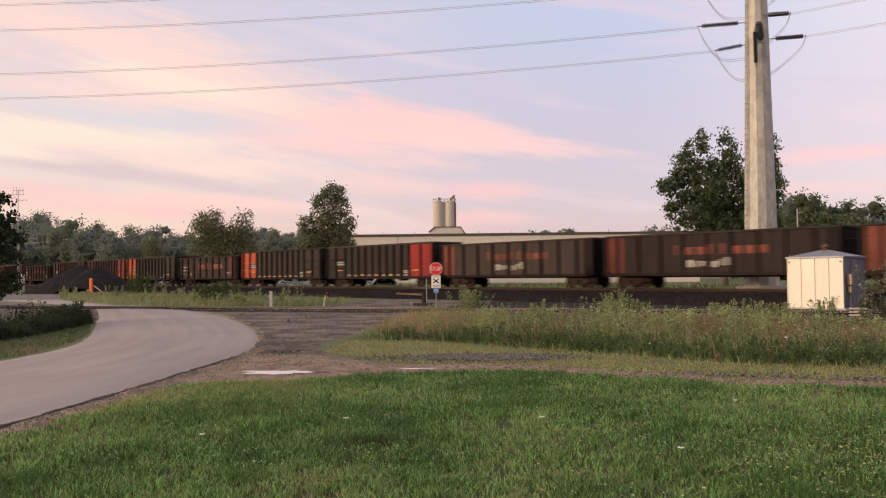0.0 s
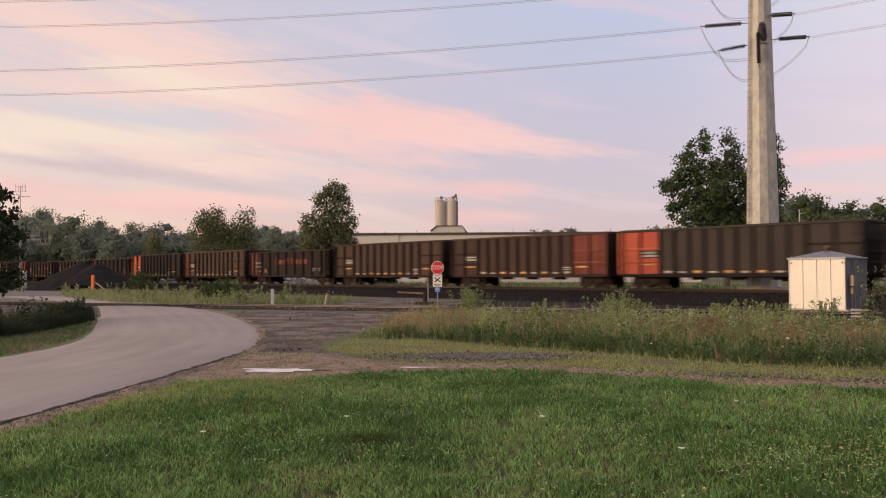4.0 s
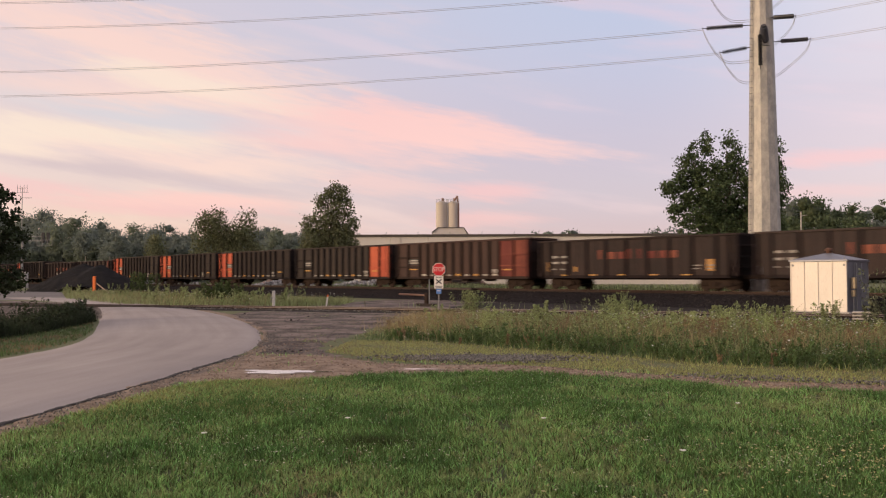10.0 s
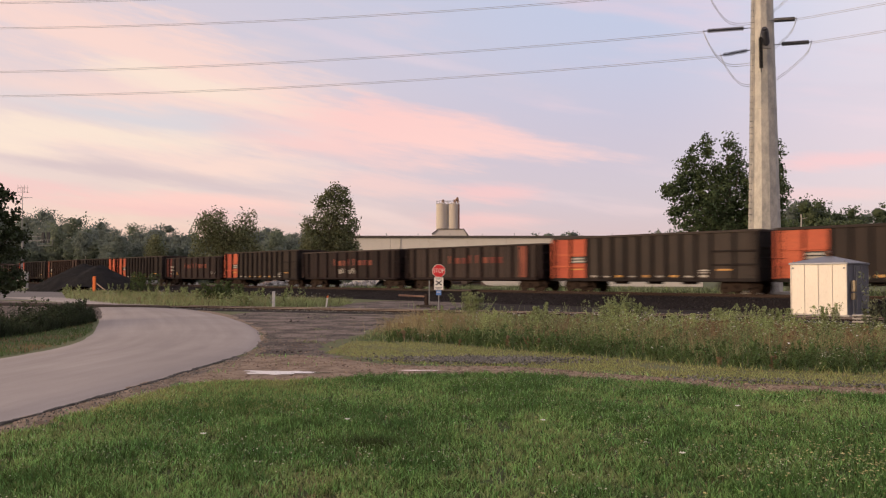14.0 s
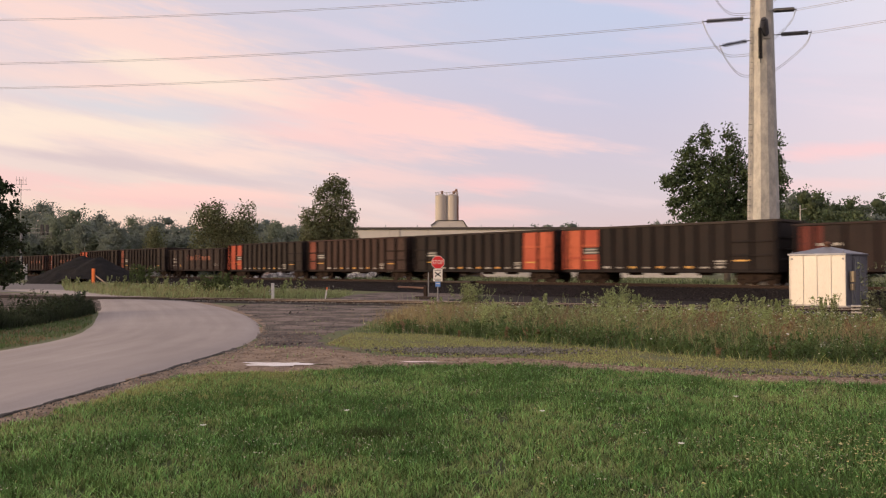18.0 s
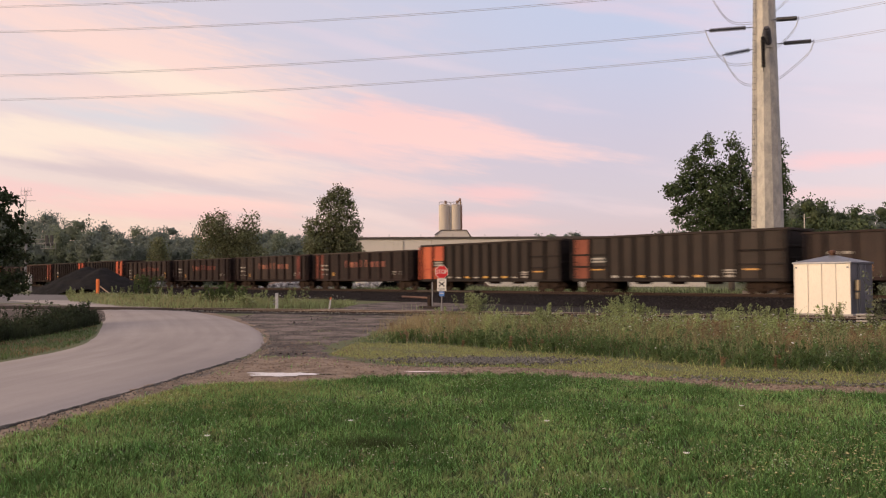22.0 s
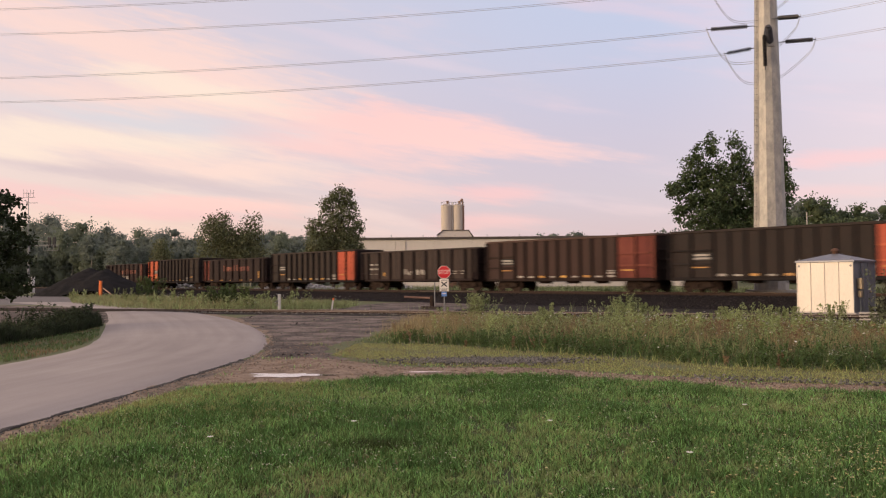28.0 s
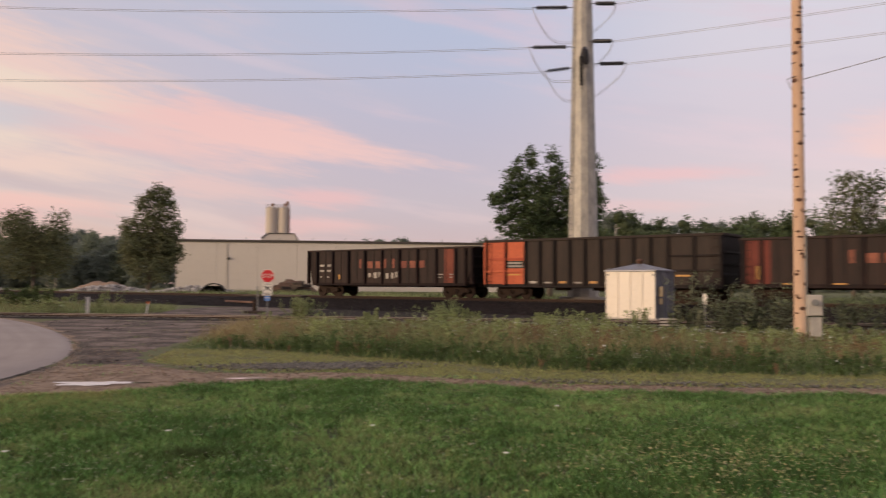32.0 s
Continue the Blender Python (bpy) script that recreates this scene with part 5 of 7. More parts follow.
part("roof_vent", rodded(((SW / 2, SD / 2, SH + 0.38), (SW / 2, SD / 2, SH + 0.52), 0.12, 0.12, 12), ((SW / 2, SD / 2, SH + 0.52), (SW / 2, SD / 2, SH + 0.60), 0.2, 0.17, 12), ((SW / 2, SD / 2, SH + 0.60), (SW / 2, SD / 2, SH + 0.66), 0.17, 0.05, 12)), M["wood_dark"], shed, "round rusty roof ventilator")
for x in (0.1, SW - 0.1):
    part("lifting_eye", rodded(((x, 0.05, SH + 0.05), (x, 0.05, SH + 0.18), 0.02, 0.02, 6)), M["iron"], shed)
    part("bolt_plate", rodded(((x, 0.0, SH - 0.17), (x, -0.03, SH - 0.17), 0.05, 0.05, 10)), M["iron"], shed)
part("outlet_box", boxed((SW + 0.14, 0.42, 1.3), (0.2, 0.22, 0.5), 0.02), M["box_tan"], shed, "tan electric box")
part("outlet_box", boxed((SW + 0.12, 0.42, 0.84), (0.16, 0.2, 0.3), 0.02), M["box_tan"], shed, "tan electric box")
part("conduit", rodded(((SW + 0.12, 0.42, 0.0), (SW + 0.12, 0.42, 0.7), 0.035, 0.035, 8)), M["iron"], shed)
part("vent_pipe", rodded(((SW + 0.14, 0.72, 0.0), (SW + 0.14, 0.72, SH - 0.1), 0.025, 0.025, 6)), M["iron"], shed)

# ---- stop sign ----
stop = thing("stop_sign", pose(-0.36, 42.0, 0.0, 0, 0, -4), "red stop sign above a white crossing notice on a thin post", "sign")
part("post", rodded(((0, 0.02, 0), (0, 0.02, 2.3), 0.026, 0.026, 8)), M["iron"], stop)


def octagon(r, y0, y1):
    bm = bmesh.new()
    pts = [(r * math.cos(math.pi / 8 + k * math.pi / 4), 2.02 + r * math.sin(math.pi / 8 + k * math.pi / 4)) for k in range(8)]
    prism(bm, pts, y0, y1)
    return bm


part("border", octagon(0.345, -0.012, 0.0), M["sign_white"], stop)
part("face", octagon(0.322, -0.02, -0.012), M["sign_red"], stop)
fc = bpy.data.curves.new("stop_word", "FONT")
fc.body, fc.size, fc.align_x, fc.align_y, fc.extrude = "STOP", 0.235, "CENTER", "CENTER", 0.003
tmp = bpy.data.objects.new("tmp", fc)
scene.collection.objects.link(tmp)
bpy.context.view_layer.update()
word_me = bpy.data.meshes.new_from_object(tmp.evaluated_get(bpy.context.evaluated_depsgraph_get()))
bpy.data.objects.remove(tmp)
word_me.materials.clear()
word_me.materials.append(M["sign_white"])
placed("word", word_me, stop, pose(0, -0.024, 2.02, 90, 0, 0) @ Matrix.Diagonal((1.0, 1.25, 1, 1)), "white stop lettering")
part("notice", boxed((0, -0.01, 1.38), (0.46, 0.014, 0.62), 0.004), M["sign_white"], stop, "white notice plate")
bm = bmesh.new()
for a in (38, -38):
    box(bm, (0, 0, 0), (0.36, 0.008, 0.055), 0, pose(0, -0.022, 1.42, 0, a, 0))
part("cross_mark", bm, M["sign_black"], stop, "black crossbuck mark")
for z, w in ((1.62, 0.3), (1.18, 0.34), (1.12, 0.28)):
    part("text_bar", boxed((0, -0.02, z), (w, 0.006, 0.025)), M["sign_black"], stop)
part("blue_plate", boxed((0, -0.01, 0.93), (0.26, 0.012, 0.24), 0.004), M["sign_blue"], stop, "small blue plate")
part("text_bar", boxed((0, -0.02, 0.96), (0.2, 0.006, 0.03)), M["sign_white"], stop)
# switch stand and box beside the sign
swb = thing("switch_box", pose(-1.15, 46.5, 0.02, 0, 0, YAW), "grey trackside switch stand with a pale post", "switch stand")
part("base", boxed((0.1, 0, 0.1), (1.5, 0.3, 0.14), 0.02), M["tie"], swb)
part("case", boxed((0.15, 0, 0.45), (0.24, 0.2, 0.6), 0.02), M["truck"], swb)
part("mast", rodded(((0.35, 0, 0.1), (0.35, 0, 1.5), 0.035, 0.035, 8)), M["iron"], swb)
part("arm", rodded(((0.1, 0, 0.62), (-2.3, 0, 0.66), 0.055, 0.055, 6)), M["silo_rust"], swb, "rust-brown switch beam")

stack = thing("slat_stack", pose(14.5, 29.4, 0.0, 0, 0, -30), "low stack of grey wooden slats by the siding", "slats")
for k in range(4):
    part("slat", boxed((0, 0, 0.06 + k * 0.11), (0.6, 0.45, 0.055), 0.008), M["concrete"], stack)
for x in (-0.22, 0.22):
    part("bearer", boxed((x, 0, 0.19), (0.07, 0.42, 0.38)), M["tie"], stack)
ws = thing("marker_sign", pose(19.6, 36.0, 0.0, 0, 0, -30), "small white marker plate on a post behind the scrub", "sign")
part("post", rodded(((0, 0.03, 0), (0, 0.03, 1.32), 0.03, 0.03, 8)), M["iron"], ws)
part("plate", boxed((0, -0.01, 1.05), (0.2, 0.02, 0.5), 0.004), M["sign_white"], ws)

# ---- marker posts ----
wp = polar(-11.58, 46.2)
post = thing("marker_post", pose(wp.x, wp.y, 0), "short white pipe marker with dark bands beside the siding", "post")
part("pipe", rodded(((0, 0, 0), (0, 0, 0.86), 0.085, 0.085, 12)), M["post_white"], post)
for z in (0.3, 0.5):
    part("band", rodded(((-0.10, 0, z - 0.03), (-0.10, 0, z + 0.06), 0.09, 0.09, 8)), M["iron"], post)
part("cap", rodded(((0, 0, 0.86), (0, 0, 0.91), 0.1, 0.08, 12)), M["post_white"], post)
op = Vector((-39.85, 95.2, 0))
opost = thing("orange_post", pose(op.x, op.y, 0), "bright orange braced marker post by the coal heap", "post")
part("post", boxed((0, 0, 0.9), (0.3, 0.3, 1.8), 0.04), M["post_orange"], opost)
part("brace", rodded(((0.25, 0, 1.0), (1.5, 0, 0.05), 0.06, 0.06, 6)), M["wood"], opost)
dp = polar(-8.1, 47.4)
dpost = thing("delineator", pose(dp.x, dp.y, 0, 0, 8, 0), "small leaning orange and white stake in the grass", "post")
part("stake", boxed((0, 0, 0.27), (0.09, 0.03, 0.54), 0.008), M["post_white"], dpost)
part("tip", boxed((0, 0, 0.6), (0.1, 0.035, 0.12), 0.008), M["post_orange"], dpost)


# ---- coal heap ----
def heap(name, cx, cy, rx, ry, h, material, seed, label, category, n=46, ridge=0.25, rough=0.05, base=0.0):
    """A loose heap with an uneven crest."""
    v, f = [], []
    noise.seed_set(seed)
    for a in range(n + 1):
        for b in range(n + 1):
            x, y = a / n * 2 - 1, b / n * 2 - 1
            q1 = max(0.0, 1 - math.hypot((x + 0.12) / 0.88, y))
            q2 = max(0.0, 1 - math.hypot((x - 0.2) / 0.8, y * 0.95 + 0.12)) * 0.93
            z = max(q1, q2)
            z = z + 0.06 * z * noise.noise((x * 3, y * 3, seed)) + rough * noise.noise((x * 9, y * 9, seed)) * (z > 0.02) + 0.04 * noise.noise((x * 22, y * 22, 3)) * (z > 0.02)
            k = z ** 0.92 if z > 0 else 0.0
            v.append((cx + x * rx, cy + y * ry, base - 0.05 + max(k, 0) * h))
    for a in range(n):
        for b in range(n):
            q = a * (n + 1) + b
            f.append((q, q + n + 1, q + n + 2, q + 1))
    ob = raw(name, v, np.array(f), material)
    return tagged(ob, label, category)


heap("coal_mound", -43.8, 103.5, 7.3, 6.5, 3.55, M["coal"], 3, "black heap of coal piled on the gravel yard", "coal heap", 60)
noise.seed_set(1)
heap("sand_mound", -22.3, 118, 5.4, 3.0, 1.75, M["tan_heap"], 5, "tan heap of sand beyond the railway", "sand heap", 24, base=0.35)
heap("scrap_mound", 2.5, 123, 3.8, 3.0, 2.1, M["rust_scrap"], 6, "heap of rusty scrap and timber before the warehouse", "scrap heap", 24, rough=0.3, base=0.35)


def rubble(name, cx, cy, rx, ry, h, count, size, material, seed, label):
    """Pale broken blocks lying in a low bank."""
    def place(r, n):
        x, y = r.normal(0, 0.45, n), r.normal(0, 0.45, n)
        z = h * np.exp(-(x ** 2 + y ** 2) * 1.6) * r.random(n)
        return np.stack([cx + x * rx, cy + y * ry, 0.42 + z], -1)
    ob = stones(name, place, count, size, material, None, seed)
    return tagged(ob, label, "rubble", kind="stuff")


rubble("white_rubble", -20.6, 112, 6.0, 2.5, 1.05, 900, 0.25, M["white_stuff"], 21, "bank of pale broken rubble along the yard")
rubble("white_rubble", -10.0, 113, 6.0, 2.5, 0.95, 900, 0.25, M["white_stuff"], 22, "bank of pale broken rubble along the yard")
rubble("white_rubble", -44.0, 128, 9.0, 2.0, 1.1, 320, 0.3, M["white_stuff"], 23, "bank of pale broken rubble along the yard")
rs_ = random.Random(24)
for k in range(46):
    level = k // 10
    bx, by = 2.4 + rs_.gauss(0, 1.5 - 0.25 * level), 120.3 + rs_.gauss(0, 0.4)
    bz = 0.52 + 0.3 * level
    beam = thing("timber", pose(bx, by, bz, rs_.gauss(0, 4), rs_.gauss(0, 5), rs_.gauss(0, 25)), "old dark timber lying in the scrap heap", "timber", "scrap timbers")
    part("beam", boxed((0, 0, 0), (rs_.uniform(1.2, 3.0), rs_.uniform(0.25, 0.5), rs_.uniform(0.3, 0.42)), 0.03), M["tie"] if k % 3 else M["rust_scrap"], beam)
cul = thing("culvert_arch", pose(-7.65, 109.5, 0.4), "dark corrugated half-round arch lying before the warehouse wall", "culvert")
bm = bmesh.new()
arc = [(1.55 * math.cos(k * math.pi / 14), 1.35 * math.sin(k * math.pi / 14)) for k in range(15)]
prism(bm, arc + [(0.9 * x, 0.9 * z) for x, z in arc[::-1]], 0, 3.0)
part("shell", bm, M["rubber"], cul)
part("back", boxed((0, 2.8, 0.5), (2.4, 0.1, 1.0)), M["rubber"], cul)

# ---- antenna mast, signal bridge, cabinet by the yard ----
mp_ = polar(-26.85, 120)
mast = thing("antenna_mast", pose(mp_.x, mp_.y, 0), "thin grey antenna mast with a small aerial at its top", "antenna")
part("pole", rodded(((0, 0, 0), (0, 0, 14.6), 0.06, 0.045, 6)), M["iron"], mast)
for z, w in ((14.5, 0.75), (13.9, 0.9)):
    part("cross_arm", rodded(((-w, 0, z), (w, 0, z), 0.03, 0.03, 5)), M["iron"], mast)
for x in (-0.7, -0.25, 0.25, 0.7):
    part("element", rodded(((x, 0, 13.8), (x, 0, 15.0), 0.024, 0.024, 5)), M["iron"], mast)
part("side_arm", rodded(((0, 0, 13.1), (1.4, 0, 13.1), 0.04, 0.04, 5)), M["iron"], mast)
sb_ = polar(-25.7, 135)
sig = thing("signal_bridge", pose(sb_.x, sb_.y, 0.4, 0, 0, 0), "grey cantilever signal with dark heads over the track", "railway signal")
part("mast", rodded(((-3.2, 0, 0), (-3.2, 0, 8.2), 0.16, 0.16, 8)), M["iron"], sig)
for z in (7.2, 7.9):
    part("beam", boxed((-1.0, 0, z), (4.6, 0.12, 0.12)), M["iron"], sig)
for k in range(5):
    part("lattice", rodded(((-3.1 + k * 0.9, 0, 7.2), (-2.6 + k * 0.9, 0, 7.9), 0.04, 0.04, 5)), M["iron"], sig)
for x in (0.2, 1.0):
    part("signal_head", boxed((x, -0.2, 7.7), (0.5, 0.25, 1.7), 0.06), M["sign_black"], sig, "dark signal head")
bm = bmesh.new()
for z in (6.4, 7.3):
    box(bm, (0.6, -0.5, z), (2.4, 0.06, 0.06))
for x in (-0.6, 0.2, 1.0, 1.8):
    box(bm, (x, -0.5, 6.85), (0.06, 0.06, 1.0))
part("walkway_rail", bm, M["iron"], sig)
cb = polar(-26.75, 134)
cab = thing("signal_cabinet", pose(cb.x, cb.y, 0.0), "pale silver trackside equipment cabinet", "cabinet")
part("case", boxed((0, 0, 1.3), (1.35, 1.0, 2.6), 0.04), M["post_white"], cab)
part("door", boxed((0, -0.51, 1.3), (1.15, 0.03, 2.35), 0.01), M["concrete"], cab)
lp = polar(22.9, 150)
lamp = thing("lamp_pole", pose(lp.x, lp.y, 0.4), "slim grey pole before the far trees", "pole")
part("shaft", rodded(((0, 0, 0), (0, 0, 13.0), 0.16, 0.1, 6)), M["concrete"], lamp)
part("arm", rodded(((0, 0, 12.2), (1.1, 0, 12.4), 0.05, 0.05, 5)), M["concrete"], lamp)


# ---- trees ----
def leaf_quads(pos, size, r, droop=0.0, aspect=0.6):
    """Leaves as small bent diamonds at the given places."""
    n = len(pos)
    a = r.normal(size=(n, 3))
    a[:, 2] -= droop
    a /= np.linalg.norm(a, axis=1)[:, None]
    b = np.cross(a, r.normal(size=(n, 3)))
    b /= np.linalg.norm(b, axis=1)[:, None] + 1e-9
    s = size * r.uniform(0.6, 1.35, (n, 1))
    v = np.stack([pos - a * s, pos + b * s * aspect, pos + a * s, pos - b * s * aspect], 1)
    return v.reshape(-1, 3), np.arange(n * 4).reshape(n, 4)


def crown_points(lobes, n, r, clump=0.5, fill=0.35):
    """Places of leaves: clumps spread near the surface of several lobes (x, y, z, rx, ry, rz)."""
    lobes = np.asarray(lobes, float)
    vol = (lobes[:, 3] * lobes[:, 4] * lobes[:, 5]) ** (2 / 3)
    nc = max(8, n // 22)
    pick = r.choice(len(lobes), nc, p=vol / vol.sum())
    d = r.normal(size=(nc, 3))
    d /= np.linalg.norm(d, axis=1)[:, None]
    rad = np.where(r.random(nc) < fill, r.random(nc) ** 0.5 * 0.8, r.uniform(0.78, 1.08, nc))
    c = lobes[pick, :3] + d * rad[:, None] * lobes[pick, 3:]
    who = r.integers(0, nc, n)
    return c[who] + r.normal(0, clump, (n, 3)) * np.array([1, 1, 0.75])


def tree(x, y, lobes, trunk_h, trunk_r, leaves, size, leaf_mat, label, seed, name="tree", bark="bark", clump=0.5, fill=0.35, limbs=9, z0=0.4, group="", aspect=0.6):
    """A tree: tapered trunk, limbs that reach into the lobes, and a crown of leaf clumps. Lobes are relative to its foot."""
    r = np.random.default_rng(seed)
    t = thing(name, pose(x, y, z0), label, "tree", group)
    top = max(l[2] for l in lobes)
    bm = bmesh.new()
    p = Vector((0, 0, -0.1))
    k = 7
    for q in range(k):
        nxt = Vector((r.normal(0, 0.12), r.normal(0, 0.12), -0.1 + (q + 1) / k * top))
        rod(bm, p, nxt, trunk_r * (1 - 0.8 * q / k), trunk_r * (1 - 0.8 * (q + 1) / k), 9)
        p = nxt
    part("trunk", bm, M[bark], t, smooth=True)
    bm = bmesh.new()
    for q in range(limbs):
        l = lobes[q % len(lobes)]
        a = Vector((0, 0, trunk_h * r.uniform(0.6, 1.0) + (top - trunk_h) * r.uniform(0, 0.5)))
        d = r.normal(size=3)
        d /= np.linalg.norm(d)
        b = Vector((l[0] + d[0] * l[3] * 0.7, l[1] + d[1] * l[4] * 0.7, max(l[2] + d[2] * l[5] * 0.6, a.z + 0.3)))
        mid = a.lerp(b, 0.5) + Vector((0, 0, -0.2))
        rod(bm, a, mid, trunk_r * 0.4, trunk_r * 0.22, 6)
        rod(bm, mid, b, trunk_r * 0.22, trunk_r * 0.06, 5)
    part("branchwork", bm, M[bark], t)
    pos = crown_points(lobes, leaves, r, clump, fill)
    v, f = leaf_quads(pos, size, r, 0.3, aspect)
    raw("crown", v, f, M[leaf_mat], t)
    return t


# poplar-like tree behind the steel pole
tree(25.0, 74.5, [(-2.6, 0, 6.8, 2.2, 2.4, 1.9), (-4.3, 0, 8.9, 1.2, 1.6, 1.1), (-3.9, 0, 10.6, 0.7, 0.9, 1.7), (-3.0, 0, 11.4, 0.55, 0.8, 1.7), (-1.8, 0, 12.3, 0.55, 0.9, 2.0), (-2.5, 0, 9.8, 0.9, 1.3, 1.7), (0.15, 0, 12.3, 0.55, 0.9, 1.9), (-0.7, 0, 10.0, 0.8, 1.2, 1.7), (0.9, 0, 11.6, 0.5, 0.8, 1.7),
                (-1.2, 0, 8.2, 2.0, 2.2, 2.1), (0.9, 0, 8.3, 1.4, 1.8, 2.6), (-0.9, 0, 4.8, 2.3, 2.3, 2.1), (1.6, 0, 5.2, 1.9, 2.0, 2.6), (3.1, 1, 12.0, 0.5, 0.9, 1.7), (4.6, 1, 11.9, 0.6, 1.0, 1.9), (4.9, 1, 9.6, 0.8, 1.2, 1.8), (4.3, 1, 6.8, 1.1, 1.3, 2.0),
                (2.4, 0.5, 9.6, 1.0, 1.2, 2.4), (-5.2, 0, 9.3, 0.6, 0.7, 0.5), (-4.6, 0, 7.2, 0.7, 0.8, 0.5)],
     3.0, 0.3, 38000, 0.12, "leaf_dark", "broad dark green poplar behind the steel pole", 31, clump=0.2, limbs=22)
# tree at the end of the warehouse
tree(-16.6, 118, [(0.4, 0, 3.8, 3.0, 2.8, 2.4), (-1.6, 0, 6.4, 2.2, 2.2, 1.9), (1.6, 0, 6.6, 2.2, 2.2, 2.0), (-0.4, 0, 9.2, 1.8, 1.9, 1.8), (1.9, 0, 11.2, 1.5, 1.6, 1.8), (2.3, 0, 8.8, 1.7, 1.6, 1.8), (1.2, 0, 13.3, 0.9, 1.0, 1.2), (2.2, 0, 12.9, 0.7, 0.8, 0.9),
                 (-0.8, 0, 11.8, 1.0, 1.1, 1.2), (-2.6, 0, 8.8, 0.9, 1.0, 1.0), (-2.4, 0, 4.6, 1.3, 1.3, 1.3), (3.3, 0, 5.2, 0.9, 1.0, 1.2), (0.2, 0, 13.0, 0.6, 0.7, 0.8)],
     2.5, 0.26, 17000, 0.16, "leaf_mid", "airy green roadside tree beyond the railway", 32, clump=0.33, limbs=20)
# pair of round trees further left
tree(-34.6, 132, [(-1.8, 0, 5.0, 3.4, 3, 3.2), (2.2, 0, 5.0, 3.2, 3, 3.0), (-2.6, 0, 8.6, 2.4, 2.4, 2.4), (0.2, 0, 8.0, 2.4, 2.4, 2.2), (3.0, 0, 8.6, 1.8, 2.0, 2.6), (-3.4, 0, 10.6, 1.0, 1.0, 1.2), (3.2, 0, 11.0, 1.0, 1.0, 1.5), (-1.4, 0, 10.6, 1.0, 1.0, 1.2)],
     2.4, 0.26, 13000, 0.18, "leaf_mid", "spreading green tree with two round tops", 33, clump=0.55, limbs=12)
tree(-52.0, 150, [(0, 0, 3.2, 1.9, 1.9, 2.2), (0.2, 0, 5.9, 1.3, 1.4, 1.9), (0, 0, 7.9, 0.7, 0.8, 1.0)], 1.5, 0.14, 3600, 0.19, "leaf_mid", "slim young tree before the woods", 34, clump=0.5, limbs=6)
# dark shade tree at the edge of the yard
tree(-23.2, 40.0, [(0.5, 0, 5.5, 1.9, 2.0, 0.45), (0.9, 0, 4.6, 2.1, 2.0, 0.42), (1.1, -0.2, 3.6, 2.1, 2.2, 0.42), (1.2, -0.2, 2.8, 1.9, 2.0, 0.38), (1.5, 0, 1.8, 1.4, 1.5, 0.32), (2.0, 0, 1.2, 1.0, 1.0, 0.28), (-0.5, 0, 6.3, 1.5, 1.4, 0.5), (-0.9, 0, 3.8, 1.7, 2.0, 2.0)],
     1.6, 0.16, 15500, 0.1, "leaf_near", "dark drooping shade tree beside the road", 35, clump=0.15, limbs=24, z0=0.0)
# thin tree and shrubs far right
tree(62.5, 82, [(0, 0, 5.0, 4.5, 3, 3.0), (-2.0, 0, 9.0, 2.6, 2.2, 2.4), (2.6, 0, 9.4, 2.6, 2.2, 2.6), (0.2, 0, 12.0, 2.0, 2.0, 2.0), (4.5, 0, 6.5, 2.4, 2, 2.6), (3.2, 0, 12.5, 1.4, 1.4, 1.4)],
     2.5, 0.22, 8000, 0.17, "leaf_mid", "thin-leaved tree with open branches beyond the tracks", 36, clump=0.42, limbs=26)
tree(53.4, 92, [(0, 0, 4.0, 3.6, 3, 2.6), (0.5, 0, 6.6, 2.6, 2.4, 1.8)], 1.5, 0.2, 4200, 0.26, "leaf_dark", "dark bushy tree beyond the tracks", 37, limbs=8)
tree(66.0, 100, [(0, 0, 5.0, 1.6, 1.6, 3.0), (0.2, 0, 9.0, 1.3, 1.3, 2.0)], 2.0, 0.16, 2400, 0.26, "leaf_dark", "slender dark tree beyond the tracks", 38, limbs=6)


bm = bmesh.new()
bmesh.ops.create_icosphere(bm, subdivisions=2, radius=1.0)
BALL_V, BALL_F = np.array([tuple(v.co) for v in bm.verts]), np.array([[v.index for v in f.verts] for f in bm.faces])
bm.free()


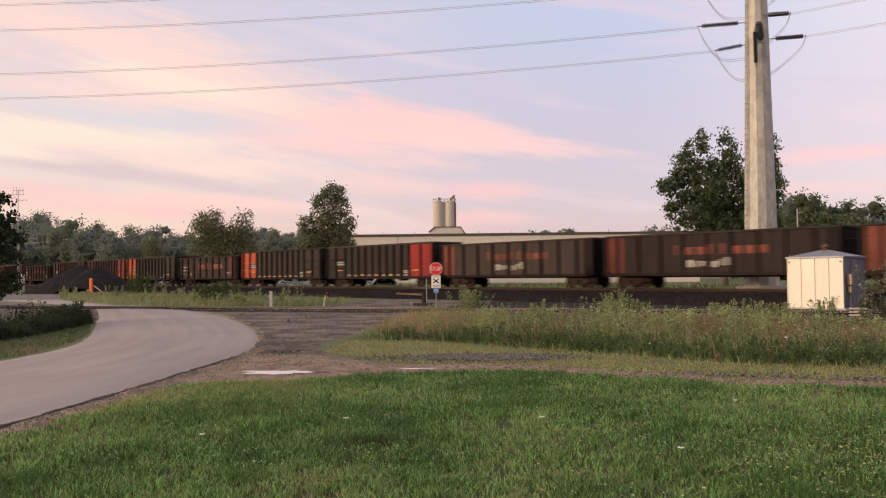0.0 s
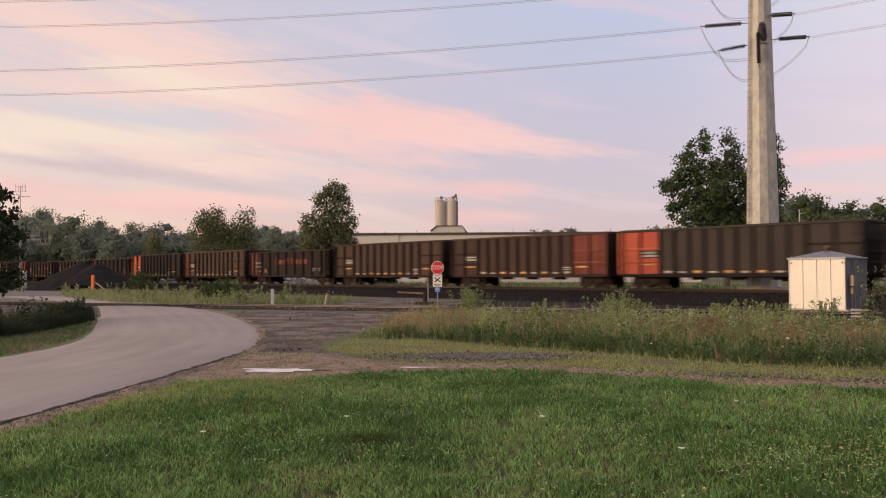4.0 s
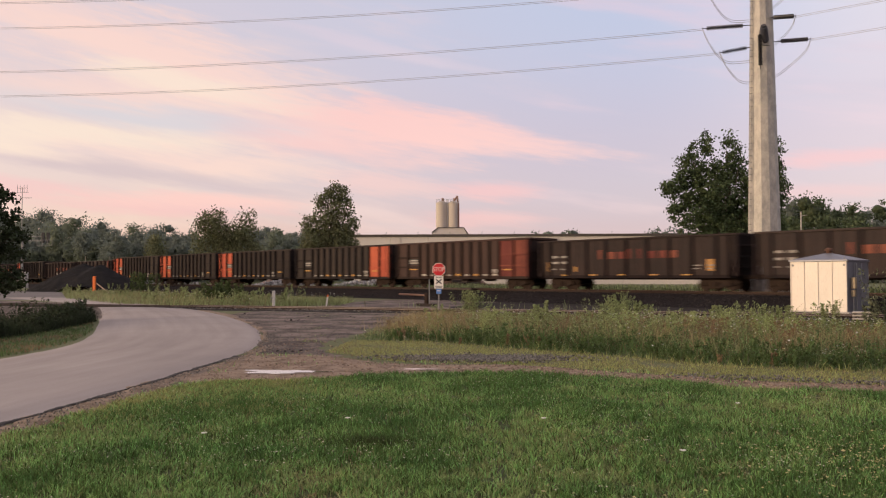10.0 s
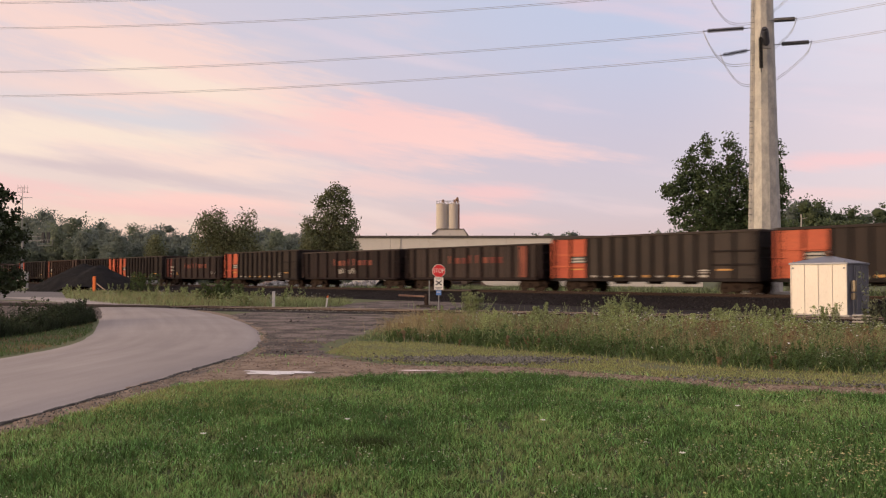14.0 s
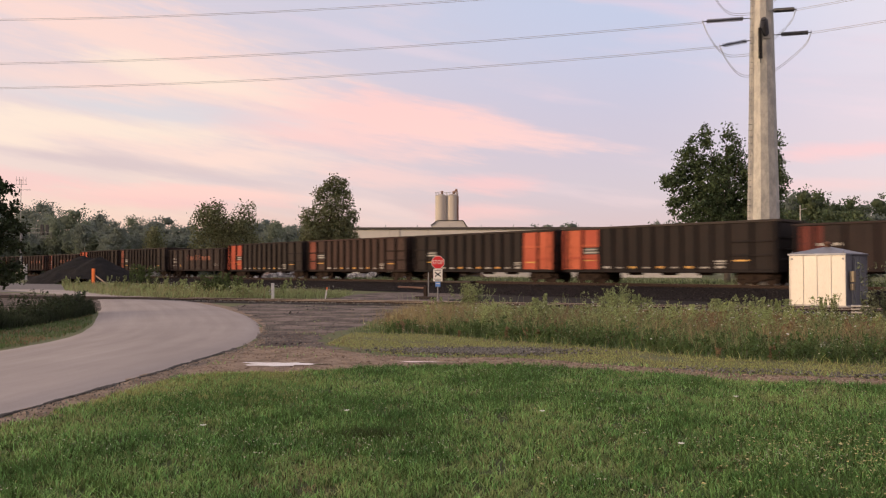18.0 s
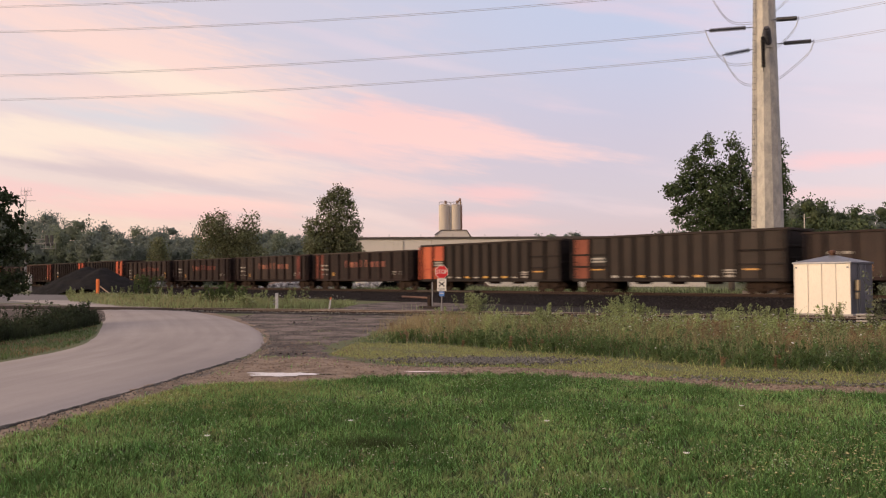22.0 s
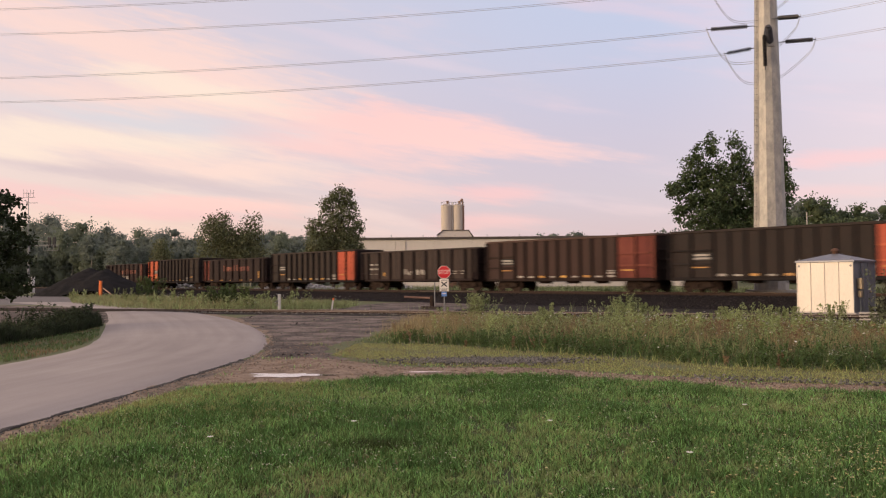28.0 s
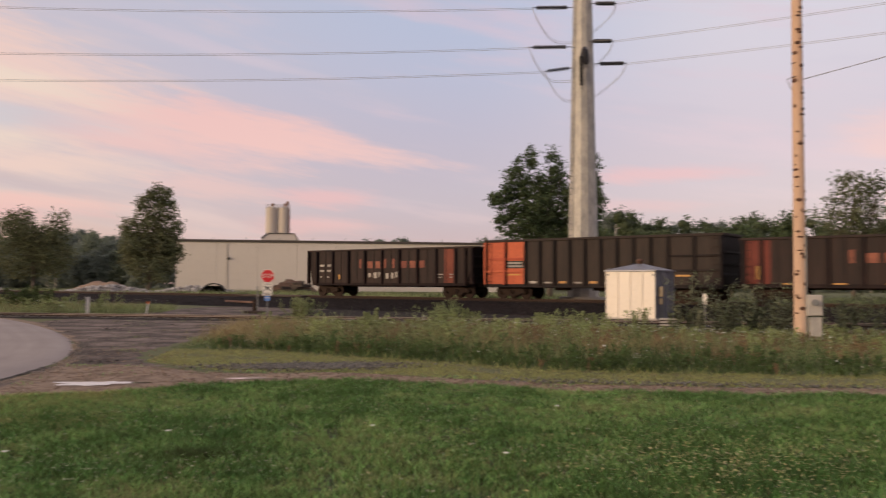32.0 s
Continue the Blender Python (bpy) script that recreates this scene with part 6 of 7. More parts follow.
def woods(name, spots, leaves, size, mats, seed, label):
    """A far belt of trees: many crowns and trunks, joined."""
    r = np.random.default_rng(seed)
    t = thing(name, Matrix.Identity(4), label, "woods", kind="stuff")
    groups, hearts = [[], []], [[], []]
    tv = bmesh.new()
    for x, y, h in spots:
        w = h * r.uniform(0.16, 0.24)
        lobes = [(x, y, h * 0.25, w * 1.2, w, h * 0.22), (x + r.normal(0, w * 0.3), y, h * 0.52, w * 1.1, w, h * 0.2), (x + r.normal(0, w * 0.35), y, h * 0.78, w * 0.9, w * 0.8, h * 0.17),
                 (x + r.normal(0, w * 0.9), y, h * r.uniform(0.5, 0.8), w * 0.7, w * 0.7, h * 0.15), (x + r.normal(0, w * 0.5), y, h * 0.9, w * 0.55, w * 0.55, h * 0.1)]
        pick = int(r.random() < 0.28)
        groups[pick].append(crown_points(lobes, leaves, r, h * 0.034, 0.12))
        for l in lobes:
            hearts[pick].append(np.array(l[:3]) + BALL_V * np.array(l[3:]) * 0.66 * r.uniform(0.5, 1.2, (len(BALL_V), 1)))
        if r.random() < 0.5:
            rod(tv, (x, y - w, 0), (x + r.normal(0, 0.3), y - w * 0.9, h * 0.55), 0.16, 0.08, 5)
    for g, m in zip(groups, mats):
        if g:
            v, f = leaf_quads(np.vstack(g), size, r, 0.2)
            raw("crowns", v, f, M[m], t)
    for hs, m in zip(hearts, mats):
        if hs:
            raw("inner_foliage", np.vstack(hs), (BALL_F[None] + (np.arange(len(hs)) * len(BALL_V))[:, None, None]).reshape(-1, 3), M[m], t)
    part("trunks", tv, M["birch"], t)
    return t


rw = np.random.default_rng(40)
left_spots = [(math.tan(radians(a)) * d, d, rw.uniform(7.5, 10.5)) for a in np.arange(-46, -8, 0.75) for d in (214 + rw.normal(0, 3),)]
for row, (dist, hh) in enumerate(((225, 14.0), (255, 17.6), (290, 21.3))):
    for az in np.arange(-46, -6.6, 0.95):
        a = az + rw.normal(0, 0.4)
        bump = 1 + 0.05 * math.sin(a * 0.9) + rw.normal(0, 0.065)
        d = dist + rw.normal(0, 8)
        fall = 1.04 - 0.2 * smooth((a + 25) / 6)
        left_spots.append((math.tan(radians(a)) * d, d, hh * bump * float(fall)))
woods("woods", left_spots, 3000, 0.31, ("leaf_hazed", "leaf_hazed2"), 41, "belt of green mixed woods with haze painted into the leaves")
right_spots = []
for dist, hh in ((185, 15.0), (215, 20.8)):
    for az in np.arange(20.2, 52, 0.85):
        a = az + rw.normal(0, 0.4)
        d = dist + rw.normal(0, 6)
        right_spots.append((math.tan(radians(a)) * d, d, hh * (1 + rw.normal(0, 0.07))))
woods("woods", right_spots, 2900, 0.34, ("leaf_right", "leaf_hazed"), 42, "belt of green woods beyond the steel pole")
back_spots = [(math.tan(radians(a)) * 300, 300 + rw.normal(0, 6), h) for a, h in ((6.4, 18.4), (7.1, 18.7), (7.9, 18.9), (8.3, 18.3), (14.3, 19.2), (14.8, 19.7), (15.3, 19.2), (-4, 14), (-2, 14), (0, 14), (3, 14), (11, 15), (17.5, 18), (19, 18))]
woods("woods", back_spots, 900, 0.45, ("leaf_hazed", "leaf_hazed2"), 43, "treetops showing over the warehouse roof")
# woods all round behind the camera, so that the place is closed
around = []
for az in np.arange(58, 306, 4.0):
    d = 170 + rw.normal(0, 10)
    around.append((math.sin(radians(az)) * d, math.cos(radians(az)) * d, 14 * (1 + rw.normal(0, 0.12))))
woods("woods", around, 160, 1.3, ("leaf_hazed", "leaf_hazed2"), 44, "belt of trees around the open ground")


# ---- lawn, weeds, flowers ----
def inside(px, py, poly):
    """Which points lie inside a closed outline."""
    poly = np.asarray(poly, float)
    hit = np.zeros(len(px), bool)
    x0, y0 = poly[-1]
    for x1, y1 in poly:
        c = ((y1 > py) != (y0 > py)) & (px < (x0 - x1) * (py - y1) / (y0 - y1 + 1e-12) + x1)
        hit ^= c
        x0, y0 = x1, y1
    return hit


def blades(name, px, py, h, w, material, seed, lean=0.35, parent=None, z=None, kind="stuff"):
    """Grass blades, each a narrow bent strip of two triangles."""
    r = np.random.default_rng(seed)
    n = len(px)
    a = r.uniform(0, 6.283, n)
    la = r.uniform(0, 6.283, n)
    ln = np.abs(r.normal(0, lean, n)) * h
    base = np.stack([px, py, height(px, py) if z is None else z], -1)
    side = np.stack([np.cos(a), np.sin(a), 0 * a], -1) * (w / 2)[:, None]
    off = np.stack([np.cos(la) * ln, np.sin(la) * ln, 0 * a], -1)
    mid = base + off * 0.3 + np.stack([0 * a, 0 * a, h * 0.55], -1)
    tip = base + off + np.stack([0 * a, 0 * a, h], -1)
    v = np.stack([base - side, base + side, mid + side * 0.7, mid - side * 0.7, tip], 1).reshape(-1, 3)
    k = np.arange(n) * 5
    f = np.concatenate([np.stack([k, k + 1, k + 2], -1), np.stack([k, k + 2, k + 3], -1), np.stack([k + 3, k + 2, k + 4], -1)])
    ob = raw(name, v, f, material, parent)
    return tagged(ob, kind=kind) if kind else ob


def scatter(n, az0, az1, r0, r1, poly, seed, power=1.0, patch=0.0, pscale=0.5):
    """Random places in a sector, inside an outline; patch: how far they gather in patches."""
    r = np.random.default_rng(seed)
    az = np.radians(r.uniform(az0, az1, n))
    rad = r0 + (r1 - r0) * r.random(n) ** power
    x, y = rad * np.sin(az), rad * np.cos(az)
    ok = inside(x, y, poly)
    x, y = x[ok], y[ok]
    if patch:
        q = np.array([noise.noise((a * pscale, b * pscale, seed * 1.7)) for a, b in zip(x, y)])
        ok = q * 1.6 + 0.5 > r.random(len(x)) * patch + (1 - patch) * 0.3
        x, y = x[ok], y[ok]
    return x, y


LAWN = [(-5.0, 3.0), (-4.62, 7.0), (-4.4, 9.2), (-4.15, 11.2), (-3.95, 12.4), (-3.5, 13.0), (-2.6, 13.1), (-1.9, 13.25), (-1.3, 13.75), (-0.8, 13.95), (0.1, 14.0), (0.5, 14.2), (1.1, 14.2), (2.8, 13.25), (4.3, 12.3), (6.2, 11.65), (9.0, 10.9), (14.0, 9.5), (22.0, 7.5), (22, 3), (0, 2)]
lawn = thing("lawn_grass", Matrix.Identity(4), "mown green lawn with clover and small white flowers", "grass", kind="stuff")
r9 = np.random.default_rng(50)
def patches(x, y, scale, seed):
    """Smooth random field over the ground, about -1 to 1."""
    return np.array([noise.noise((p * scale, q * scale, seed)) + 0.5 * noise.noise((p * scale * 2.7, q * scale * 2.7, seed + 5)) for p, q in zip(x, y)])


x, y = scatter(460000, -30, 46, 5.4, 15.0, LAWN, 51, 0.92)
ragged = inside(x + 0.38 * patches(x, y, 1.6, 25.0), y + 0.38 * patches(x, y, 1.6, 29.0), LAWN)
x, y = x[ragged], y[ragged]
tone = patches(x, y, 0.55, 4.0) * 0.95 + patches(x, y, 2.6, 8.0) * 0.6 + r9.normal(0.0, 0.38, len(x)) + 0.55 * smooth((-2.4 - x) / 1.4) * smooth((y - 8.0) / 3.0)
tuftiness = patches(x, y, 5.5, 14.0) * 0.8 + patches(x, y, 1.4, 17.0) * 0.35
keep = tuftiness + r9.normal(0, 0.25, len(x)) > -0.16
x, y, tone, tuftiness = x[keep], y[keep], tone[keep], tuftiness[keep]
tall = np.clip(1 + 0.55 * tuftiness, 0.45, 1.8)
for nm, sel, mat_, lo_, hi_, wd_ in (("grass_blades", (tone > -0.2) & (tone < 0.38), "grass", 0.035, 0.092, 0.0105), ("dark_blades", tone <= -0.2, "grass_dark", 0.04, 0.105, 0.0105), ("pale_blades", tone >= 0.38, "clover", 0.024, 0.062, 0.0135)):
    n_ = int(sel.sum())
    blades(nm, x[sel], y[sel], r9.uniform(lo_, hi_, n_) * tall[sel], r9.uniform(0.6, 1.4, n_) * wd_, M[mat_], 52 + len(nm), 0.75, lawn)
NEAR = [(-4.6, 5.6), (-4.7, -2.5), (-1.8, -5.0), (4.0, -3.4), (7.0, -2.8), (7.0, 5.6)]
x, y = scatter(90000, -180, 180, 0.5, 5.5, NEAR, 151, 0.6)
tone = patches(x, y, 0.55, 4.0) + r9.normal(0, 0.35, len(x))
for nm, sel, mat_ in (("underfoot_blades", tone > -0.1, "grass"), ("underfoot_dark_blades", tone <= -0.1, "grass_dark")):
    n_ = int(sel.sum())
    blades(nm, x[sel], y[sel], r9.uniform(0.03, 0.085, n_), r9.uniform(0.006, 0.013, n_), M[mat_], 152 + len(nm), 0.75, lawn)
x, y = scatter(60000, -30, 46, 5.4, 15.0, LAWN, 53, 1.0)
sel = patches(x, y, 0.9, 21.0) + r9.normal(0, 0.15, len(x)) > 0.22
x, y = x[sel], y[sel]
blades("clover_blades", x, y, r9.uniform(0.03, 0.06, len(x)), r9.uniform(0.014, 0.026, len(x)), M["clover"], 54, 1.1, lawn)
x, y = scatter(90000, -30, 6, 6.5, 15.0, LAWN, 161, 1.0)
sel = patches(x, y, 1.1, 162.0) * 0.5 + r9.normal(0, 0.2, len(x)) + 1.2 * smooth((-0.6 - x) / 2.2) * smooth((y - 7.5) / 4.0) > 0.75
x, y = x[sel], y[sel]
blades("brown_edge_blades", x, y, r9.uniform(0.03, 0.085, len(x)), r9.uniform(0.009, 0.015, len(x)), M["olive"], 163, 0.9, lawn)
x, y = scatter(60000, -30, 46, 5.4, 15.0, LAWN, 55, 1.0)
sel = patches(x, y, 0.7, 31.0) + r9.normal(0, 0.2, len(x)) > 0.25
x, y = x[sel], y[sel]
blades("dry_blades", x, y, r9.uniform(0.03, 0.065, len(x)), r9.uniform(0.006, 0.011, len(x)), M["dry"], 56, 0.9, lawn)


def blossoms(name, px, py, pz, size, material, seed, parent):
    """Small flat flower heads."""
    r = np.random.default_rng(seed)
    n = len(px)
    a = np.linspace(0, 2 * math.pi, 6, endpoint=False)
    s = size * r.uniform(0.6, 1.3, (n, 1))
    v = np.stack([px[:, None] + np.cos(a) * s, py[:, None] + np.sin(a) * s, pz[:, None] + r.normal(0, 0.25, (n, 6)) * s], -1)
    return tagged(raw(name, v.reshape(-1, 3), np.arange(n * 6).reshape(n, 6), material, parent), kind="stuff")


x, y = scatter(10000, -30, 46, 5.6, 14.5, LAWN, 57, 0.8, 1.0, 0.9)
blossoms("clover_flowers", x, y, r9.uniform(0.08, 0.12, len(x)), 0.0065, M["clover_head"], 58, lawn)
x, y = scatter(1600, 6, 46, 5.6, 13.0, LAWN, 59, 0.8, 1.0, 0.5)
blossoms("yellow_flowers", x, y, r9.uniform(0.05, 0.08, len(x)), 0.010, M["yellow"], 60, lawn)
x, y = r9.normal(4.0, 0.9, 1300), r9.normal(6.9, 0.7, 1300)
blossoms("yellow_patch_flowers", x, y, r9.uniform(0.05, 0.085, len(x)), 0.011, M["yellow"], 160, lawn)
# single larger white blooms and a dark tuft
for fx, fy in ((-1.04, 8.86), (1.01, 8.84), (-2.3, 8.0), (2.0, 7.2), (3.4, 9.9)):
    fl = thing("wild_flower", pose(fx, fy, 0), "single white flower head standing in the lawn", "flower", "lawn flowers")
    part("stem", rodded(((0, 0, 0), (0.01, 0, 0.13), 0.004, 0.003, 5)), M["grass"], fl)
    bm = bmesh.new()
    for q in range(7):
        a = q * 2 * math.pi / 7
        box(bm, (0, 0, 0), (0.026, 0.012, 0.004), 0, pose(0.01 + 0.016 * math.cos(a), 0.016 * math.sin(a), 0.135, 0, -20, math.degrees(a)))
    part("petals", bm, M["petal"], fl)
tuft = thing("grass_tuft", pose(-0.69, 7.98, 0), "darker tuft of longer grass in the lawn", "grass")
rr = np.random.default_rng(61)
tx, ty = rr.normal(0, 0.19, 1100), rr.normal(0, 0.11, 1100)
blades("tuft_leaf", tx, ty, rr.uniform(0.05, 0.13, 1100), rr.uniform(0.007, 0.011, 1100), M["shrub"], 62, 0.5, tuft, z=tx * 0)

# short yellowish grass between and beside the wheel tracks
MID = [(-2.6, 18.2), (-0.9, 16.0), (1.2, 15.5), (3.0, 14.3), (4.55, 13.2), (6.5, 12.55), (9.4, 11.8), (14.4, 10.4), (22.4, 8.4), (23, 11.0), (14.6, 12.6), (9.8, 13.8), (7.4, 14.6), (5.1, 15.3), (3.56, 17.3), (1.43, 19.2), (-0.3, 21.2), (-2.4, 21.6)]
verge_grass = thing("verge_grass", Matrix.Identity(4), "short yellow-green grass beside the dirt track", "grass", kind="stuff")
x, y = scatter(210000, -10, 62, 10.5, 23, MID, 63, 1.0)
sel = (patches(x, y, 0.9, 91.0) + r9.normal(0, 0.25, len(x)) > -0.3) & ~((np.hypot((x - 0.75) / 1.5, (y - 16.7) / 0.55) < 1.0) & (r9.random(len(x)) < 0.8))
x, y = x[sel], y[sel]
blades("verge_blades", x, y, r9.uniform(0.015, 0.045, len(x)), r9.uniform(0.008, 0.014, len(x)), M["olive"], 64, 0.6, verge_grass)
x, y = scatter(16000, -10, 62, 10.5, 23, MID, 65, 1.0)
blades("verge_dry_blades", x, y, r9.uniform(0.015, 0.06, len(x)), r9.uniform(0.008, 0.013, len(x)), M["dry"], 66, 0.6, verge_grass)
APRON = [(-4.2, 16.0), (-4.4, 19.4), (-5.1, 23.2), (-6.5, 28.0), (-9.0, 35.0), (-9.3, 39.0), (-1.4, 39.0), (-1.8, 34.0), (-2.2, 28.0), (-2.8, 23.0), (-3.0, 20.2), (-2.5, 17.6)]
ax_, ay_ = scatter(3600, -24, 0, 15, 40, APRON, 69)
loose = stones("apron_stones", lambda r, n: np.stack([ax_, ay_, np.full(n, 0.02)], -1), len(ax_), 0.022, M["stone"], apron, 70)
sel = patches(ax_, ay_, 0.8, 41.0) > 0.45
stones("dark_apron_stones", lambda r, n: np.stack([ax_[sel] + 0.1, ay_[sel] + r.normal(0, 0.3, n), np.full(n, 0.02)], -1), int(sel.sum()), 0.04, M["chunk"], apron, 71)
vx = np.interp(np.linspace(5, 24, 1600), [p[1] for p in ROAD_OUT], [p[0] for p in ROAD_OUT])
stones("verge_stones", lambda r, n: np.stack([vx + 0.08 + np.abs(r.normal(0, 0.22, n)), np.linspace(5, 24, n), np.full(n, 0.02)], -1), 1600, 0.013, M["stone"], verge_grass, 72)
stones("gravel_stones", lambda r, n: np.stack([0.75 + r.normal(0, 0.85, n), 16.7 + r.normal(0, 0.36, n), np.full(n, 0.02)], -1), 2600, 0.03, M["stone"], verge_grass, 67)
stones("track_stones", lambda r, n: np.stack([3.6 + 6 * (q := r.random(n)), 13.75 - 2.0 * q + r.normal(0, 0.2, n), np.full(n, 0.02)], -1), 500, 0.03, M["stone"], verge_grass, 68)

kx = np.interp(np.linspace(0, 1, 2600), np.linspace(0, 1, len(PATH_N)), [p[0] for p in PATH_N])
ky = np.interp(np.linspace(0, 1, 2600), np.linspace(0, 1, len(PATH_N)), [p[1] for p in PATH_N])
fx_ = np.interp(np.linspace(0, 1, 2600), np.linspace(0, 1, len(PATH_F)), [p[0] for p in PATH_F])
fy_ = np.interp(np.linspace(0, 1, 2600), np.linspace(0, 1, len(PATH_F)), [p[1] for p in PATH_F])
uu = r9.random(2600)
cx_, cy_ = kx + (fx_ - kx) * uu, ky + (fy_ - ky) * uu
dry_ = (np.hypot((cx_ + 2.75) / 0.95, (cy_ - 14.25) / 0.45) > 1) & (np.hypot((cx_ + 0.4) / 0.6, (cy_ - 14.6) / 0.2) > 1)
stones("dirt_clods", lambda r, n: np.stack([cx_[dry_], cy_[dry_], np.full(n, 0.02)], -1), int(dry_.sum()), 0.022, M["clod"], verge_grass, 73)
lx_, ly_ = scatter(1500, -18, 0, 14, 24, [(-4.1, 15.0), (-4.3, 19.0), (-4.8, 22.0), (-2.6, 22.0), (-1.6, 17.0), (-1.0, 15.0)], 74)
stones("dark_clods", lambda r, n: np.stack([lx_, ly_, np.full(n, 0.02)], -1), len(lx_), 0.018, M["clod"], verge_grass, 75)
EDGE = [(-4.6, 8.0), (-4.2, 12.0), (-4.1, 14.6), (-4.0, 17.5), (-2.8, 18.4), (-0.9, 16.4), (1.2, 15.8), (3.0, 14.5), (6.5, 12.7), (14.4, 10.6), (22, 8.6), (22, 7.0), (14, 9.0), (6.2, 11.2), (2.8, 12.8), (1.1, 13.9), (-0.8, 14.0), (-2.9, 13.5), (-3.9, 11.4), (-4.3, 8.0)]
x, y = scatter(60000, -36, 66, 8, 23, EDGE, 120)
sel = (patches(x, y, 1.3, 51.0) + r9.normal(0, 0.15, len(x)) > 0.30) & ~((x > -3.7) & (x < 0.4) & (y > 12.9) & (y < 15.0))
x, y = x[sel], y[sel]
blades("creeping_grass", x, y, r9.uniform(0.03, 0.09, len(x)), r9.uniform(0.01, 0.018, len(x)), M["grass"], 121, 0.8, verge_grass)
x, y = scatter(30000, -24, 4, 15, 40, APRON + [(-2.5, 17.6)], 122)
sel = patches(x, y, 0.7, 61.0) + r9.normal(0, 0.12, len(x)) > 0.55
x, y = x[sel], y[sel]
blades("apron_grass", x, y, r9.uniform(0.03, 0.1, len(x)), r9.uniform(0.012, 0.02, len(x)), M["weed"], 123, 0.8, verge_grass)

# the tall weeds between the track and the siding
WEEDS = [(-2.6, 21.6), (-0.3, 20.9), (1.43, 18.9), (3.56, 17.0), (5.1, 15.1), (7.4, 14.2), (9.8, 13.4), (14.6, 12.2), (24, 9.6), (34, 16), (26.0, 27.0), (16.0, 31.2), (12.0, 32.6), (6.0, 35.0), (1.0, 37.0), (-0.8, 37.6), (-1.2, 33.0), (-1.6, 28.0), (-2.2, 24.0)]
weeds = thing("weed_bank", Matrix.Identity(4), "bank of tall wild grass and weeds along the siding", "weeds", kind="stuff")


def edge_fall(x, y):
    """Height of the weeds: they shrink towards their front edge and down the bank to the siding."""
    front = np.interp(x, [-3, -0.3, 1.4, 3.6, 5.1, 7.4, 9.8, 14.6, 24], [21.6, 20.9, 18.9, 17.0, 15.1, 14.2, 13.4, 12.2, 9.6])
    rim = (38.34 * 1.0) / (y + 0.3955 * x + 1e-6)          # 1 at the siding, more in front of it
    bank = np.clip(1.55 - 1.5 / rim, 0.06, 0.62) * (1 - 0.35 * smooth((x - 7.5) / 5.0))
    return 0.9 * bank * (0.32 + 0.68 * smooth((y - front) / 2.4)) * (0.42 + 0.58 * smooth((x + 2.6) / 4.6))


x, y = scatter(105000, -8, 60, 13, 38, WEEDS, 70, 1.0)
tone = patches(x, y, 0.5, 3.0) + r9.normal(0, 0.3, len(x))
FRONT_X, FRONT_Y = [-3, -0.3, 1.4, 3.6, 5.1, 7.4, 9.8, 14.6, 24], [21.6, 20.9, 18.9, 17.0, 15.1, 14.2, 13.4, 12.2, 9.6]
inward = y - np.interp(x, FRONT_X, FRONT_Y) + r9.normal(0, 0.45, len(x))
lump = np.clip(0.9 + 0.5 * patches(x, y, 1.1, 6.0), 0.4, 1.5)
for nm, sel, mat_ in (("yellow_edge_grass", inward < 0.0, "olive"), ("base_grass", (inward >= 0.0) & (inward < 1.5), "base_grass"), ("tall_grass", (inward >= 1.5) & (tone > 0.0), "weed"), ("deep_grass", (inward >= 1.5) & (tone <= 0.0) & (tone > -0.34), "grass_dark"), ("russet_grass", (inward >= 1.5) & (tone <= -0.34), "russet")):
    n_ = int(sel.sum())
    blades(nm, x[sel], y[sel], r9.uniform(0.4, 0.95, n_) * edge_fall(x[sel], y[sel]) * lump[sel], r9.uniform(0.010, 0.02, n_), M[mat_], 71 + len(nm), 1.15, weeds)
x, y = scatter(50000, -8, 60, 13, 38, WEEDS, 72, 1.0)
sel = patches(x, y, 0.45, 9.0) + r9.normal(0, 0.15, len(x)) + 0.35 * smooth((2.5 - x) / 3.0) - 0.6 * smooth((3.5 - (y - np.interp(x, FRONT_X, FRONT_Y))) / 2.0) > 0.12
x, y = x[sel], y[sel]
blades("seed_grass", x, y, r9.uniform(0.6, 1.2, len(x)) * edge_fall(x, y), r9.uniform(0.008, 0.018, len(x)), M["dry"], 73, 0.4, weeds)
x, y = r9.normal(-0.2, 0.7, 5200), r9.normal(27.0, 1.7, 5200)
blades("tan_plume_grass", x, y, r9.uniform(0.25, 0.6, len(x)), r9.uniform(0.008, 0.016, len(x)), M["dry"], 173, 0.5, weeds)
x, y = scatter(7000, -8, 60, 14, 37, WEEDS, 74, 1.0, 0.9, 0.5)
blossoms("white_weed_flowers", x, y, r9.uniform(0.8, 1.25, len(x)) * edge_fall(x, y), 0.017, M["clover_head"], 75, weeds)
x, y = scatter(500, 1, 60, 14, 37, WEEDS, 76, 1.0, 0.9, 0.5)
blossoms("yellow_weed_flowers", x, y, r9.uniform(0.8, 1.2, len(x)) * edge_fall(x, y), 0.02, M["yellow"], 77, weeds)


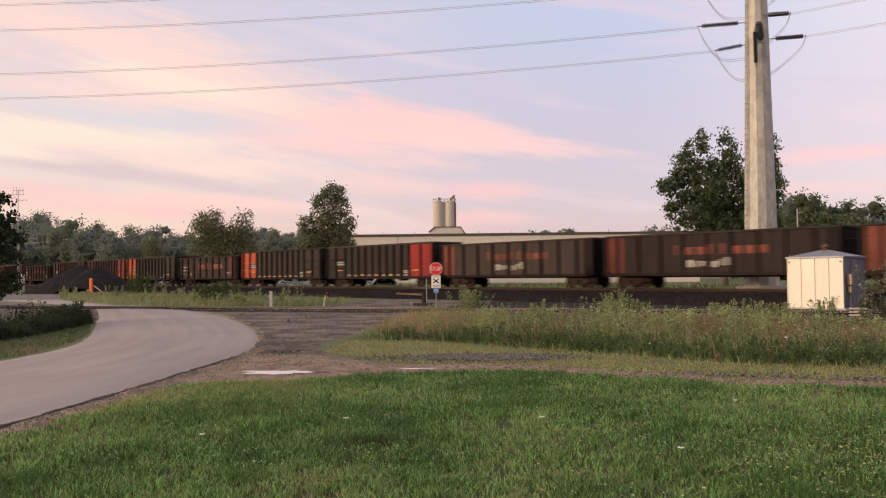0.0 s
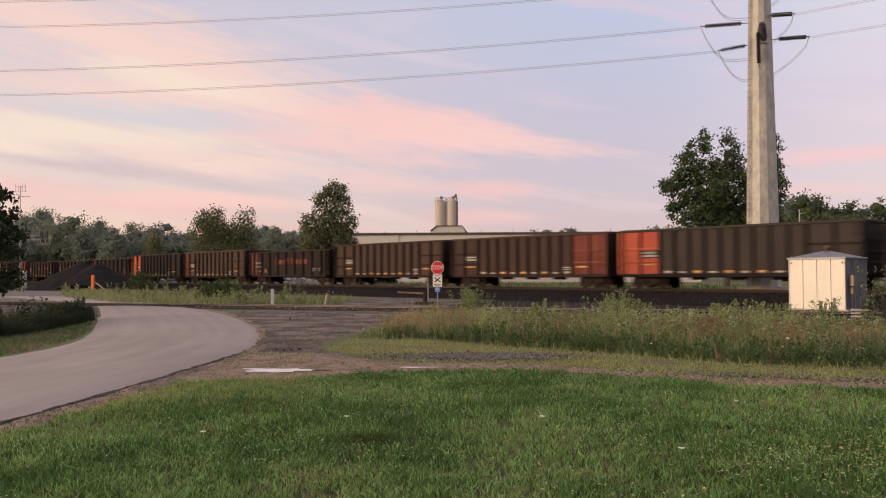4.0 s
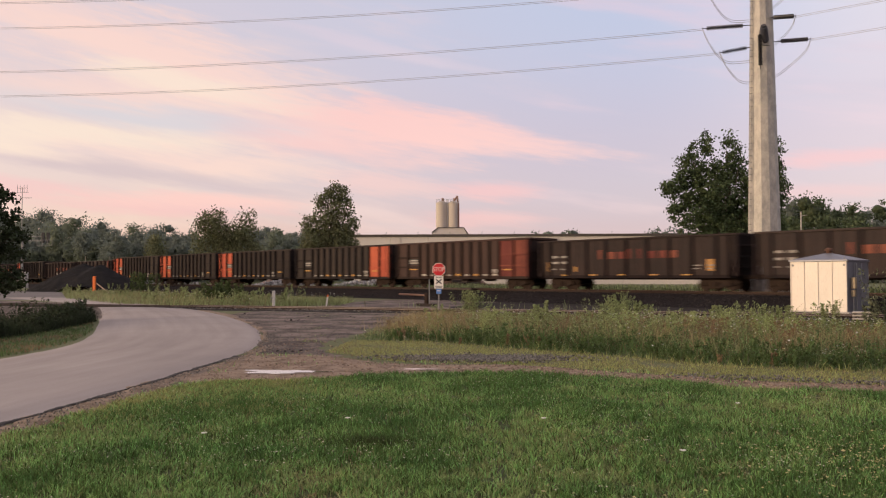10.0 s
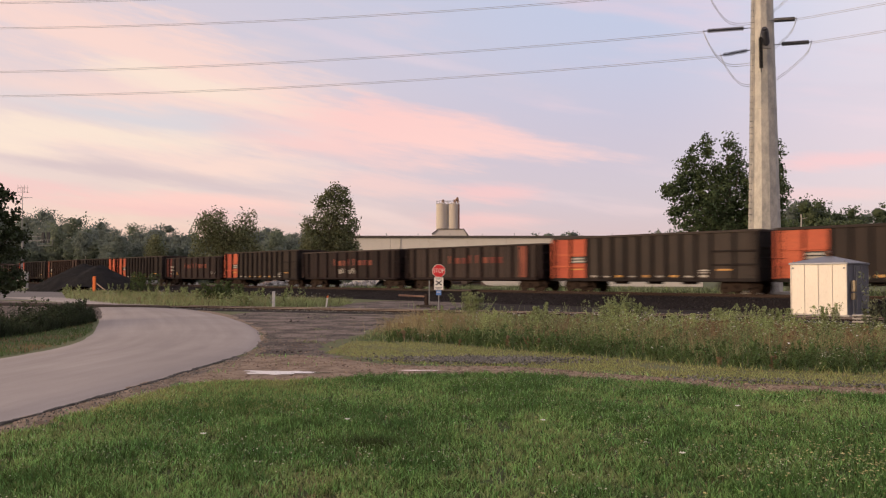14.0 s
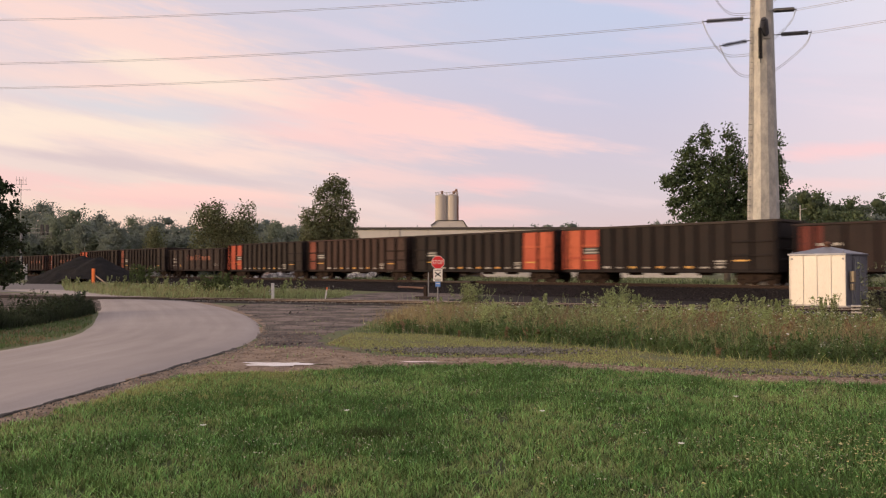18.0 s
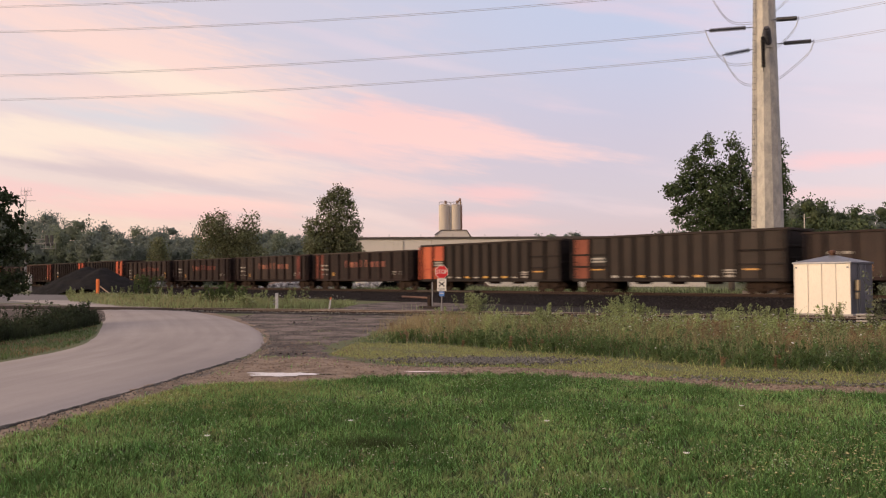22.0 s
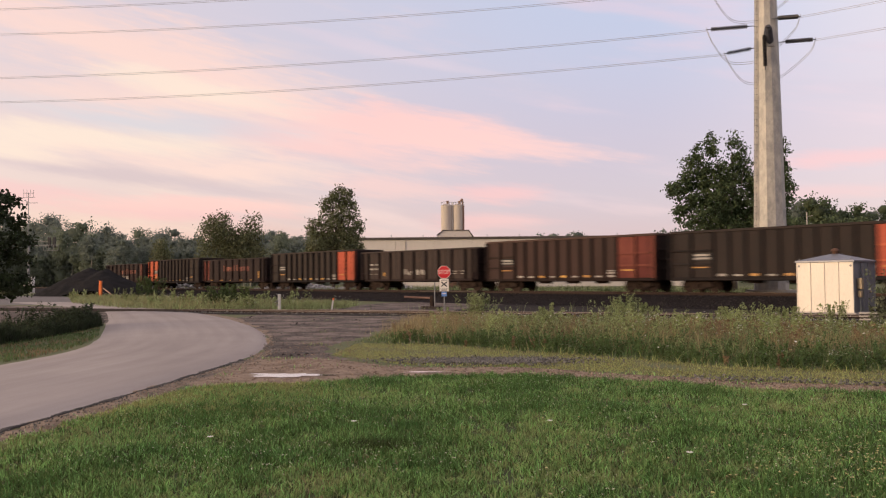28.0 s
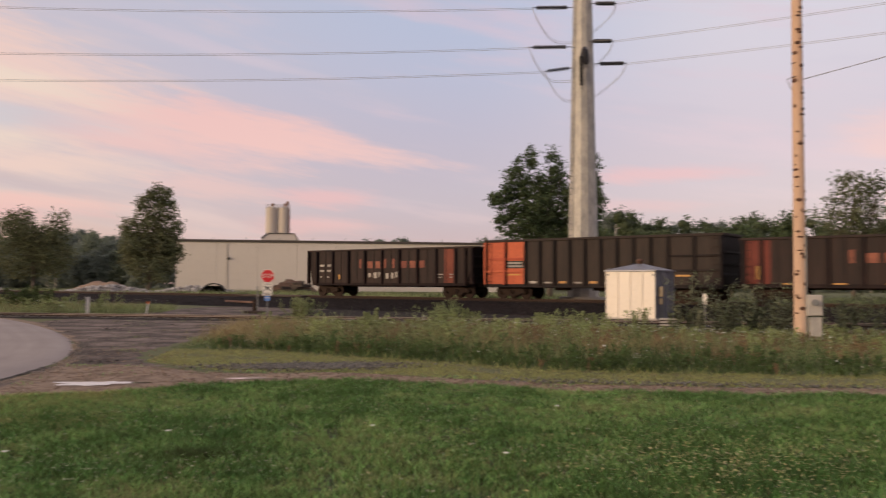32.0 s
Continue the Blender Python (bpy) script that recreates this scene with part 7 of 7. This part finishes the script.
def weed_plants(name, spots, seed, material, parent, leaf=0.05, per=90):
    """Leafy stalks: a stem with leaves all the way up, one joined mesh."""
    r = np.random.default_rng(seed)
    pos, sv, sf = [], [], []
    for x, y, h in spots:
        nst = r.integers(2, 5)
        for q in range(nst):
            lx, ly = r.normal(0, 0.12 * h, 2)
            u = r.random(per // nst) ** 0.8
            z0 = float(height(x, y))
            p = np.stack([x + lx * u * 1.4 + r.normal(0, 0.075 * h, len(u)) * (1.1 - u * 0.7), y + ly * u * 1.4 + r.normal(0, 0.075 * h, len(u)) * (1.1 - u * 0.7), z0 + h * (0.1 + 0.92 * u)], -1)
            pos.append(p)
    v, f = leaf_quads(np.vstack(pos), leaf, r, 0.1, 0.42)
    return tagged(raw(name, v, f, material, parent), kind="stuff")


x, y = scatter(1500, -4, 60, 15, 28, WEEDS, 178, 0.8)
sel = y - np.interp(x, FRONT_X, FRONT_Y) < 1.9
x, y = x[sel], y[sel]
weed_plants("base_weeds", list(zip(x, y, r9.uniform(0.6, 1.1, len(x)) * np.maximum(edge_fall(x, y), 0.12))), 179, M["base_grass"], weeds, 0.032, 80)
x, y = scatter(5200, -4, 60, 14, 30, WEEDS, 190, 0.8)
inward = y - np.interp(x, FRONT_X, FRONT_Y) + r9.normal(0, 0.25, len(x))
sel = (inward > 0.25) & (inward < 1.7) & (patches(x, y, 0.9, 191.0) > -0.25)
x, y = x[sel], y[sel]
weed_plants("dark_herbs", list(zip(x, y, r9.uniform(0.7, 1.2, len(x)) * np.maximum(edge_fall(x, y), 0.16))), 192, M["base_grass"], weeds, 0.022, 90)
x, y = scatter(26000, -4, 60, 15, 33, WEEDS, 193, 0.8)
inward = y - np.interp(x, FRONT_X, FRONT_Y) + r9.normal(0, 0.4, len(x))
sel = (inward > 1.7) & (inward < 4.2) & (patches(x, y, 0.8, 194.0) > 0.22)
x, y = x[sel], y[sel]
blades("tan_band_grass", x, y, r9.uniform(0.8, 1.25, len(x)) * edge_fall(x, y), r9.uniform(0.009, 0.018, len(x)), M["dry"], 195, 0.5, weeds)
x, y = scatter(900, -2, 60, 17, 37, WEEDS, 196, 0.7)
sel = (patches(x, y, 0.5, 197.0) > 0.08) & (y - np.interp(x, FRONT_X, FRONT_Y) > 2.2)
x, y = x[sel], y[sel]
weed_plants("bright_herbs", list(zip(x, y, r9.uniform(1.1, 1.7, len(x)) * edge_fall(x, y))), 198, M["clover"], weeds, 0.025, 150)
x, y = scatter(3600, -2, 60, 16, 37, WEEDS, 199, 0.8, 1.0, 0.6)
blossoms("umbel_flowers", x, y, r9.uniform(1.05, 1.45, len(x)) * edge_fall(x, y), 0.021, M["petal"], 200, weeds)
x, y = scatter(850, -4, 60, 16, 36, WEEDS, 180, 0.8, 1.0, 0.35)
weed_plants("russet_weeds", list(zip(x, y, r9.uniform(0.8, 1.3, len(x)) * edge_fall(x, y))), 181, M["russet"], weeds, 0.03, 80)
x, y = scatter(1900, -2, 60, 20, 37, WEEDS, 78, 0.6)
weed_plants("leafy_weeds", list(zip(x, y, r9.uniform(0.5, 1.25, len(x)) * edge_fall(x, y))), 79, M["weed"], weeds, 0.029, 130)
x, y = scatter(60, 2, 60, 18, 36, WEEDS, 80, 0.7)
weed_plants("tall_weeds", list(zip(x, y, r9.uniform(1.2, 2.0, len(x)) * edge_fall(x, y))), 81, M["weed"], weeds, 0.03, 180)
for k, (bx, by, bh, bn) in enumerate(((1.05, 34.3, 1.0, 15), (6.7, 33.4, 0.92, 12), (7.6, 33.0, 0.75, 8), (3.9, 34.6, 0.6, 7), (10.2, 31.8, 0.55, 8), (12.4, 31.2, 0.66, 7), (13.9, 30.9, 0.74, 6), (-0.2, 30.0, 0.6, 8), (5.2, 27.0, 0.72, 8), (9.0, 24.6, 0.74, 9), (2.6, 24.2, 0.66, 8))):
    bush = thing("weed_clump", Matrix.Identity(4), "bushy green weed clump standing by the siding", "bush", "weed clumps")
    weed_plants("foliage", [(bx + r9.normal(0, 0.28), by + r9.normal(0, 0.25), bh * r9.uniform(0.7, 1.15)) for _ in range(bn)], 182 + k, M["weed"], bush, 0.033, 220)["kind"] = ""
# scrub by the wooden pole
scrub = thing("scrub", Matrix.Identity(4), "tangled pale-leaved scrub by the wooden pole", "bush")
sp = [(q, 26.4 + r9.normal(0, 0.7), (2.3 - 0.28 * abs(q - 14.4)) * (0.3 + 0.72 * r9.random() ** 1.6)) for q in r9.uniform(13.45, 18.2, 64)] + [(19.3 + r9.normal(0, 1.6), 26.5 + r9.normal(0, 0.8), r9.uniform(0.7, 1.4)) for _ in range(26)]
weed_plants("foliage", sp, 83, M["scrub"], scrub, 0.058, 130)["kind"] = ""
# dark weeds inside the road bend
hedge = thing("dark_weeds", Matrix.Identity(4), "dense dark weeds inside the bend of the road", "bush", kind="stuff")
def road_inner(y):
    return np.interp(y, [p[1] for p in ROAD_IN], [p[0] for p in ROAD_IN])


def hedge_line(y):
    """Front of the weeds, well back from the road near the viewer and close to it further on."""
    return np.interp(y, [18, 22, 24, 26.5, 29, 31.2], [-11.4, -11.65, -11.7, -12.0, -12.4, -12.95])


hs = []
for _ in range(330):
    hy = r9.uniform(19.0, 31.2)
    hs.append((float(hedge_line(hy)) - 0.15 - abs(r9.normal(0, 1.1)), hy, r9.uniform(0.32, 0.72) * (0.72 + 0.42 * float(smooth((hy - 25.5) / 4)))))
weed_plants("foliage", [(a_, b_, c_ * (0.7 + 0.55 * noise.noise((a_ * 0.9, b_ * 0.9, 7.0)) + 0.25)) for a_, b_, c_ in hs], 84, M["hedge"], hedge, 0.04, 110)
y = r9.uniform(19.0, 31.3, 16000)
x = hedge_line(y) - np.abs(r9.normal(0, 0.95, len(y)))
lump = np.clip(0.75 + 0.6 * patches(x, y, 0.7, 83.0), 0.3, 1.3)
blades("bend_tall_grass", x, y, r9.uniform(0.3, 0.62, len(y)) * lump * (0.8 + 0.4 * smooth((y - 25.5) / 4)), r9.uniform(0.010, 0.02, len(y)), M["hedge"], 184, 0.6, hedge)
INNER = [(-8.95, 18.0), (-9.15, 20.0), (-9.75, 22.6), (-10.8, 25.8), (-13.0, 31.0), (-16, 33), (-26, 33), (-26, 12), (-9.4, 12)]
x, y = scatter(44000, -36, -18, 15, 36, INNER, 85)
tone = patches(x, y, 0.6, 86.0) + r9.normal(0, 0.35, len(x))
for nm, sel, mat_ in (("bend_grass", tone > -0.35, "base_grass"), ("bend_brown_grass", tone <= -0.35, "russet")):
    blades(nm, x[sel], y[sel], r9.uniform(0.03, 0.10, int(sel.sum())), r9.uniform(0.010, 0.018, int(sel.sum())), M[mat_], 86 + len(nm), 0.7, hedge)
# weeds between the siding and the main track
STRIP = [(-9.0, 47.0), (-12.0, 46.2), (-19.0, 49.0), (-28.0, 62.0), (-42.0, 92.0), (-36, 92), (-26.0, 80.0), (-14.0, 65.0), (-6.2, 56.0), (-6.0, 48.0)]
strip = thing("trackside_weeds", Matrix.Identity(4), "weedy green strip between the siding and the main track", "weeds", kind="stuff")
x, y = scatter(60000, -32, -3, 44, 102, STRIP, 87, 1.2)
blades("strip_grass", x, y, r9.uniform(0.15, 0.5, len(x)), r9.uniform(0.02, 0.04, len(x)), M["weed"], 88, 0.9, strip)
x, y = scatter(7000, -32, -3, 44, 102, STRIP, 89, 1.2, 0.8, 0.2)
blades("strip_dry", x, y, r9.uniform(0.35, 0.75, len(x)), r9.uniform(0.018, 0.035, len(x)), M["dry"], 90, 0.4, strip)
x, y = scatter(420, -32, -5, 46, 98, STRIP, 91, 1.2, 0.9, 0.2)
weed_plants("strip_plants", list(zip(x, y, r9.uniform(0.5, 1.1, len(x)))), 92, M["weed"], strip, 0.085, 80)
weed_plants("strip_shrubs", [(-14.6 + r9.normal(0, 0.7), 55 + r9.normal(0, 1.0), r9.uniform(0.8, 1.5)) for _ in range(14)] + [(-29.5 + r9.normal(0, 0.6), 82 + r9.normal(0, 0.8), r9.uniform(1.4, 2.2)) for _ in range(12)], 93, M["shrub"], strip, 0.09, 150)
x, y = scatter(900, -30, -6, 46, 98, STRIP, 94, 1.2)
blossoms("strip_flowers", x, y, height(x, y) + r9.uniform(0.35, 0.7, len(x)), 0.032, M["petal"], 95, strip)
# weeds along the far side of the main track
n_ = 26000
fs, fo = -4 - 130 * r9.random(n_) ** 1.1, 5.0 + 28 * r9.random(n_) ** 1.3
fx, fy = PERP.x * (TRACK_D + fo) + ALONG.x * fs, PERP.y * (TRACK_D + fo) + ALONG.y * fs
tone = patches(fx, fy, 0.15, 71.0) + r9.normal(0, 0.2, n_)
beyond = thing("far_side_weeds", Matrix.Identity(4), "rough weeds along the far side of the main track", "weeds", kind="stuff")
for nm, sel, mat_ in (("far_green_weeds", tone > -0.15, "weed"), ("far_dark_weeds", tone <= -0.15, "shrub")):
    m_ = int(sel.sum())
    blades(nm, fx[sel], fy[sel], r9.uniform(0.3, 1.0, m_) * np.interp(fo[sel], [5, 9, 30], [0.3, 0.55, 0.75]), r9.uniform(0.03, 0.07, m_), M[mat_], 130 + len(nm), 0.5, beyond)
# sparse tufts on the ballast shoulder and along the siding
SHOULDER = [(on_siding(2, 2.2).x, on_siding(2, 2.2).y), (on_siding(36, 2.2).x, on_siding(36, 2.2).y), (on_siding(36, 5.0).x, on_siding(36, 5.0).y), (on_siding(2, 5.0).x, on_siding(2, 5.0).y)]
x, y = scatter(3000, -14, 46, 30, 48, SHOULDER, 96, 1.0, 1.0, 0.5)
blades("shoulder_grass", x, y, r9.uniform(0.15, 0.6, len(x)), r9.uniform(0.012, 0.025, len(x)), M["weed"], 97, 0.4, weeds)

motions()
